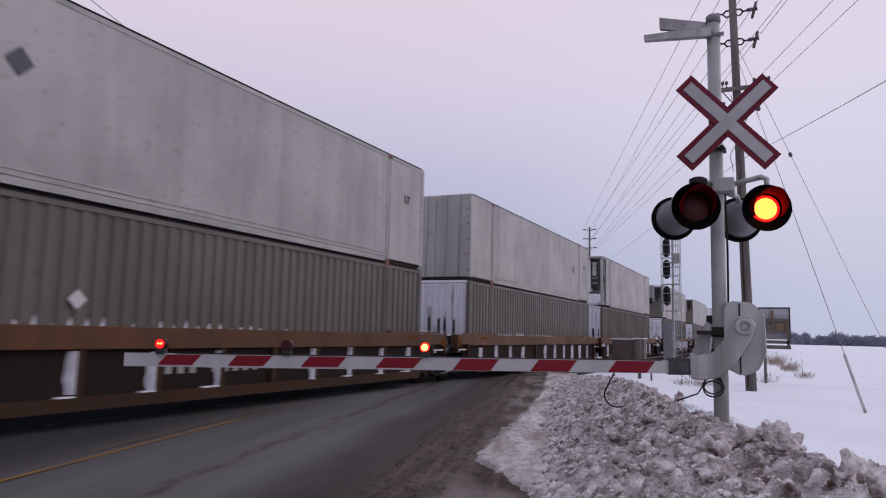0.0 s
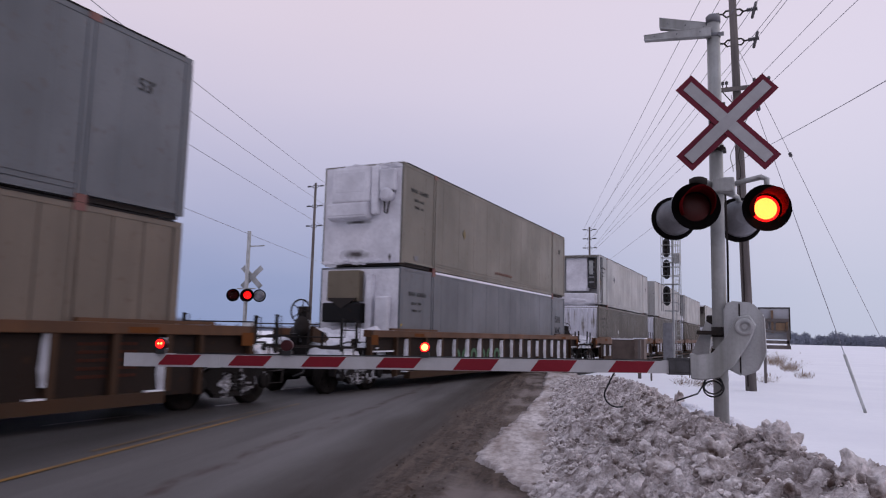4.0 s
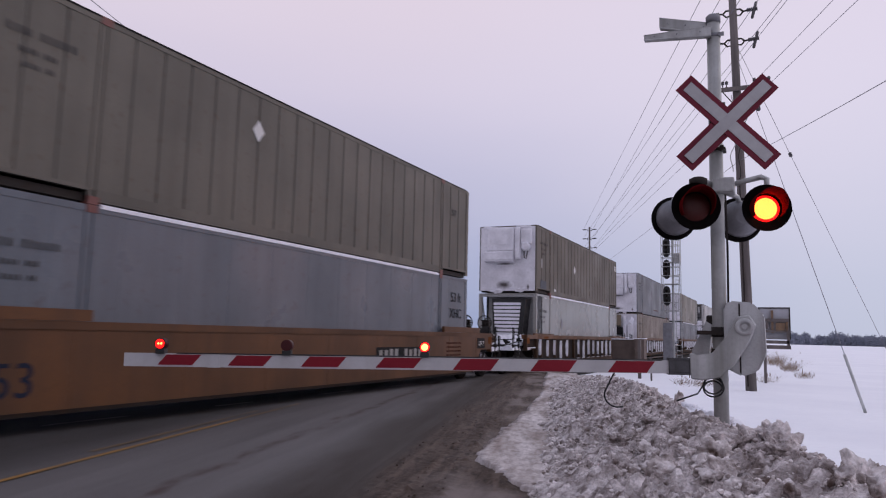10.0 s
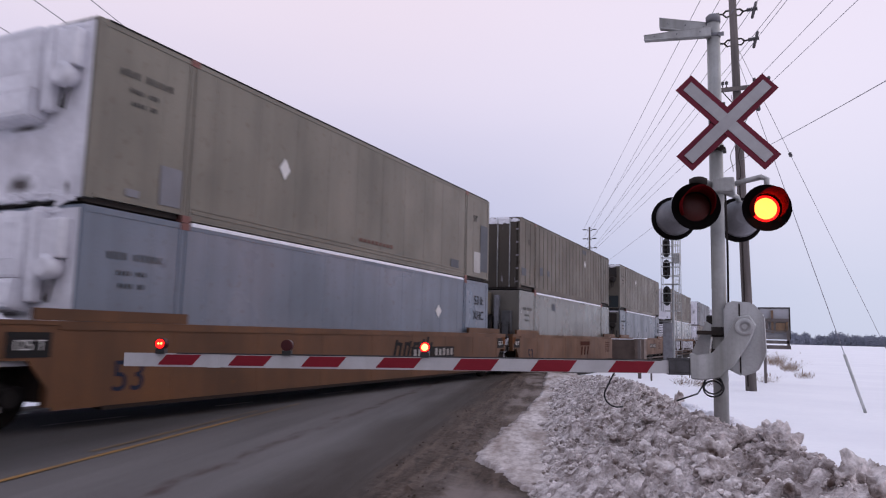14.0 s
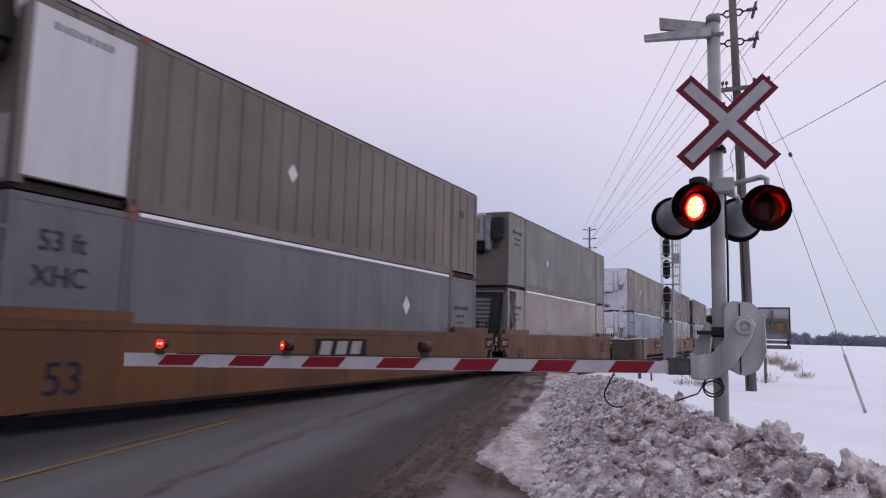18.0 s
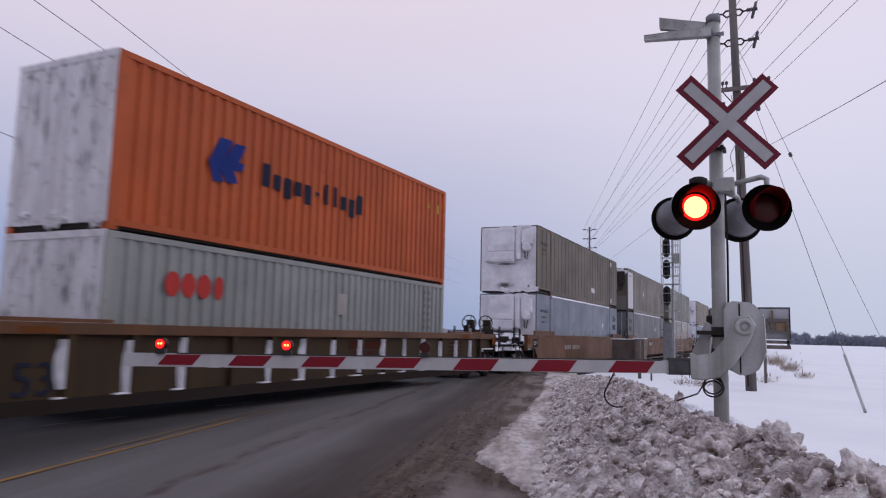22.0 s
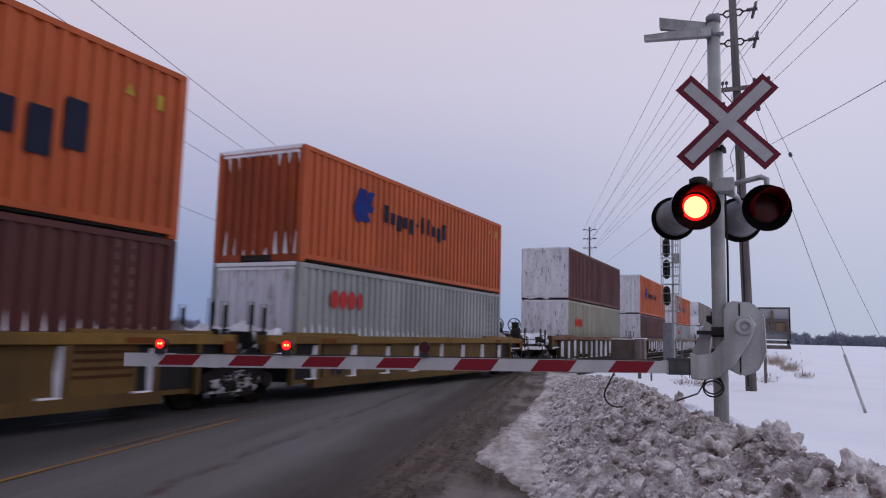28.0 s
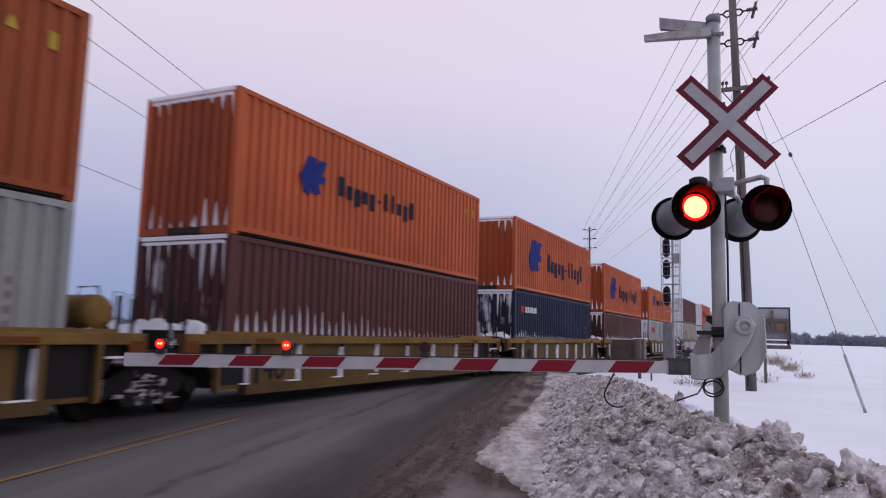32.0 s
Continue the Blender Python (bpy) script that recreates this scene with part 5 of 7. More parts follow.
                lathe(bm, [(0, 0.21), (0.03, 0.23), (0.05, 0.23), (0.08, 0.08)], (wx + 0.05, y0 + e * 2.36, 1.58), (wx + 0.05, y0 + e * 9, 1.58), 18)
                part("chain_sheave", bm, STEEL, wheel)
            bm = bmesh.new()
            if e > 0 and style == "plain":
                lathe(bm, [(0, 0.16), (0.08, 0.24), (1.0, 0.24), (1.08, 0.16)], (-0.75, y0 + e * 1.55, 1.93 if style == "plain" else 1.72), (2, y0 + e * 1.55, 1.93 if style == "plain" else 1.72), 18)
                tank = part("air_tank", bm, main, car, "painted steel air tank")
                for x in (-0.55, 0.12):
                    part("tank_stand", B((x - 0.05, x + 0.05, y0 + e * 1.55 - 0.2, y0 + e * 1.55 + 0.2, 1.0, 1.75)), main, tank)
            elif e > 0:
                lathe(bm, [(0, 0.1), (0.05, 0.15), (0.4, 0.15), (0.5, 0.1)], (-0.9, y0 + 1.2, 1.3), (2, y0 + 1.2, 1.3), 14)
                part("air_tank", bm, STEEL, car)
            else:
                slab(bm, [(y0 - 2.0, 1.58), (y0 - 2.0, 1.20), (y0 - 1.5, 1.16), (y0 - 1.2, 1.20), (y0 - 1.5, 1.42)], 0, 0.12, 0.2)
                gusset = part("brake_gusset", bm, main, car, "painted steel gusset of the brake stand")
                bm = bmesh.new()
                lathe(bm, [(0, 0.1), (0.05, 0.17), (0.4, 0.17), (0.5, 0.1)], (-0.95, y0 - 1.3, 1.40), (2, y0 - 1.3, 1.40), 14)
                part("air_tank", bm, STEEL, gusset)
            bm = bmesh.new()
            pipe(bm, [(0.5, y0 + e * 2.5, 0.85), (0.6, y0 + e * 2.9, 0.5), (0.5, y0 + e * 3.1, 0.42)], 0.03, 6)
            part("brake_hose", bm, BLACK, car)
        else:
            if e > 0:
                truck(car, y0 + reach, start)
            for x, z1 in ((-1.25, 1.92), (-0.85, 1.88), (0.98, 1.95), (1.3, 1.90)):
                yy = y0 + e * (reach - 0.55)
                p = part("stanchion", B((x - 0.014, x + 0.014, yy - 0.028, yy + 0.028, 1.0, z1)), PLATE_BLACK, car)
                bm = bmesh.new()
                pipe(bm, [(x, yy + 0.06, z1 - 0.4), (x, yy + 0.06, z1 + 0.06), (x, yy - 0.1, z1 + 0.06), (x, yy - 0.1, z1 - 0.4)], 0.012, 5)
                part("grab_iron", bm, STEEL, p)
            if e < 0:
                bm = B((0.55, 1.15, y0 - reach + 0.3, y0 - reach + 0.75, 1.05, 1.42, 0.03))
                part("valve_case", bm, FROSTED, car)
    if style == "plain":
        for e in (-1, 1):
            part("data_plate", B((1.492, 1.50, e * (half + 0.42) - 0.32, e * (half + 0.42) + 0.32, 1.02, 1.36)), PLATE_BLACK, car)
            lettering("capacity_mark", "125 T", 0.2, DECAL_WHITE, car, on_side(1.502, e * (half + 0.42), 1.12))
    rng2 = random.Random(int(half * 100) + len(label))
    # painted side marks
    for kind in marks:
        if kind == "53" or kind == "40":
            lettering("size_mark", kind, 0.66, DECAL_INK, car, on_side(1.494 if style == "plain" else 1.396, -half + (1.25 if style != "yellow" else 1.62), 0.50))
        elif kind == "tank":
            y = half + fore[1] - 1.0
            bm = bmesh.new()
            lathe(bm, [(0, 0.12), (0.06, 0.25), (0.12, 0.28), (1.0, 0.28), (1.06, 0.25), (1.12, 0.12)], (0.05, y, 1.66), (9, y, 1.66), 20)
            tank = part("air_tank", bm, CAR_YELLOW, car, "dirty yellow air tank on the end platform")
            for x in (0.30, 0.92):
                part("tank_stand", B((x - 0.04, x + 0.04, y - 0.22, y + 0.22, 1.0, 1.46)), CAR_OCHRE, tank)
                bm = bmesh.new()
                lathe(bm, [(0, 0.287), (0.05, 0.287)], (x - 0.025, y, 1.66), (9, y, 1.66), 20)
                part("strap", bm, CAR_OCHRE, tank)
            bm = bmesh.new()
            pipe(bm, [(0.6, y, 1.93), (0.6, y, 2.06), (0.9, y + 0.1, 2.08), (1.15, y + 0.1, 1.5), (1.15, y + 0.1, 1.1)], 0.018, 6)
            part("air_pipe", bm, STEEL, tank)
        elif kind == "number":
            bm = bmesh.new()
            box(bm, 1.493, 1.496, half - 6.4, half - 3.6, 0.80, 1.10)
            part("number_board", bm, PLATE_BLACK, car, "black board with a white wagon number")
            bm = bmesh.new()
            word_bars(bm, 1.496, half - 6.3, 0.95, 10, 0.265, 0.21, rng2, 0.58)
            tagged(part("number_block", bm, DECAL_DULL, car), kind="stuff")
        elif kind == "white_bars":
            bm = bmesh.new()
            word_bars(bm, 1.494 if style == "plain" else 1.39, -4.5 if style == "plain" else -1.6, 1.0 if style == "plain" else 0.8, 10, 0.27, 0.2, rng2, 0.55)
            tagged(part("number_block", bm, DECAL_DULL, car), kind="stuff")
        elif kind == "faded_badge":
            bm = bmesh.new()
            mark(bm, 1.494 if style == "plain" else 1.39, 1.55, 1.16, 1.9, 0.20)
            for k in range(3):
                mark(bm, 1.494 if style == "plain" else 1.39, 0.9 + 0.62 * k, 0.80, 0.26, 0.42, "lean")
            part("badge", bm, DECAL_RUST, car, "faded red badge of plain blocks")
        elif kind == "badge":
            bm = bmesh.new()
            for k in range(3):
                mark(bm, 1.4975, -0.85 + 0.62 * k, 1.10, 0.42, 0.30, "lean")
            part("badge", bm, DECAL_DULL, car, "plain white badge of slanted blocks")
            part("badge_plate", B((1.493, 1.4972, -1.25, 0.85, 0.90, 1.30)), PLATE_BLACK, car)
        elif kind == "spray":
            bm = bmesh.new()
            for k in range(9):
                mark(bm, 1.494, half - 7.3 + 0.26 * k, 0.98 + 0.06 * rng2.uniform(-1, 1), 0.12, 0.72 * rng2.uniform(0.6, 1), "lean")
                if k % 2:
                    mark(bm, 1.4945, half - 7.4 + 0.26 * k, 1.18, 0.3, 0.09)
            part("sprayed_mark", bm, PLATE_BLACK, car, "black sprayed scrawl")
        elif kind == "green":
            bm = bmesh.new()
            for k in range(6):
                mark(bm, 1.385, -4.5 + 0.7 * k, 0.78, 0.55, 0.5, "ring")
            part("sprayed_mark", bm, DECAL_GREEN, car, "green sprayed scrawl")
        elif kind == "fine":
            bm = bmesh.new()
            for k in range(5):
                word_bars(bm, 1.494 if style == "plain" else 1.39, half - 2.3, 1.2 - 0.12 * k, 9, 0.12, 0.05, rng2)
            tagged(part("small_print", bm, DECAL_RUST, car), kind="stuff")
    return car


def side_marks(c, W, L, H, items, rng):
    """items: (kind, y, z, size...) on the wall that faces +x."""
    x = W / 2 + 0.001
    for it in items:
        kind, y, z = it[:3]
        if kind == "53":
            lettering("size_mark", "53'", 0.30, DECAL_CODE, c, on_side(x + 0.003, y, z))
        elif kind == "53ft":
            lettering("size_mark", "53 ft", 0.42, DECAL_DARK, c, on_side(x + 0.003, y, z))
            lettering("size_mark", "XHC", 0.42, DECAL_DARK, c, on_side(x + 0.003, y, z - 0.5))
        elif kind == "code":
            bm = bmesh.new()
            word_bars(bm, x, y - 0.55, z, 11, 0.10, 0.12, rng, 0.42)
            word_bars(bm, x, y - 0.35, z - 0.26, 8, 0.075, 0.08, rng, 0.45)
            word_bars(bm, x, y - 0.3, z - 0.46, 7, 0.075, 0.08, rng, 0.45)
            tagged(part("code_block", bm, DECAL_CODE, c), kind="stuff")
        elif kind == "words":
            bm = bmesh.new()
            word_bars(bm, x, y, z, it[3], it[4], it[5], rng)
            tagged(part("lettering_block", bm, it[6], c, it[7] if len(it) > 7 else ""), kind="stuff")
        elif kind in ("bar", "diamond", "ring"):
            bm = bmesh.new()
            mark(bm, x, y, z, it[3], it[4], kind)
            part("sign_plate" if kind == "diamond" else "patch", bm, it[5], c)
        elif kind in ("logo", "logo_big"):   # a blue block and a dark row of plain bars
            bm = bmesh.new()
            off, w, cap = (1.12, 0.355, 1.0) if kind == "logo" else (1.95, 0.56, 1.62)
            wide, high = (0.98, 0.86) if kind == "logo" else (1.71, 1.36)
            zc = z if kind == "logo" else z - 0.11
            slab(bm, [(y + wide * p, zc + high * q) for p, q in ((-0.235, 0.5), (0.115, 0.5), (-0.095, 0.07), (0.17, 0.47), (0.5, 0.49), (0.31, 0.08), (0.477, 0.07), (0.42, -0.105), (0.186, -0.145), (0.31, -0.41),
                                                                (0.0, -0.455), (-0.217, -0.17), (-0.077, -0.46), (-0.36, -0.5), (-0.5, -0.075))][::-1], 0, x, x + 0.004)
            part("emblem", bm, DECAL_BLUE, c, "plain blue emblem block")
            bm = bmesh.new()
            for i in range(11):              # plain blocks, one for each letter
                yy = y + off + i * w
                zt = z if kind == "logo" else z - 0.20
                if i == 5:
                    mark(bm, x, yy, zt - 0.06 * cap, w * 0.45, 0.07 * cap)
                    continue
                low = i in (2, 4, 9)
                z0, z1 = zt - (0.36 if low else 0.24) * cap, zt + (0.23 if i in (0, 6, 7, 10) else 0.07) * cap
                mark(bm, x, yy, (z0 + z1) / 2, w * (0.34 if i in (6, 7) else 0.66), z1 - z0)
            tagged(part("lettering_block", bm, DECAL_INK, c, "row of plain dark blocks"), kind="stuff")
        elif kind == "rings":
            bm = bmesh.new()
            for i in range(4):
                n = 12
                slab(bm, [(y + 0.37 * i + (0.17 if i < 3 else 0.12) * math.cos(2 * math.pi * q / n), z + 0.22 * math.sin(2 * math.pi * q / n)) for q in range(n)], 0, x, x + 0.004)
            part("emblem", bm, DECAL_RED, c, "plain red emblem of four rounded blocks")
        elif kind == "tickets":
            bm = bmesh.new()
            slab(bm, [(y - 0.09, z - 0.1), (y + 0.09, z - 0.1), (y, z + 0.1)], 0, x, x + 0.004)
            mark(bm, x, y + 0.62, z - 0.05, 0.13, 0.26)
            part("sticker", bm, DECAL_YELLOW, c, "yellow warning sticker")
        elif kind == "column":
            bm = bmesh.new()
            for i in range(7):
                mark(bm, x, y, z - 0.2 * i, 0.05, 0.11)
                mark(bm, x, y + 0.3, z - 0.2 * i, 0.05, 0.11)
            tagged(part("code_block", bm, DECAL_FADED, c), kind="stuff")


HC, STD = 2.896, 2.591
TALL = "53-foot container"
# each stack from the head of the train: rear end's place at the start, (upper, lower) as (words, height, paint, wall, end, frost, marks, rail)
W1, W2, CODE = ("bar", 0, 0), ("bar", 0, 0), ("code", 1.0, 2.2)
STACKS = [
    # place, length, width, upper, lower, wagon style, joined to the next behind, wagon marks
    (134.9, 1, ("white", WHITE, "smooth", "reefer_snow", ()), ("grey", GREY, "ribbed", "streaked", ()), "ribbed", False, ()),
    (111.4, 1, ("white", PALE, "smooth", "reefer_snow", ()), ("drab", DRAB, "ribbed", "streaked", ()), "ribbed", False, ()),
    (87.9, 1, ("white", WHITE, "smooth", "reefer_white", ()), ("drab", DRAB, "ribbed", "streaked", ()), "ribbed", False, ()),
    (64.4, 1, ("white", PALE, "smooth", "reefer_white", ()), ("brown", BROWN, "ribbed", "streaked", ()), "ribbed", False, ()),
    (41.08, 1, ("off-white", PALE, "smooth", "inset", ()), ("brown", BROWN, "ribbed", "streaked", ()), "banded", True, ()),
    (21.64, 1, ("off-white", PALE, "smooth", "doors_white", (("53", 15.2, 1.7), ("diamond", 13.0, 1.5, 0.4, 0.5, DECAL_GREY))), ("drab brown", DRAB, "ribbed", "streaked", ()), "banded", True, ()),
    (1.98, 1, ("off-white", WHITE, "smooth", "inset", (CODE, ("53", 15.13, 1.75), ("diamond", 3.98, 1.75, 0.42, 0.43, DECAL_SLATE))), ("drab brown", DRAB, "ribbed", "streaked", (("code", 1.0, 2.2), ("diamond", 5.16, 1.49, 0.32, 0.30, DECAL_WHITE))), "banded", False, ("white_bars",)),
    (-21.38, 1, ("tan", TAN, "smooth", "reefer_snow", (CODE, ("53", 15.2, 2.0), ("words", 7.0, 0.42, 9, 0.2, 0.10, DECAL_FADED), ("diamond", 4.21, 1.43, 0.26, 0.36, DECAL_TAN), ("bar", 0.85, 0.3, 0.22, 0.12, DECAL_GREY))), ("grey", GREY, "smooth", "reefer_low", (CODE, ("53ft", 15.0, 1.75), ("diamond", 8.2, 0.75, 0.4, 0.46, DECAL_WHITE))), "ribbed", False, ("green",)),
    (-45.38, 1, ("grey", GREY, "smooth", "reefer_snow", (CODE, ("53", 15.2, 2.0), ("words", 7.17, 0.5, 11, 0.2, 0.08, DECAL_FADED), ("diamond", 6.12, 1.77, 0.4, 0.5, DECAL_GREY))), ("warm tan", RUSSET, "posted", "reefer_low", (CODE, ("diamond", 6.12, 1.4, 0.30, 0.36, DECAL_WHITE))), "ribbed", False, ("fine",)),
    (-68.77, 1, ("drab brown", BROWN, "posted", "reefer_snow", (CODE, ("53", 14.8, 2.0), ("diamond", 6.15, 1.5, 0.34, 0.42, DECAL_WHITE), ("bar", 15.75, 2.45, 0.34, 0.32, DECAL_WHITE), ("bar", 2.74, 0.28, 0.3, 0.1, DECAL_WHITE), ("bar", 0.72, 1.32, 0.2, 0.40, DECAL_DULL), ("bar", 0.98, 0.42, 0.85, 0.36, DECAL_SLATE))), ("cream", CREAM, "smooth", "grille", (CODE, ("53", 15.0, 1.1), ("diamond", 3.88, 1.71, 0.42, 0.5, DECAL_GREY))), "ribbed", False, ("fine",)),
    (-92.24, 1, ("drab", DRAB_DARK, "posted", "reefer_dark", (CODE, ("53", 15.0, 1.9), ("diamond", 5.6, 2.1, 0.34, 0.44, DECAL_WHITE))), ("slate-grey", SLATE, "smooth", "reefer_white", (CODE, ("53ft", 15.27, 2.12))), "plain", True, ("53", "number", "fine")),
    (-111.61, 1, ("drab brown", BROWN, "posted", "doors", (("53", 1.2, 1.9), ("53", 15.0, 1.9), ("diamond", 10.4, 2.0, 0.34, 0.4, DECAL_WHITE), ("bar", 10.24, 2.62, 0.8, 0.22, DECAL_SLATE), ("bar", 0.54, 0.75, 0.55, 0.3, DECAL_SLATE), ("bar", 2.83, 0.95, 0.4, 0.34, DECAL_SLATE), ("bar", 3.85, 0.95, 0.35, 0.24, DECAL_SLATE))), ("dull cream", CREAM_DULL, "smooth", "reefer_low_dark", (CODE, ("bar", 4.72, 2.42, 0.5, 0.3, DECAL_SLATE), ("diamond", 4.6, 0.9, 0.24, 0.3, DECAL_WHITE))), "plain", True, ("53", "faded_badge", "fine")),
    (-131.07, 1, ("tan", TAN, "smooth", "reefer_snow", (CODE, ("53", 14.9, 2.0), ("bar", 15.7, 1.15, 0.66, 1.6, DECAL_SLATE), ("bar", 15.1, 0.63, 0.56, 0.7, PALE), ("bar", 13.28, 0.42, 0.6, 0.25, DECAL_SLATE), ("words", 7.6, 0.45, 9, 0.19, 0.09, DECAL_FADED), ("diamond", 4.63, 1.53, 0.36, 0.46, DECAL_WHITE), ("bar", 1.62, 0.55, 0.46, 0.66, DECAL_GREY), ("bar", 0.85, 0.3, 0.26, 0.12, DECAL_GREY))), ("blue-grey", BLUEGREY, "smooth", "reefer_snow", (CODE, ("53ft", 15.3, 2.12), ("diamond", 12.18, 1.79, 0.4, 0.4, DECAL_WHITE))), "plain", False, ("53", "number", "spray")),
    (-154.51, 1, ("grey-green", paint("grey_green_container_paint", (0.36, 0.36, 0.32)), "smooth", "reefer_white", (CODE, ("diamond", 5.0, 1.4, 0.3, 0.4, DECAL_WHITE))), ("peach-tan", PEACH, "smooth", "grille_dark", (CODE, ("diamond", 5.4, 1.1, 0.4, 0.5, DECAL_GREY))), "plain", True, ("53", "fine")),
    (-173.83, 1, ("drab", DRAB, "posted", "reefer_pale", (("bar", 0.98, 1.45, 1.72, 2.45, DECAL_PANEL), ("words", 0.4, 2.45, 8, 0.13, 0.12, DECAL_DARK), ("53", 14.9, 1.95), ("diamond", 6.02, 1.5, 0.34, 0.42, DECAL_WHITE))), ("grey", GREY, "smooth", "doors_grey", (("53ft", 0.85, 2.15), ("code", 15.0, 1.95), ("diamond", 11.26, 1.87, 0.42, 0.5, DECAL_WHITE))), "plain", True, ("53", "badge")),
    (-193.59, 1, ("drab brown", BROWN, "posted", "reefer_snow", (CODE, ("53", 14.9, 2.0), ("bar", 9.9, 0.75, 0.74, 0.24, DECAL_WHITE), ("bar", 14.47, 2.6, 0.26, 0.26, DECAL_WHITE), ("bar", 14.47, 0.42, 0.26, 0.26, DECAL_WHITE))), ("blue-grey", BLUEGREY, "smooth", "reefer_snow", (CODE, ("53ft", 15.3, 2.12), ("diamond", 12.18, 1.79, 0.4, 0.4, DECAL_WHITE))), "plain", False, ("white_bars", "fine")),
    (-214.81, 0, ("orange", ORANGE, "ribbed", "snow", (("logo", 2.53, 1.62), ("tickets", 11.0, 2.3))), ("pale grey", SILVER, "ribbed", "snow", (("rings", 1.38, 1.85), ("column", 10.9, 2.3), ("bar", 6.6, 1.75, 0.42, 0.5, DECAL_DULL))), "olive", True, ("53", "faded_badge", "fine")),
    (-234.37, 0, ("orange", ORANGE, "ribbed", "snow", (("logo", 2.53, 1.62), ("tickets", 11.0, 2.3), ("diamond", 10.21, 0.68, 0.5, 0.5, DECAL_GREY))), ("maroon", MAROON, "ribbed", "snow", (("column", 11.0, 2.4),)), "olive", True, ("53", "faded_badge", "fine")),
    (-253.97, 0, ("maroon", MAROON, "ribbed", "snow", ()), ("cream", CREAM_ISO, "ribbed", "snow", (("rings", 1.38, 1.85),)), "olive", False, ("53", "fine")),
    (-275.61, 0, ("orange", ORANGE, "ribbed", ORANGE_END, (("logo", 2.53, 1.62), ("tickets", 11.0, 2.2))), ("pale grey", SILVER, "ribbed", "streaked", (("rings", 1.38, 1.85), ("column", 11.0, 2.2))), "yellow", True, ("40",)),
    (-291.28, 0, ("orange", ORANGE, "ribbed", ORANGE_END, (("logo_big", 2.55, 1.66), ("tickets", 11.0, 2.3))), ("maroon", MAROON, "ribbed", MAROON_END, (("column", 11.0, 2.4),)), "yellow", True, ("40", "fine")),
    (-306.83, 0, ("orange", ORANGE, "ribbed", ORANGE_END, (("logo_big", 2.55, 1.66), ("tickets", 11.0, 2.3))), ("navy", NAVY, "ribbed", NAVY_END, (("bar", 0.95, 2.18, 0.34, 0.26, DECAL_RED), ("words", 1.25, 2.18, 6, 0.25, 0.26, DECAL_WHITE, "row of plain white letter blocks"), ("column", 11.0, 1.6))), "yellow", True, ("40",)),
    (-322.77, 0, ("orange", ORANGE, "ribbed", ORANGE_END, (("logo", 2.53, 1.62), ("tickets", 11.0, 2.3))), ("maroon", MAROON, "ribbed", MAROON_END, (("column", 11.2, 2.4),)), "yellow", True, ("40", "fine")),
    (-338.27, 0, ("rust-stained orange", ORANGE_RUSTY, "ribbed", ORANGE_END, (("tickets", 11.0, 2.3),)), ("pale grey", SILVER, "ribbed", "streaked", (("column", 11.0, 1.7),)), "yellow", False, ("40", "tank")),
]
HEIGHTS = {-214.81: (HC, STD), -253.97: (STD, HC), -275.61: (STD, STD), -291.28: (HC, STD), -338.27: (HC, HC)}


def build_train():
    middles = []
    for s in STACKS:
        middles.append(s[0] + (16.15 if s[1] else 12.19) / 2)
    for i, (y0, big, upper, lower, style, joined, marks) in enumerate(STACKS):
        rng = random.Random(i + 11)
        L, W = (16.15, 2.59) if big else (12.19, 2.438)
        hu, hl = HEIGHTS.get(y0, (2.9, 2.9) if big else (HC, HC))
        base = 0.35
        frost = {"maroon": 0.62, "navy": 0.4, "pale grey": 0.25}.get(lower[0], 0.0) * (1.0 if style == "yellow" else 0.45)
        for words, z, H, spec, low in ((lower[0], base, hl, lower, True), (upper[0], base + hl + 0.012, hu, upper, False)):
            kind = {"ribbed": "ribbed steel", "posted": "ribbed", "smooth": "smooth-sided"}[spec[2]]
            size = "long domestic" if big else "ocean"
            where = "in a rail wagon well" if low else "stacked on another container"
            c = container("shipping_container", f"{words} {kind} {size} container {where}", L, W, H, spec[1], spec[2], spec[3], rng,
                          spiky=(frost if low else 0.0) or (0.22 if low and big and spec[2] == "ribbed" else 0.0), rail=None, snow_edge=low and big and spec[2] == "smooth")
            side_marks(c, W, L, H, spec[4], rng)
            RIDERS.append((c, (0, y0, z)))
        mid = middles[i]
        half = 8.45 if style != "yellow" else 6.45
        ahead = i > 0 and STACKS[i - 1][5]
        fore = ("joint", (middles[i - 1] - mid) / 2 - half) if ahead else ("coupler", 3.6)
        back = ("joint", (mid - middles[i + 1]) / 2 - half) if joined else ("coupler", 3.6)
        words = {"ribbed": "brown ribbed", "banded": "brown banded", "plain": "smooth brown", "olive": "drab ochre", "yellow": "yellow-ochre"}[style]
        car = well_car(f"{words} steel well wagon with snow on its trucks", style, half, back, fore, mid, rng, marks)
        RIDERS.append((car, (0, mid, 0)))


build_train()


# ---- the crossing signal and gate ----
FLASHERS = []                            # (reflector, its pose in its thing, lit at the start)
FACE = Vector((0.27, -0.963, 0)).normalized()


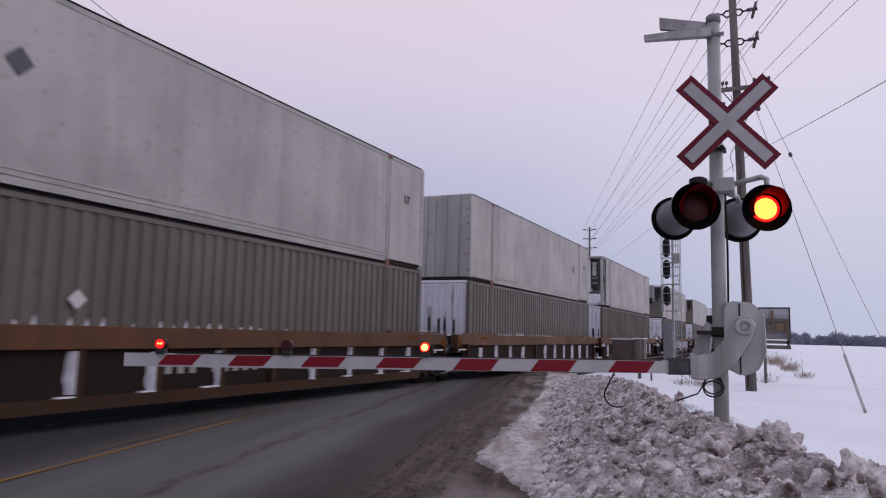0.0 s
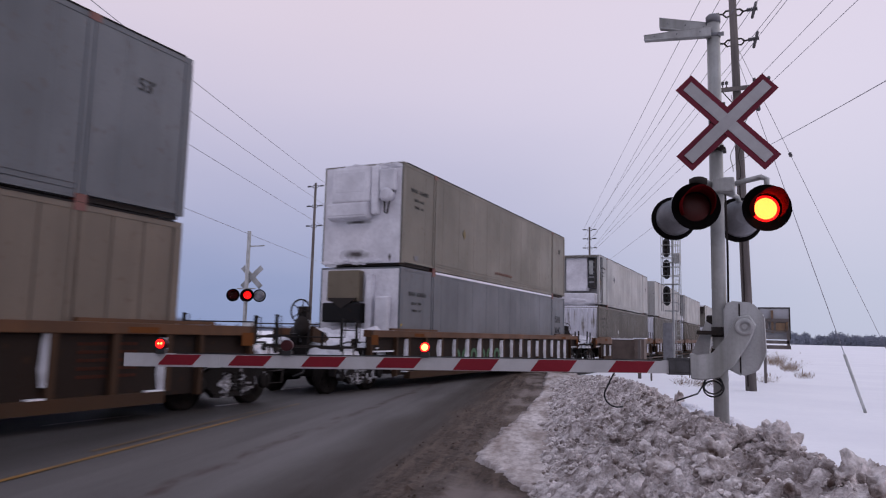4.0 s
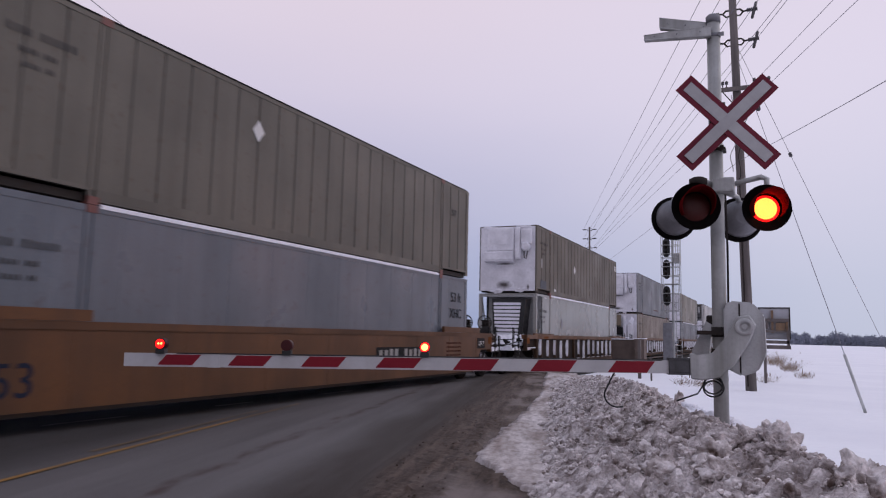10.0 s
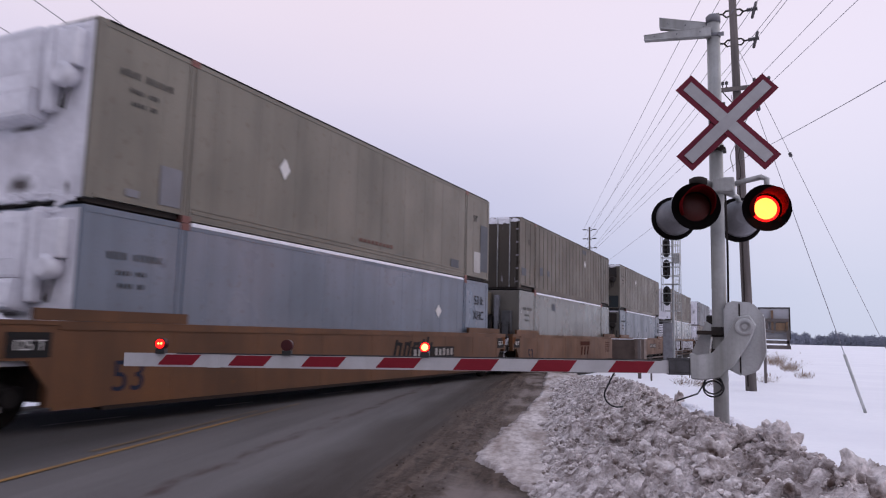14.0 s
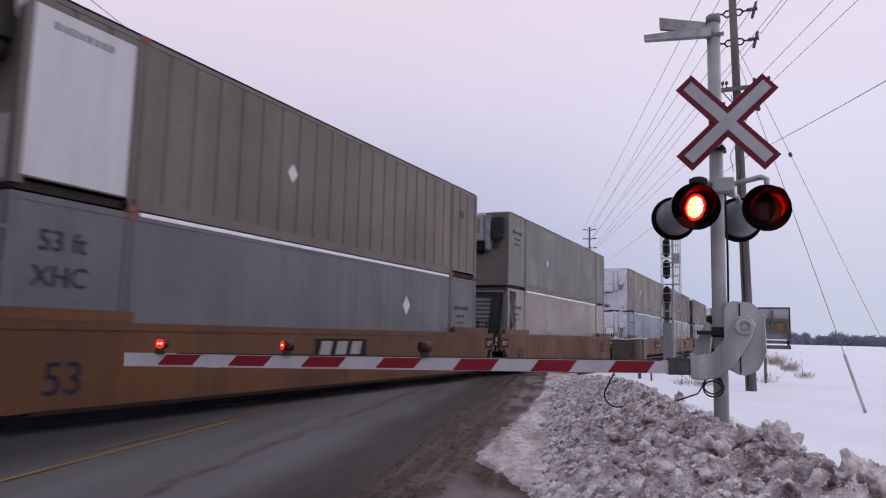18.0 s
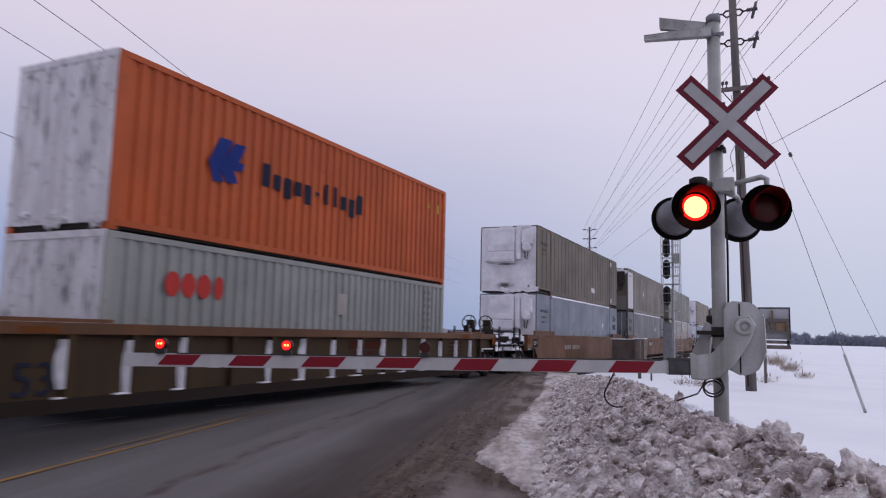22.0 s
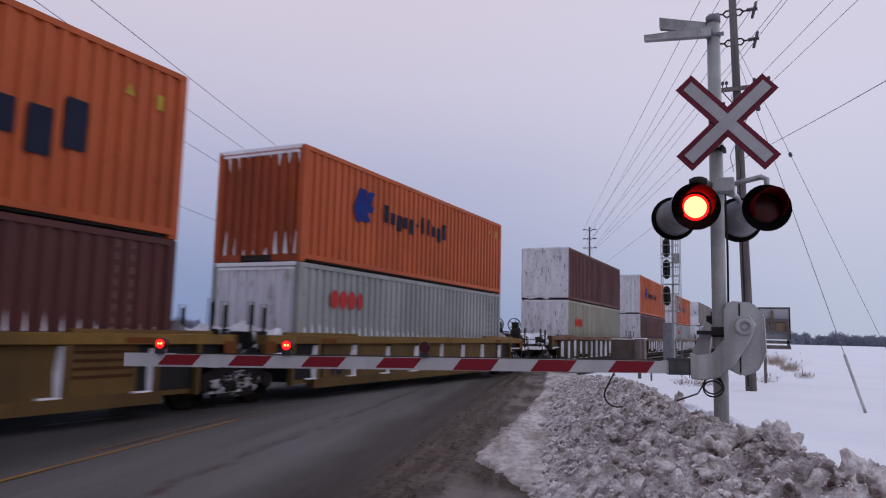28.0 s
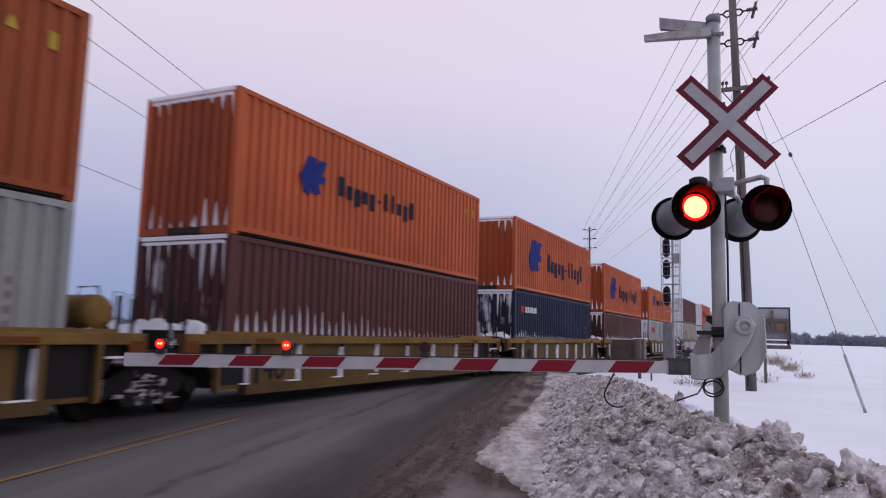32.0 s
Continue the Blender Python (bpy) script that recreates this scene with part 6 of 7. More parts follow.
def lamp_head(root, centre, face, lit_first, size=0.255, hood=0.34, live=True):
    """A round flasher: background disc, hood, red lens, and behind the lens a reflector that turns."""
    turn = face.to_track_quat("-Y", "Z").to_matrix().to_4x4()
    m = Matrix.Translation(centre) @ turn            # local -y looks along face
    k = size / 0.255
    bm = bmesh.new()
    lathe(bm, [(0.0, 0.06 * k), (0.02, 0.13 * k), (0.10, 0.152 * k), (0.135, 0.155 * k), (0.14, 0.25 * k), (0.165, size), (0.175, size), (0.15, 0.25 * k), (0.145, 0.160 * k), (0.02, 0.150 * k)], (0, 0.13 * k, 0), (0, -1, 0), 36)
    head = part("lamp_head", bm, LAMP_BLACK, root, "round black flasher head")
    head.matrix_basis = m
    bm = bmesh.new()
    n = 22
    r, rr = 0.165 * k, 0.172 * k
    for i in range(n):
        a0, a1 = math.radians(-35 + 250 * i / n), math.radians(-35 + 250 * (i + 1) / n)
        def edge(a):
            return -0.03 - hood * k * (0.30 + 0.70 * max(0.0, math.sin(a) * 0.6 + 0.4))
        q = []
        for rad in (r, rr):
            for a in (a0, a1):
                q += [bm.verts.new((rad * math.cos(a), 0.0, rad * math.sin(a))), bm.verts.new((rad * math.cos(a), edge(a), rad * math.sin(a)))]
        for f in ((0, 2, 3, 1), (4, 5, 7, 6), (1, 3, 7, 5)):
            bm.faces.new([q[x] for x in f])
    bmesh.ops.remove_doubles(bm, verts=bm.verts, dist=0.0005)
    part("hood", bm, HOOD_INNER if live else BLACK, head)
    if not live:
        bm = bmesh.new()
        lathe(bm, [(0.0, 0.21 * k), (0.03, 0.20 * k), (0.09, 0.165 * k), (0.16, 0.08 * k)], (0, 0.012, 0), (0, 1, 0), 28)
        part("back_shell", bm, HOOD_BACK, head, "grey rear shell")
    if live:
        bm = bmesh.new()
        lathe(bm, [(0.0, 0.152 * k), (0.012, 0.142 * k), (0.024, 0.10 * k), (0.03, 0.03 * k)], (0, -0.035, 0), (0, -1, 0), 28)
        part("lens", bm, LENS_GLASS, head, "red glass lens")
        bm = bmesh.new()
        lathe(bm, [(0.0, 0.118 * k), (0.004, 0.08 * k), (0.006, 0.004)], (0, -0.006, 0), (0, -1, 0), 26)
        for f in bm.faces:
            f.material_index = 0
        nf = len(bm.faces)
        lathe(bm, [(0.0, 0.144 * k), (0.002, 0.142 * k)], (0, -0.003, 0), (0, -1, 0), 26)
        bm.faces.ensure_lookup_table()
        for f in bm.faces[nf:]:
            f.material_index = 1
        nf = len(bm.faces)
        lathe(bm, [(0.0, 0.1575 * k), (0.003, 0.156 * k)], (0, -0.0025, 0), (0, 1, 0), 26)
        bm.faces.ensure_lookup_table()
        for f in bm.faces[nf:]:
            f.material_index = 2
        lamp = part("reflector", bm, ((LENS_ON if lit_first else LENS_WHITE) if size < 0.26 else LENS_RED, LENS_RED, RED_GLASS), head, "reflector that lights the red lens")
        FLASHERS.append((lamp, Matrix.Identity(4), lit_first))
    else:
        bm = bmesh.new()
        lathe(bm, [(0.0, 0.125 * k), (0.02, 0.1 * k)], (0, -0.02, 0), (0, -1, 0), 20)
        part("lens", bm, RED_GLASS, head)
    return head


def cross_boards(root, centre, face, length=1.2, wide=0.22):
    turn = face.to_track_quat("-Y", "Z").to_matrix().to_4x4()
    for k, a in enumerate((45, -45)):
        bm = B((-length / 2, length / 2, -0.004, 0.004, -wide / 2, wide / 2))
        board = part("crossbuck_board", bm, CROSS_RED, root, "white crossbuck board with a red border")
        board.matrix_basis = Matrix.Translation(centre) @ turn @ pose(0, 0.014 * k, 0, 0, a, 0)
        t = 0.053
        part("white_field", B((-length / 2 + t, length / 2 - t, -0.010 - 0.018 * k, -0.004 - 0.010 * k, -wide / 2 + t, wide / 2 - t)), CROSS_SHEET, board)
        part("back", B((-length / 2, length / 2, 0.004, 0.008, -wide / 2, wide / 2)), GALV, board)


def arm_lamp(root, m, steady, first):
    """A small red lamp on the gate arm."""
    bm = B((-0.045, 0.045, -0.05, 0.05, 0.0, 0.05, 0.008))
    foot = part("lamp_base", bm, BLACK, root)
    foot.matrix_basis = m
    bm = bmesh.new()
    for s in (-1,):
        lathe(bm, [(0.0, 0.045), (0.03, 0.05), (0.05, 0.035)], (0, 0.0, 0.10), (0, s, 0.10), 16)
    part("back_shell", bm, BLACK if not steady else RED_GLASS, foot)
    bm = bmesh.new()
    dots = steady or not first
    if dots:
        for x in (-0.014, 0.016):
            lathe(bm, [(0.0, 0.010), (0.002, 0.004)], (x, -0.058, 0.002), (x, -1, 0.002), 10)
    else:
        lathe(bm, [(0.0, 0.033), (0.003, 0.006)], (0, -0.058, 0), (0, -1, 0), 16)
    nf = len(bm.faces)
    lathe(bm, [(0.0, 0.046), (0.002, 0.045)], (0, -0.054, 0), (0, -1, 0), 16)
    bm.faces.ensure_lookup_table()
    for f in bm.faces[nf:]:
        f.material_index = 1
    nf = len(bm.faces)
    lathe(bm, [(0.0, 0.055), (0.11, 0.055)], (0, -0.0535, 0), (0, 1, 0), 16)
    bm.faces.ensure_lookup_table()
    for f in bm.faces[nf:]:
        f.material_index = 2
    lamp = part("lens", bm, (LAMP_SPOT if dots else LENS_ON, LAMP_DIM if dots else LENS_RED, RED_GLASS), foot, "red gate lamp")
    lamp.matrix_basis = pose(0, 0, 0.10)
    if not steady:
        FLASHERS.append((lamp, pose(0, 0, 0.10), first))


def build_crossing_signal():
    X, Y = 9.97, 7.8
    root = thing("crossing_signal", pose(X, Y, 0), "galvanised crossing signal mast with crossbuck, flashers and lowered gate", "crossing signal", "crossing signals")
    bm = bmesh.new()
    lathe(bm, [(-0.2, 0.074), (2.0, 0.071), (4.84, 0.066)], (0.012, 0, 0), (0.012, 0, 1), 20)
    part("mast", bm, GALV, root)
    bm = bmesh.new()
    lathe(bm, [(4.83, 0.075), (4.90, 0.075), (4.915, 0.06), (4.92, 0.02)], (0.012, 0, 0), (0.012, 0, 1), 18)
    part("mast_cap", bm, HOOD_BACK, root)
    # two tapered channel brackets at the top: a web and two flanges each
    for y, tip, foot in ((-0.085, (-0.69, 4.715, 4.755), (0.0, 4.655, 4.745)), (0.085, (-0.55, 4.900, 5.005), (0.0, 4.75, 4.85))):
        bm = bmesh.new()
        slab(bm, [(foot[0], foot[1]), (foot[0], foot[2]), (tip[0], tip[2]), (tip[0], tip[1])], 1, y - 0.038, y - 0.03)
        bracket = part("bracket", bm, GALV, root)
        for k, flat in ((1, -0.008), (2, 0.008)):
            bm = bmesh.new()
            lo, hi = sorted((0.0, flat))
            slab(bm, [(foot[0], foot[k] + lo), (foot[0], foot[k] + hi), (tip[0], tip[k] + hi), (tip[0], tip[k] + lo)], 1, y - 0.04, y + 0.04)
            part("flange", bm, GALV, bracket)
        for u in (0.16, 0.5, 0.84):
            bm = bmesh.new()
            x, z = foot[0] + (tip[0] - foot[0]) * u, 0.5 * (foot[1] + foot[2]) * (1 - u) + 0.5 * (tip[1] + tip[2]) * u
            lathe(bm, [(0, 0.008), (0.012, 0.008)], (x, y - 0.038, z), (x, -9, z), 6)
            part("bolt", bm, HOOD_BACK, bracket)
    bm = bmesh.new()
    lathe(bm, [(4.665, 0.074), (4.70, 0.074)], (0.012, 0, 0), (0.012, 0, 1), 16)
    box(bm, 0.06, 0.12, -0.06, -0.03, 4.665, 4.70)
    part("clamp", bm, HOOD_BACK, root)
    cross_boards(root, Vector((10.115 - X, 7.58 - Y, 3.67)), FACE)
    part("sign_mount", B((-0.03, 0.12, -0.21, 0.02, 3.62, 3.72), (-0.07, 0.11, -0.085, 0.085, 3.42, 3.45), (0.08, 0.12, -0.16, -0.10, 3.86, 3.90), (0.06, 0.10, -0.16, -0.10, 3.40, 3.45)), STEEL, root)
    # cross arm of the flashers
    bm = B((-0.02, 0.19, -0.14, 0.11, 2.97, 3.12, 0.02))
    part("junction_box", bm, GALV, root)
    bm = bmesh.new()
    pipe(bm, [(0.1, 0, 3.05), (0.30, -0.12, 3.07), (0.44, -0.2, 3.08), (0.49, -0.23, 3.05), (0.49, -0.23, 2.92)], 0.028, 8)
    pipe(bm, [(0.0, 0, 3.05), (-0.1, -0.15, 3.09), (-0.15, -0.22, 3.08), (-0.15, -0.22, 2.98)], 0.028, 8)
    pipe(bm, [(0.0, 0.05, 3.02), (-0.25, 0.15, 3.02), (-0.45, 0.22, 2.98), (-0.45, 0.22, 2.88)], 0.028, 8)
    pipe(bm, [(0.1, 0.05, 2.99), (0.2, 0.15, 2.96), (0.22, 0.22, 2.9), (0.22, 0.22, 2.82)], 0.028, 8)
    part("lamp_arm", bm, GALV, root)
    lathe_bm = bmesh.new()
    lathe(lathe_bm, [(0, 0.05), (0.03, 0.09), (0.08, 0.09), (0.1, 0.05)], (-0.15, -0.2, 3.02), (-0.15, -0.2, 4), 14)
    part("swivel", lathe_bm, STEEL, root)
    lamp_head(root, (9.802 - X, 7.45 - Y, 2.785), FACE, False, 0.237)
    lamp_head(root, (10.442 - X, 7.45 - Y, 2.735), FACE, True, 0.226)
    for x, z in ((9.525, 2.785), (10.185, 2.74)):
        lamp_head(root, (x - X, 8.05 - Y, z), -FACE, False, 0.24, live=False)
    # gate machine
    bm = bmesh.new()
    outline = [(0.06, 1.20), (0.06, 1.80), (0.12, 1.86), (0.33, 1.84), (0.43, 1.72), (0.44, 1.34), (0.36, 1.17), (0.22, 1.12)]
    slab(bm, outline, 1, -0.16, 0.2)
    bmesh.ops.bevel(bm, geom=list(bm.edges), offset=0.02, segments=2, affect="EDGES")
    machine = part("gate_machine", bm, CASE_GREY, root, "grey gate machine housing")
    bm = bmesh.new()
    slab(bm, [(0.18, 1.70), (0.30, 1.72), (0.36, 1.62), (0.30, 1.46), (0.16, 1.24), (0.02, 1.10), (-0.14, 1.07), (-0.25, 1.08), (-0.26, 1.33), (-0.22, 1.335), (-0.20, 1.30), (-0.04, 1.33), (0.10, 1.50)], 1, -0.25, -0.17)
    bmesh.ops.bevel(bm, geom=list(bm.edges), offset=0.012, segments=1, affect="EDGES")
    part("arm_bracket", bm, GALV, machine, "curved cast arm bracket")
    bm = bmesh.new()
    lathe(bm, [(0, 0.085), (0.02, 0.085), (0.03, 0.065), (0.03, 0.05), (0.012, 0.045), (0.012, 0.02), (0.035, 0.02)], (0.255, -0.25, 1.60), (0.255, -1, 1.60), 22)
    part("pivot", bm, CASE_GREY, machine)
    part("seam", B((0.20, 0.215, -0.168, -0.16, 1.15, 1.83)), STEEL, machine)
    bm = bmesh.new()
    lathe(bm, [(0, 0.082), (0.10, 0.082)], (0.012, 0, 1.50), (0.012, 0, 3), 14)
    lathe(bm, [(0, 0.082), (0.08, 0.082)], (0.012, 0, 1.30), (0.012, 0, 3), 14)
    box(bm, -0.2, 0.1, -0.12, -0.05, 1.52, 1.56)
    box(bm, -0.12, 0.0, 0.02, 0.14, 1.55, 1.72, 0.02)
    part("mast_clamp", bm, STEEL, machine)
    bm = bmesh.new()
    slab(bm, [(-0.28, 1.30), (-0.10, 1.30), (-0.06, 1.62), (-0.12, 1.66)], 1, 0.0, 0.18)
    part("counterweight", bm, CASE_GREY, machine)
    # the arm
    a, b = Vector((9.54 - X, 7.526 - Y, 1.19)), Vector((4.59 - X, 5.185 - Y, 1.137))
    way = b - a
    along = math.degrees(math.atan2(way.y, way.x))
    lean = math.degrees(math.atan2(way.z, math.hypot(way.x, way.y)))
    arm = part("gate_arm", B((-0.02, 3.2, -0.012, 0.012, -0.064, 0.064), (3.15, way.length, -0.010, 0.010, -0.066, 0.066)), WHITE_SHEET, root, "white gate arm with red slanted stripes")
    arm.matrix_basis = Matrix.Translation(a) @ pose(0, 0, 0, 0, -lean, along)
    # red stripes, from the root outwards; the side to the road is +y in the arm's space
    for s0, s1 in ((0.25, 0.64), (1.03, 1.414), (1.81, 2.19), (2.58, 2.96), (3.338, 3.706), (4.08, 4.436), (4.79, 5.137)):
        bm = bmesh.new()
        low = -0.060 if s0 < 2 else -0.048
        slab(bm, [(s0, low), (s1, low), (s1 - 0.085, 0.054), (s0 - 0.085, 0.054)], 1, 0.0125, 0.0155)
        part("stripe", bm, RED_SHEET, arm)
    part("arm_joint", B((-0.27, 0.02, -0.03, 0.03, -0.058, 0.075, 0.006), (-0.27, 0.03, -0.05, 0.05, 0.076, 0.092), (-0.27, 0.03, -0.05, 0.05, -0.075, -0.06), (-0.02, 0.03, -0.045, 0.045, -0.059, 0.075)), DULL_STEEL, arm, "dark steel clamp at the root of the arm")
    part("splice", B((4.52, 4.64, -0.016, 0.016, -0.069, 0.069)), WHITE_SHEET, arm)
    bm = bmesh.new()
    pipe(bm, [(0.1, 0.014, 0.066), (2.0, 0.014, 0.068), (4.95, 0.014, 0.068)], 0.006, 5)
    part("lamp_cable", bm, BLACK, arm)
    for d, steady, first in ((2.47, False, True), (3.85, False, False), (5.11, True, True)):
        arm_lamp(arm, pose(d, 0, 0.061, 0, 0, 180), steady, first)
    # cable loops
    bm = bmesh.new()
    pts = [(-0.05 + (0.085 + 0.012 * math.sin(t * 0.06)) * math.cos(t * 0.25), -0.1 - 0.0006 * t, 0.97 + 0.085 * math.sin(t * 0.25) + 0.0012 * t) for t in range(64)]
    pipe(bm, pts + [(-0.2, -0.12, 0.93), (-0.4, -0.15, 0.85)], 0.009, 6)
    part("cable_loop", bm, BLACK, root)
    bm = bmesh.new()
    ends = [Vector(p) for p in ((-0.88, -0.45, 1.16), (-0.95, -0.45, 1.13), (-1.02, -0.45, 1.0), (-1.06, -0.45, 0.9), (-1.03, -0.45, 0.82), (-0.95, -0.45, 0.78), (-0.86, -0.45, 0.79), (-0.78, -0.45, 0.80))]
    curve = []
    for p0, p1, p2, p3 in zip(ends, ends[1:], ends[2:], ends[3:]):
        for q in range(6):
            u = q / 6
            curve.append(0.5 * (2 * p1 + (p2 - p0) * u + (2 * p0 - 5 * p1 + 4 * p2 - p3) * u * u + (3 * p1 - p0 - 3 * p2 + p3) * u ** 3))
    pipe(bm, curve, 0.009, 6)
    part("loose_cable", bm, BLACK, root)
    # thin conduit down the mast
    bm = bmesh.new()
    pipe(bm, [(0.09, 0.05, 3.0), (0.1, 0.05, 2.4), (0.095, 0.04, 1.7)], 0.012, 6)
    part("conduit", bm, STEEL, root)


build_crossing_signal()


def build_far_signal():
    X, Y = -9.75, 23.6
    root = thing("crossing_signal", pose(X, Y, 0), "far crossing signal mast with flashers, seen across the track", "crossing signal", "crossing signals")
    bm = bmesh.new()
    lathe(bm, [(-0.2, 0.085), (5.6, 0.08)], (0, 0, 0), (0, 0, 1), 14)
    part("mast", bm, GALV, root)
    bm = bmesh.new()
    tube(bm, (0, 0, 4.95), (0.75, 0.1, 4.97), 0.03, seg=6)
    part("bracket", bm, GALV, root)
    cross_boards(root, Vector((0.1, 0.2, 3.66)), -FACE, 1.2, 0.22)
    bm = bmesh.new()
    tube(bm, (-0.5, 0, 3.16), (0.5, 0, 3.16), 0.03, seg=6)
    part("lamp_arm", bm, GALV, root)
    f = Vector((0.62, -0.78, 0)).normalized()
    lamp_head(root, (-0.52, -0.2, 2.88), f, False, 0.27)
    lamp_head(root, (0.16, -0.1, 2.88), f, True, 0.27)
    lamp_head(root, (-0.2, 0.25, 2.88), -f, False, 0.27, live=False)
    lamp_head(root, (0.5, 0.25, 2.88), -f, False, 0.27, live=False)
    bm = B((0.1, 0.5, -0.2, 0.2, 1.1, 1.8, 0.05))
    part("gate_machine", bm, CASE_GREY, root)


build_far_signal()


# ---- railway signal, cases, poles ----
def build_rail_signal():
    X, Y = 4.45, 46.0
    root = thing("railway_signal", pose(X, Y, -0.12), "tall railway signal mast with three black heads and ladder", "railway signal")
    bm = bmesh.new()
    tube(bm, (0.1, 0, 0), (0.1, 0, 8.6), 0.09, 0.07, 12)
    part("mast", bm, GALV, root)
    for k, z in enumerate((7.25, 5.9, 4.25)):
        bm = bmesh.new()
        n = 20
        slab(bm, [(-0.25 + 0.22 * math.cos(2 * math.pi * i / n), z + 0.33 * math.sin(2 * math.pi * i / n) + (0.28 if math.sin(2 * math.pi * i / n) > 0 else -0.28)) for i in range(n)], 1, -0.18, -0.15)
        head = part("signal_head", bm, BLACK, root, "black signal head with hooded lenses")
        for dz in (0.3, 0.0, -0.3):
            bm = bmesh.new()
            lathe(bm, [(0, 0.1), (0.26, 0.1), (0.26, 0.085), (0.02, 0.085)], (-0.25, -0.18, z + dz), (-0.25, -2, z + dz), 12)
            part("hood", bm, STEEL, head)
        part("back_box", B((-0.4, -0.1, -0.15, 0.1, z - 0.35, z + 0.35, 0.02)), STEEL, head)
        part("platform", B((-0.35, 0.45, -0.35, 0.4, z - 0.95, z - 0.9)), GALV, root)
        for x, y in ((-0.55, -0.35), (-0.55, 0.4), (0.45, -0.35), (0.45, 0.4)):
            bm = bmesh.new()
            tube(bm, (x, y, z - 0.95), (x, y, z + 0.75), 0.022, seg=5)
            part("cage_post", bm, GALV, root)
        for dz in (-0.4, 0.15, 0.72):
            bm = bmesh.new()
            pipe(bm, [(-0.55, -0.35, z + dz), (0.45, -0.35, z + dz), (0.45, 0.4, z + dz), (-0.55, 0.4, z + dz), (-0.55, -0.34, z + dz)], 0.022, 5)
            part("cage_rail", bm, GALV, root)
    bm = bmesh.new()
    for x in (0.25, 0.55):
        tube(bm, (x, 0.2, 0), (x, 0.2, 8.3), 0.02, seg=5)
    for k in range(26):
        tube(bm, (0.25, 0.2, 0.3 + 0.31 * k), (0.55, 0.2, 0.3 + 0.31 * k), 0.014, seg=5)
    part("ladder", bm, GALV, root)
    part("relay_box", B((0.2, 0.55, -0.25, 0.1, 6.3, 6.9, 0.03)), GALV, root)
    part("base_case", B((-0.5, 0.05, -0.3, 0.3, 0.2, 2.6, 0.03)), HOOD_BACK, root)


build_rail_signal()


def build_case(x0, x1, y, z0, z1, mat, words):
    root = thing("relay_case", pose((x0 + x1) / 2, y, -0.1), words, "relay case", "relay cases")
    w = x1 - x0
    body = part("body", B((-w / 2, w / 2, -0.35, 0.35, z0 + 0.1, z1 + 0.1, 0.03)), mat, root)
    part("door", B((-w / 2 + 0.06, w / 2 - 0.06, -0.375, -0.35, z0 + 0.18, z1 + 0.02, 0.01)), mat, body)
    part("roof", B((-w / 2 - 0.04, w / 2 + 0.04, -0.4, 0.4, z1 + 0.1, z1 + 0.15)), CRUST, root)
    for x in (-w / 2 + 0.1, w / 2 - 0.1):
        bm = bmesh.new()
        tube(bm, (x, 0, -0.1), (x, 0, z0 + 0.12), 0.05, seg=8)
        part("leg", bm, STEEL, root)


build_case(1.95 + 0.6, 3.15 + 0.6, 38.0, 0.35, 1.40, CASE_BROWN, "rusty brown trackside relay case on short legs")
for x_, y_, h_, w_ in ((5.40, 29.35, 1.56, 0.06), (6.10, 27.8, 0.95, 0.03)):
    stake = thing("stake", pose(x_, y_, -0.15), "weathered timber stake standing in the snow beside the track", "stake", "stakes")
    part("shaft", B((-w_, w_, -w_, w_, 0.0, h_, 0.01)), WOOD_POLE, stake)
build_case(3.85, 4.35, 37.0, 0.35, 1.45, CASE_BROWN, "small dark trackside relay case beside the track")


def build_sign_back():
    """A board seen from behind, with its timber frame and brackets."""
    root = thing("trackside_board", pose(10.3, 30.0, -0.1), "grey sheet-metal board seen from behind, on a timber frame", "sign board")
    sheet = part("sheet", B((-0.55, 0.56, 0.0, 0.02, 1.66, 2.86)), BOARD_GREY, root)
    for b in ((-0.55, 0.56, -0.02, 0.0, 2.82, 2.87), (-0.55, -0.50, -0.02, 0.0, 1.66, 2.86), (0.51, 0.56, -0.02, 0.0, 1.66, 2.86)):
        part("edge", B(b), STEEL, sheet)
    for b in ((-0.10, -0.02, -0.12, -0.02, 1.9, 2.75), (-0.35, 0.5, -0.14, -0.04, 2.32, 2.44), (-0.5, 0.55, -0.14, -0.04, 1.92, 2.0), (0.40, 0.48, -0.12, -0.02, 1.95, 2.4), (-0.5, -0.2, -0.2, -0.03, 2.05, 2.3), (0.05, 0.38, -0.16, -0.03, 2.0, 2.28)):
        part("timber", B(b), WOOD_POLE if b[0] < -0.15 else RUSTY, root)
    for b in ((-0.45, 0.5, -0.3, -0.05, 1.50, 1.62), (-0.3, 0.55, -0.25, -0.03, 1.30, 1.44), (0.42, 0.52, -0.3, -0.06, 1.3, 2.0)):
        part("timber", B(b), WOOD_POLE, root)
    for x in (-0.35,):
        part("post", B((x - 0.05, x + 0.05, 0.02, 0.12, -0.2, 2.7)), WOOD_POLE, root)


build_sign_back()


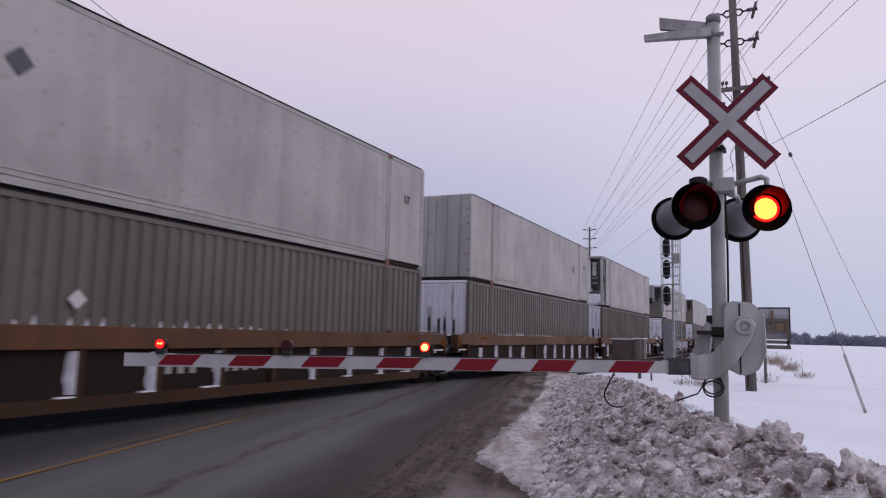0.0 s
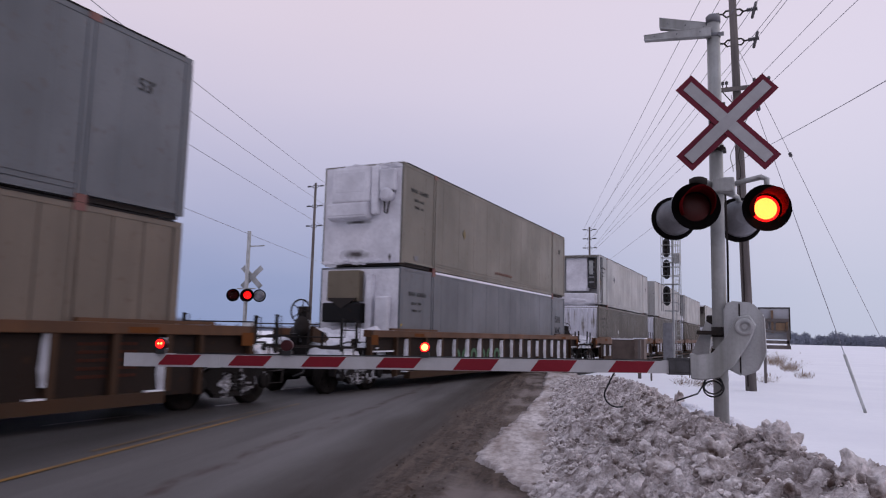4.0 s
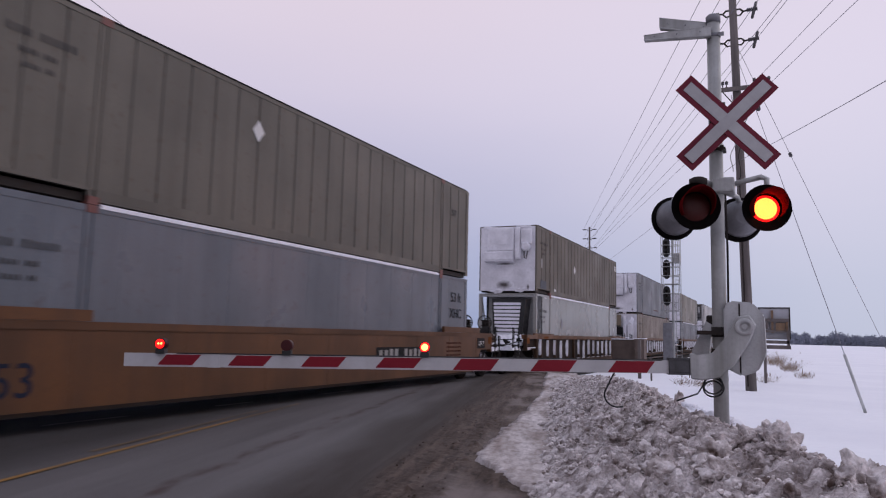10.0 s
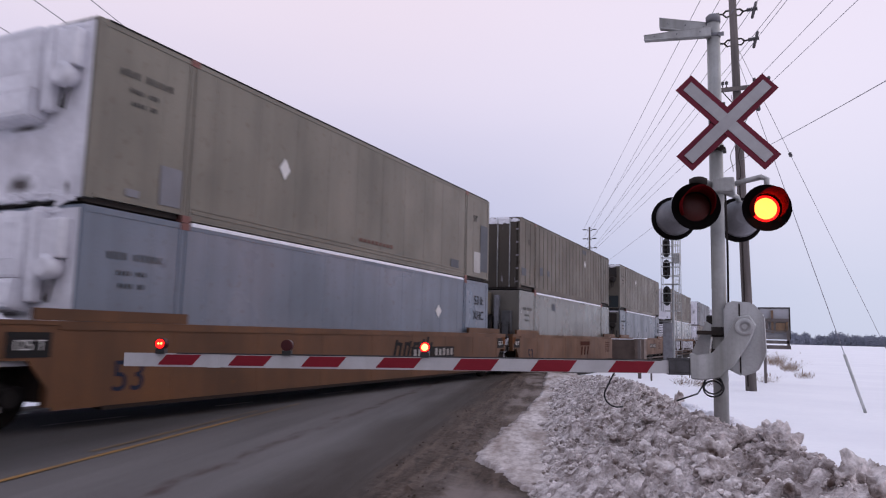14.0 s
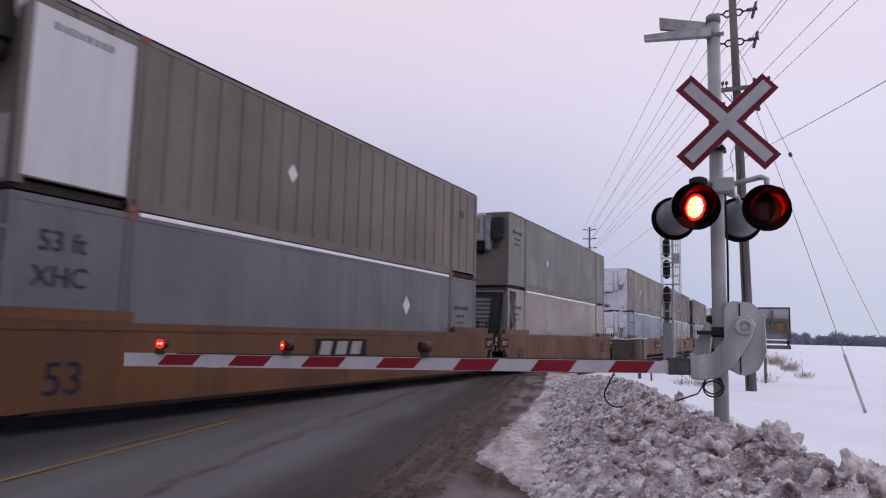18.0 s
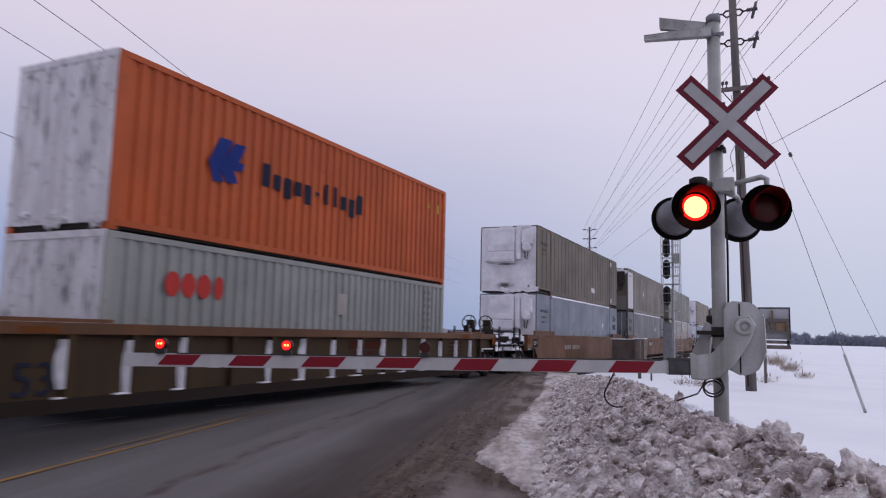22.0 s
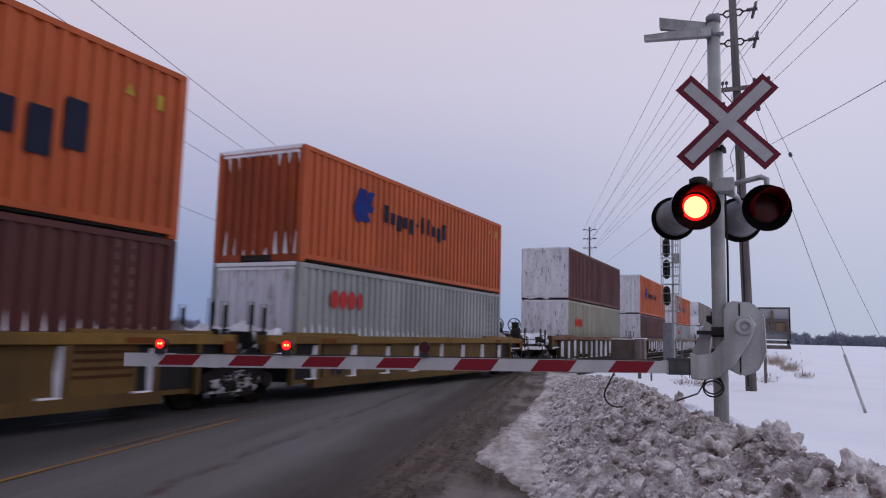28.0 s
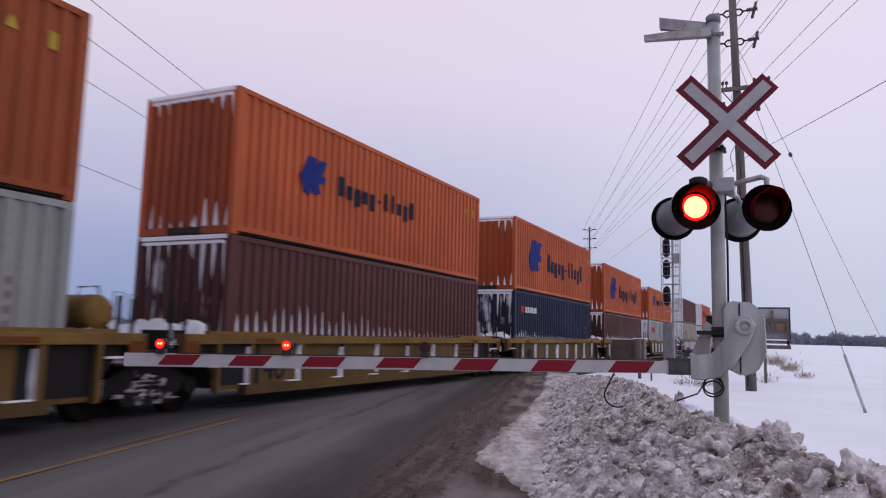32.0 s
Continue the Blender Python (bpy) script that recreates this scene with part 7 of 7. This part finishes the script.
def utility_pole(x, y, tall, r, label, arms, lean=0.0):
    root = thing("utility_pole", pose(x, y, -0.15), label, "utility pole", "utility poles")
    bm = bmesh.new()
    tube(bm, (0, 0, 0), (lean * tall, 0, tall), r, r * 0.66, 14)
    part("pole", bm, WOOD_POLE, root)
    for z, reach, hang in arms:
        o = lean * z
        for s in (-1, 1):
            bm = bmesh.new()
            pipe(bm, [(o + s * 0.1, 0, z - 0.10), (o + s * 0.22, 0, z - 0.12), (o + s * 0.32, 0, z), (o + s * reach * 0.62, 0, z + 0.02)], 0.03, 6)
            pipe(bm, [(o + s * 0.1, 0, z + 0.10), (o + s * 0.22, 0, z + 0.10), (o + s * 0.32, 0, z)], 0.03, 6)
            a = part("insulator_bracket", bm, STEEL, root)
            bm = bmesh.new()
            prof = []
            for k in range(6):
                prof += [(0.06 * k, 0.045), (0.06 * k + 0.03, 0.075)]
            lathe(bm, prof, (o + s * reach * 0.6, 0, z + 0.02), (o + s * 9, 0, z + 0.25), 10)
            part("insulator", bm, PORCELAIN, a)
        if hang:
            bm = bmesh.new()
            lathe(bm, [(0, 0.02), (0.04, 0.05), (0.56, 0.05), (0.6, 0.02)], (o + reach * 0.6 + 0.30, 0, z + 0.28), (o + reach * 0.6 + 0.12, 0, z - 0.42), 10)
            part("arrester", bm, PORCELAIN, a)
    return root


tall_pole = utility_pole(9.63, 24.9, 15.5, 0.17, "tall weathered wooden utility pole with insulators and a cross-arm", ((12.62, 0.72, True), (11.58, 0.72, True), (13.9, 0.72, True)), -0.0205)


def dress_tall_pole(root):
    """Cross-arm with pins and braces, a cut-out under it, and cables looped down the pole."""
    o = -0.0205 * 9.85
    bm = B((o - 0.52, o + 1.05, -0.24, -0.14, 9.84, 9.97))
    arm = part("cross_arm", bm, WOOD_POLE, root, "weathered timber cross-arm")
    for x in (-0.42, -0.30, 0.55, 0.98):
        bm = bmesh.new()
        lathe(bm, [(0, 0.018), (0.10, 0.018), (0.11, 0.05), (0.20, 0.055), (0.23, 0.02)], (o + x, -0.19, 9.97), (o + x, -0.19, 12), 10)
        part("pin_insulator", bm, PORCELAIN, arm)
    for x in (-0.45, 0.62):
        bm = bmesh.new()
        tube(bm, (o + x, -0.25, 9.86), (o, -0.19, 9.25), 0.018, seg=5)
        part("brace", bm, STEEL, arm)
    bm = bmesh.new()
    lathe(bm, [(0, 0.03), (0.03, 0.07), (0.28, 0.07), (0.31, 0.03)], (o + 0.62, -0.24, 9.36), (o + 0.66, -0.24, 9.0), 10)
    tube(bm, (o + 0.62, -0.22, 9.40), (o + 0.60, -0.2, 9.84), 0.02, seg=6)
    part("cut_out", bm, PORCELAIN, arm)
    for k, (x, y, z1, z0, wide) in enumerate(((-0.16, -0.2, 9.7, 7.1, 0.14), (0.06, -0.21, 9.5, 6.9, 0.06), (0.30, -0.15, 9.0, 7.6, 0.12))):
        bm = bmesh.new()
        pipe(bm, [(o + x + wide * math.sin(q * 0.55 + k) * math.sin(q * math.pi / 24), y, z1 + (z0 - z1) * q / 24) for q in range(25)], 0.014, 5)
        part("drop_cable", bm, STEEL if k else GALV, root)
    bm = bmesh.new()
    tube(bm, (o + 0.12, -0.17, 0.2), (o + 0.02, -0.15, 6.9), 0.022, seg=6)
    part("conduit", bm, STEEL, root)


dress_tall_pole(tall_pole)
LPOLE, FPOLE = Vector((-24.9, 49.2, 0)), Vector((-8.9, 79.8, 0))
utility_pole(LPOLE.x, LPOLE.y, 14.1, 0.15, "distant wooden utility pole across the track", ((13.8, 0.75, False), (12.1, 0.75, False), (10.4, 0.75, False)))
utility_pole(FPOLE.x, FPOLE.y, 14.1, 0.15, "distant wooden utility pole beyond the train", ((13.8, 0.75, False), (12.75, 0.75, False), (11.7, 0.75, False)))


def wire(points, r=0.009, sag=0.0, label="thin overhead power wire"):
    bm = bmesh.new()
    out = []
    for a, b in zip(points, points[1:]):
        a, b = Vector(a), Vector(b)
        for k in range(13):
            u = k / 12
            out.append(a.lerp(b, u) - Vector((0, 0, sag * 4 * u * (1 - u))))
    pipe(bm, out, r, 5)
    tagged(part("power_wire", bm, WIRE), label, "wire", "overhead wires")


def beyond(a, b, k):
    """The point k times as far as b, seen from a."""
    a, b = Vector(a), Vector(b)
    return a + (b - a) * k


def build_wires():
    # the right-hand line: from the far pole up over the tall one and over the camera
    far = ((-9.4, 79.3, 13.78), (-8.4, 79.6, 13.79), (-9.4, 79.4, 12.76), (-8.4, 79.7, 12.77), (-9.4, 79.5, 11.68), (-8.4, 79.8, 11.69), (-8.8, 79.8, 11.18), (-8.8, 79.8, 10.86))
    near = ((8.50, 23.23, 12.35), (9.06, 23.49, 12.36), (9.65, 23.77, 12.38), (10.18, 24.02, 12.39), (10.87, 24.35, 12.41), (11.02, 24.42, 12.41), (12.37, 25.05, 12.45), (13.09, 25.39, 12.47))
    for a, b in zip(far, near):
        wire([a, beyond(a, b, 1.5)], 0.011, 0.0)
    wire([(-8.8, 79.8, 8.6), (9.49, 24.9, 7.38), (12.31, 14.0, 5.995), (14.25, 6.5, 5.05)], 0.008, 0.03)
    # guys of the tall pole
    wire([(9.45, 24.9, 10.95), (12.22, 19.0, -0.1)], 0.009, 0.0, "steel guy wire of the utility pole")
    wire([(9.42, 24.9, 11.4), (14.83, 33.4, -0.1)], 0.009, 0.0, "steel guy wire of the utility pole")
    bm = bmesh.new()
    lathe(bm, [(0, 0.02), (0.03, 0.06), (0.16, 0.06), (0.19, 0.02)], (10.98, 27.35, 8.1), (11.1, 27.55, 7.8), 8)
    tagged(part("guy_insulator", bm, PORCELAIN), "dark insulator on a guy wire", "insulator")
    # the line across the track
    far = ((-23.93, 48.88, 13.92), (-24.06, 49.05, 12.13), (-24.29, 49.18, 10.38), (-24.63, 49.42, 7.31))
    near = ((-8.23, 14.3, 11.43), (-9.80, 13.56, 11.39), (-10.95, 13.11, 10.67), (-11.05, 13.48, 7.47))
    for a, b in zip(far, near):
        wire([a, beyond(a, b, 1.9)], 0.014, 0.15)
    for a in far[:3]:
        wire([a, (a[0] - 14, a[1] + 62, a[2] - 0.4)], 0.012, 0.5)


build_wires()
bm_ = bmesh.new()
tube(bm_, (12.23, 18.97, -0.15), (11.89, 19.70, 1.20), 0.032, seg=10)
tagged(part("guy_guard", bm_, GALV), "grey tube guard on a guy wire in the snow", "guy guard")


# ---- weeds, clods, far woods ----
def build_weeds(cx, cy, rx, ry, n, seed, tall=0.5):
    rng = random.Random(seed)
    verts, faces = [], []
    for i in range(n):
        a, q = rng.uniform(0, 6.28), rng.random() ** 0.6
        x, y = cx + rx * q * math.cos(a), cy + ry * q * math.sin(a)
        z = ground_height(x, y)
        h, d = tall * rng.uniform(0.4, 1.1), rng.uniform(0, 6.28)
        bend = rng.uniform(0.1, 2.2)
        lx, ly = bend * h * math.cos(d), bend * h * math.sin(d)
        w = 0.004
        k = len(verts)
        verts += [(x - w, y, z), (x + w, y, z), (x, y + w, z), (x + lx * 0.5, y + ly * 0.5, z + h * 0.6), (x + lx * 0.5 + w, y + ly * 0.5, z + h * 0.6), (x + lx, y + ly, z + h)]
        faces += [(k, k + 1, k + 4, k + 3), (k + 1, k + 2, k + 3, k + 4), (k + 2, k, k + 3), (k + 3, k + 4, k + 5)]
        if rng.random() < 0.03:
            k = len(verts)
            verts += [(x + lx - 0.02, y + ly, z + h), (x + lx + 0.02, y + ly, z + h), (x + lx, y + ly + 0.02, z + h - 0.12), (x + lx, y + ly - 0.01, z + h + 0.09)]
            faces += [(k, k + 1, k + 2), (k, k + 1, k + 3), (k + 1, k + 2, k + 3), (k, k + 2, k + 3)]
    me = bpy.data.meshes.new("dry_weeds")
    me.from_pydata(verts, [], faces)
    me.materials.append(DRY_GRASS)
    tagged(new("dry_weeds", me), "clump of dead brown weeds standing out of the snow", "weeds", kind="stuff")


build_weeds(10.1, 58.0, 0.6, 7.0, 420, 1, 0.8)
build_weeds(10.9, 46.0, 0.5, 4.0, 330, 6, 0.55)
build_weeds(11.4, 37.5, 0.4, 2.5, 150, 7, 0.3)
build_weeds(6.1, 36.0, 0.5, 3.0, 190, 8, 0.4)
build_weeds(7.9, 27.0, 0.9, 1.6, 240, 2, 0.28)
build_weeds(9.9, 31.0, 0.4, 1.0, 60, 4, 0.4)


def clod(x_off, y, size, seed, mat, label, flat=0.8):
    x = road_x(y) + x_off
    z = max(bank_height(x_off, y), -0.02)
    bm = bmesh.new()
    blob(bm, (0, 0, 0), (size, size * 0.85, size * flat), seed, 0.5 if flat < 2 else 0.25, 5 if size > 0.12 else 4 if size > 0.06 else 3)
    for f in bm.faces:
        f.smooth = True
    ob = part("snow_clod", bm, mat)
    ob.matrix_basis = pose(x, y, z + size * flat * 0.35, 0, 0, seed * 40)
    tagged(ob, label, "snow lump", "clods on the bank")


def build_clods():
    rng = random.Random(5)
    for off, y, size, mat, flat in ((7.20, 6.85, 0.115, LUMP, 1.15), (7.25, 6.62, 0.16, CRUST, 0.8), (7.36, 5.38, 0.15, LUMP, 0.95), (7.56, 5.36, 0.13, LUMP, 0.7), (7.05, 5.95, 0.15, DIRTY, 0.8), (7.34, 6.15, 0.07, LUMP, 0.9),
                                    (6.68, 6.28, 0.12, LUMP, 0.85), (6.85, 6.65, 0.10, DIRTY, 0.8), (6.92, 9.55, 0.062, LUMP, 2.7), (6.98, 9.15, 0.16, CRUST, 0.6), (7.02, 8.75, 0.24, CRUST, 0.5), (7.08, 8.2, 0.22, CRUST, 0.5), (6.2, 6.2, 0.11, LUMP, 0.8), (5.95, 6.9, 0.11, DIRTY, 0.9), (6.55, 5.6, 0.13, LUMP, 0.8)):
        clod(off, y, size, rng.random() * 9, mat, "large rough clod of ploughed snow", flat)
    for i in range(240):
        y = 3.4 + 14 * rng.random() ** 1.7
        off = 5.55 + 1.85 * rng.random() ** 0.8
        clod(off, y, 0.025 + 0.07 * rng.random() ** 2.4, rng.random() * 20, rng.choice((LUMP, DIRTY, LUMP)), "rough clod of dirty ploughed snow", rng.uniform(0.6, 1.0))
    for i in range(60):
        y = 4.5 + 12 * rng.random() ** 1.5
        clod(rng.uniform(4.9, 5.6), y, rng.uniform(0.012, 0.04), rng.random() * 20, DIRTY, "small crumb of dirty snow on the slush")


build_clods()


def build_crumbs():
    """Countless small crumbs of ploughed snow on the bank and its foot."""
    rng = random.Random(8)
    source = bmesh.new()
    bmesh.ops.create_icosphere(source, subdivisions=1, radius=1.0)
    ball = [v.co.copy() for v in source.verts]
    tris = [[v.index for v in f.verts] for f in source.faces]
    source.free()
    verts, faces = [], []
    for i in range(8500):
        y = 3.3 + 17 * rng.random() ** 1.5
        off = 5.1 + 2.35 * rng.random()
        r = 0.007 + 0.030 * rng.random() ** 3.2
        h = bank_height(off, y)
        z = max(h, 0.0) + (crumble(Vector((off, y, 0)), y) * min(max((h + 0.03) / 0.25, 0), 1) if h > 0 else 0.02)
        k = len(verts)
        turn = Euler((rng.uniform(0, 6), rng.uniform(0, 6), rng.uniform(0, 6))).to_matrix()
        for p in ball:
            q = turn @ p * r * rng.uniform(0.65, 1.25)
            verts.append((road_x(y) + off + q.x, y + q.y, z + 0.3 * r + q.z * 0.8))
        faces += [[k + a for a in t] for t in tris]
    me = bpy.data.meshes.new("snow_crumbs")
    me.from_pydata(verts, [], faces)
    me.materials.append(LUMP)
    tagged(new("snow_crumbs", me), "small crumbs of dirty snow and grit on the bank", "snow crumbs", kind="stuff")


build_crumbs()


def build_mud_crumbs():
    """Broken clods of mud thrown up beside the wheel tracks."""
    rng = random.Random(21)
    verts, faces = [], []
    turn = math.atan(ROAD_SLOPE)
    for i in range(170):
        y = 4.3 + 10 * rng.random() ** 1.7
        o = rng.choice((3.40, 3.40, 3.80, 3.80, 4.06)) + rng.gauss(0, 0.05)
        r = 0.003 + 0.012 * rng.random() ** 2.6
        p = Vector((5.2 + o * math.cos(turn) + y * math.sin(turn), -o * math.sin(turn) + y * math.cos(turn), shoulder_relief(o, y) + 0.3 * r))
        k = len(verts)
        for q in ((1, 0, 0), (0, 1, 0), (-1, 0, 0), (0, -1, 0), (0, 0, 1), (0, 0, -1)):
            verts.append(tuple(p + Vector(q) * r * rng.uniform(0.7, 1.5) + Vector((rng.uniform(-1, 1), rng.uniform(-1, 1), 0)) * r * 0.3))
        faces += [(k + a, k + b, k + c) for a, b, c in ((0, 1, 4), (1, 2, 4), (2, 3, 4), (3, 0, 4), (1, 0, 5), (2, 1, 5), (3, 2, 5), (0, 3, 5))]
    me = bpy.data.meshes.new("mud_crumbs")
    me.from_pydata(verts, [], faces)
    me.materials.append(CLOD_MUD)
    tagged(new("mud_crumbs", me), "broken brown clods of mud on the shoulder", "mud clods", kind="stuff")


build_mud_crumbs()


def build_woods(name, az0, az1, dist, tall, n, seed, label, depth=60):
    """Far bare woods: many small uneven clumps of twigs and trunks between two bearings (degrees to the left of the track's way)."""
    rng = random.Random(seed)
    verts, faces = [], []
    for i in range(n):
        az = math.radians(rng.uniform(az0, az1))
        d = dist + depth * rng.random()
        x, y = EYE.x - d * math.sin(az), d * math.cos(az)
        grow = 0.72 + 0.45 * noise.noise(Vector((az * 40, seed, 0))) + 0.3 * noise.noise(Vector((az * 130, seed, 3)))
        h = tall * max(grow, 0.25) * rng.uniform(0.7, 1.15)
        k = len(verts)
        w = 0.18
        verts += [(x - w, y, -0.3), (x + w, y, -0.3), (x, y + w, -0.3), (x, y, h)]
        faces += [(k, k + 1, k + 3), (k + 1, k + 2, k + 3), (k + 2, k, k + 3)]
        for j in range(18):
            zz, a = h * rng.uniform(0.15, 0.95), rng.uniform(0, 6.28)
            r = tall * 0.085 * rng.uniform(0.5, 1.3) * (1.15 - zz / h * 0.6)
            k = len(verts)
            p = Vector((x + rng.uniform(-1.6, 1.6) * tall / 9, y + rng.uniform(-1, 1), zz))
            for q in range(5):
                verts.append(tuple(p + Vector((rng.uniform(-1, 1), rng.uniform(-1, 1), rng.uniform(-0.8, 0.9))) * r))
            faces += [(k, k + 1, k + 2), (k, k + 2, k + 3), (k + 1, k + 2, k + 4), (k, k + 3, k + 4), (k, k + 1, k + 4)]
    me = bpy.data.meshes.new(name)
    me.from_pydata(verts, [], faces)
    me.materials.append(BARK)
    tagged(new(name, me), label, "woods", kind="stuff")


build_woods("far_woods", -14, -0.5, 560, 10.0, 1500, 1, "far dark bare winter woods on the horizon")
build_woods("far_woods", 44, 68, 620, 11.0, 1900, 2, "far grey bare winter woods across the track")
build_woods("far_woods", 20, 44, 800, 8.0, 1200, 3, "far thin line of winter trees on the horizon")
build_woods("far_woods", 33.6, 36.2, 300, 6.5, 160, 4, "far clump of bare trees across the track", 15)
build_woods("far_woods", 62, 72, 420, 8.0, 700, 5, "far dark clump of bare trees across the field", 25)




# ---- what moves ----
def motions():
    seconds = [0.0, 0.5] + [float(t) for t in range(1, 32)] + [31.5, CLIP]
    for ob, (x, y, z) in RIDERS:
        walk(ob, [(t, pose(x, y + travelled(t), z)) for t in seconds])
    for w, along, dy in WHEELSETS:
        seen = [k / FPS for k in range(int(CLIP * FPS) + 1) if 1.0 < along + travelled(k / FPS) < 26.0]
        if not seen:
            continue
        rows = [] if seen[0] <= 0 else [(0.0, pose(0, dy, 0.457, 0))]
        first = travelled(seen[0])
        rows += [(t, pose(0, dy, 0.457, -math.degrees((travelled(t) - first) / 0.457))) for t in seen]
        if seen[-1] < CLIP:
            rows.append((CLIP, rows[-1][1]))
        walk(w, rows)
    # the flashers: each lit reflector turns to the road and away again
    beats = [0.157 + 0.4944 * k for k in range(47)] + [22.9 + 0.5 * k for k in range(1, 19)]
    for lamp, m, right in FLASHERS:
        rows, facing = [(0.0, m @ pose(0, 0, 0, 0, 0, 0 if right else 180))], 0 if right else 180
        for t0 in beats:
            t0 = round((t0 if t0 < 17.3 else t0 - 0.033) * FPS) / FPS
            for j in range(4):
                rows.append((t0 + j / FPS, m @ pose(0, 0, 0, 0, 0, facing + 60 * j)))
            facing += 180
        rows.append((CLIP, m @ pose(0, 0, 0, 0, 0, facing)))
        walk(lamp, rows)


motions()
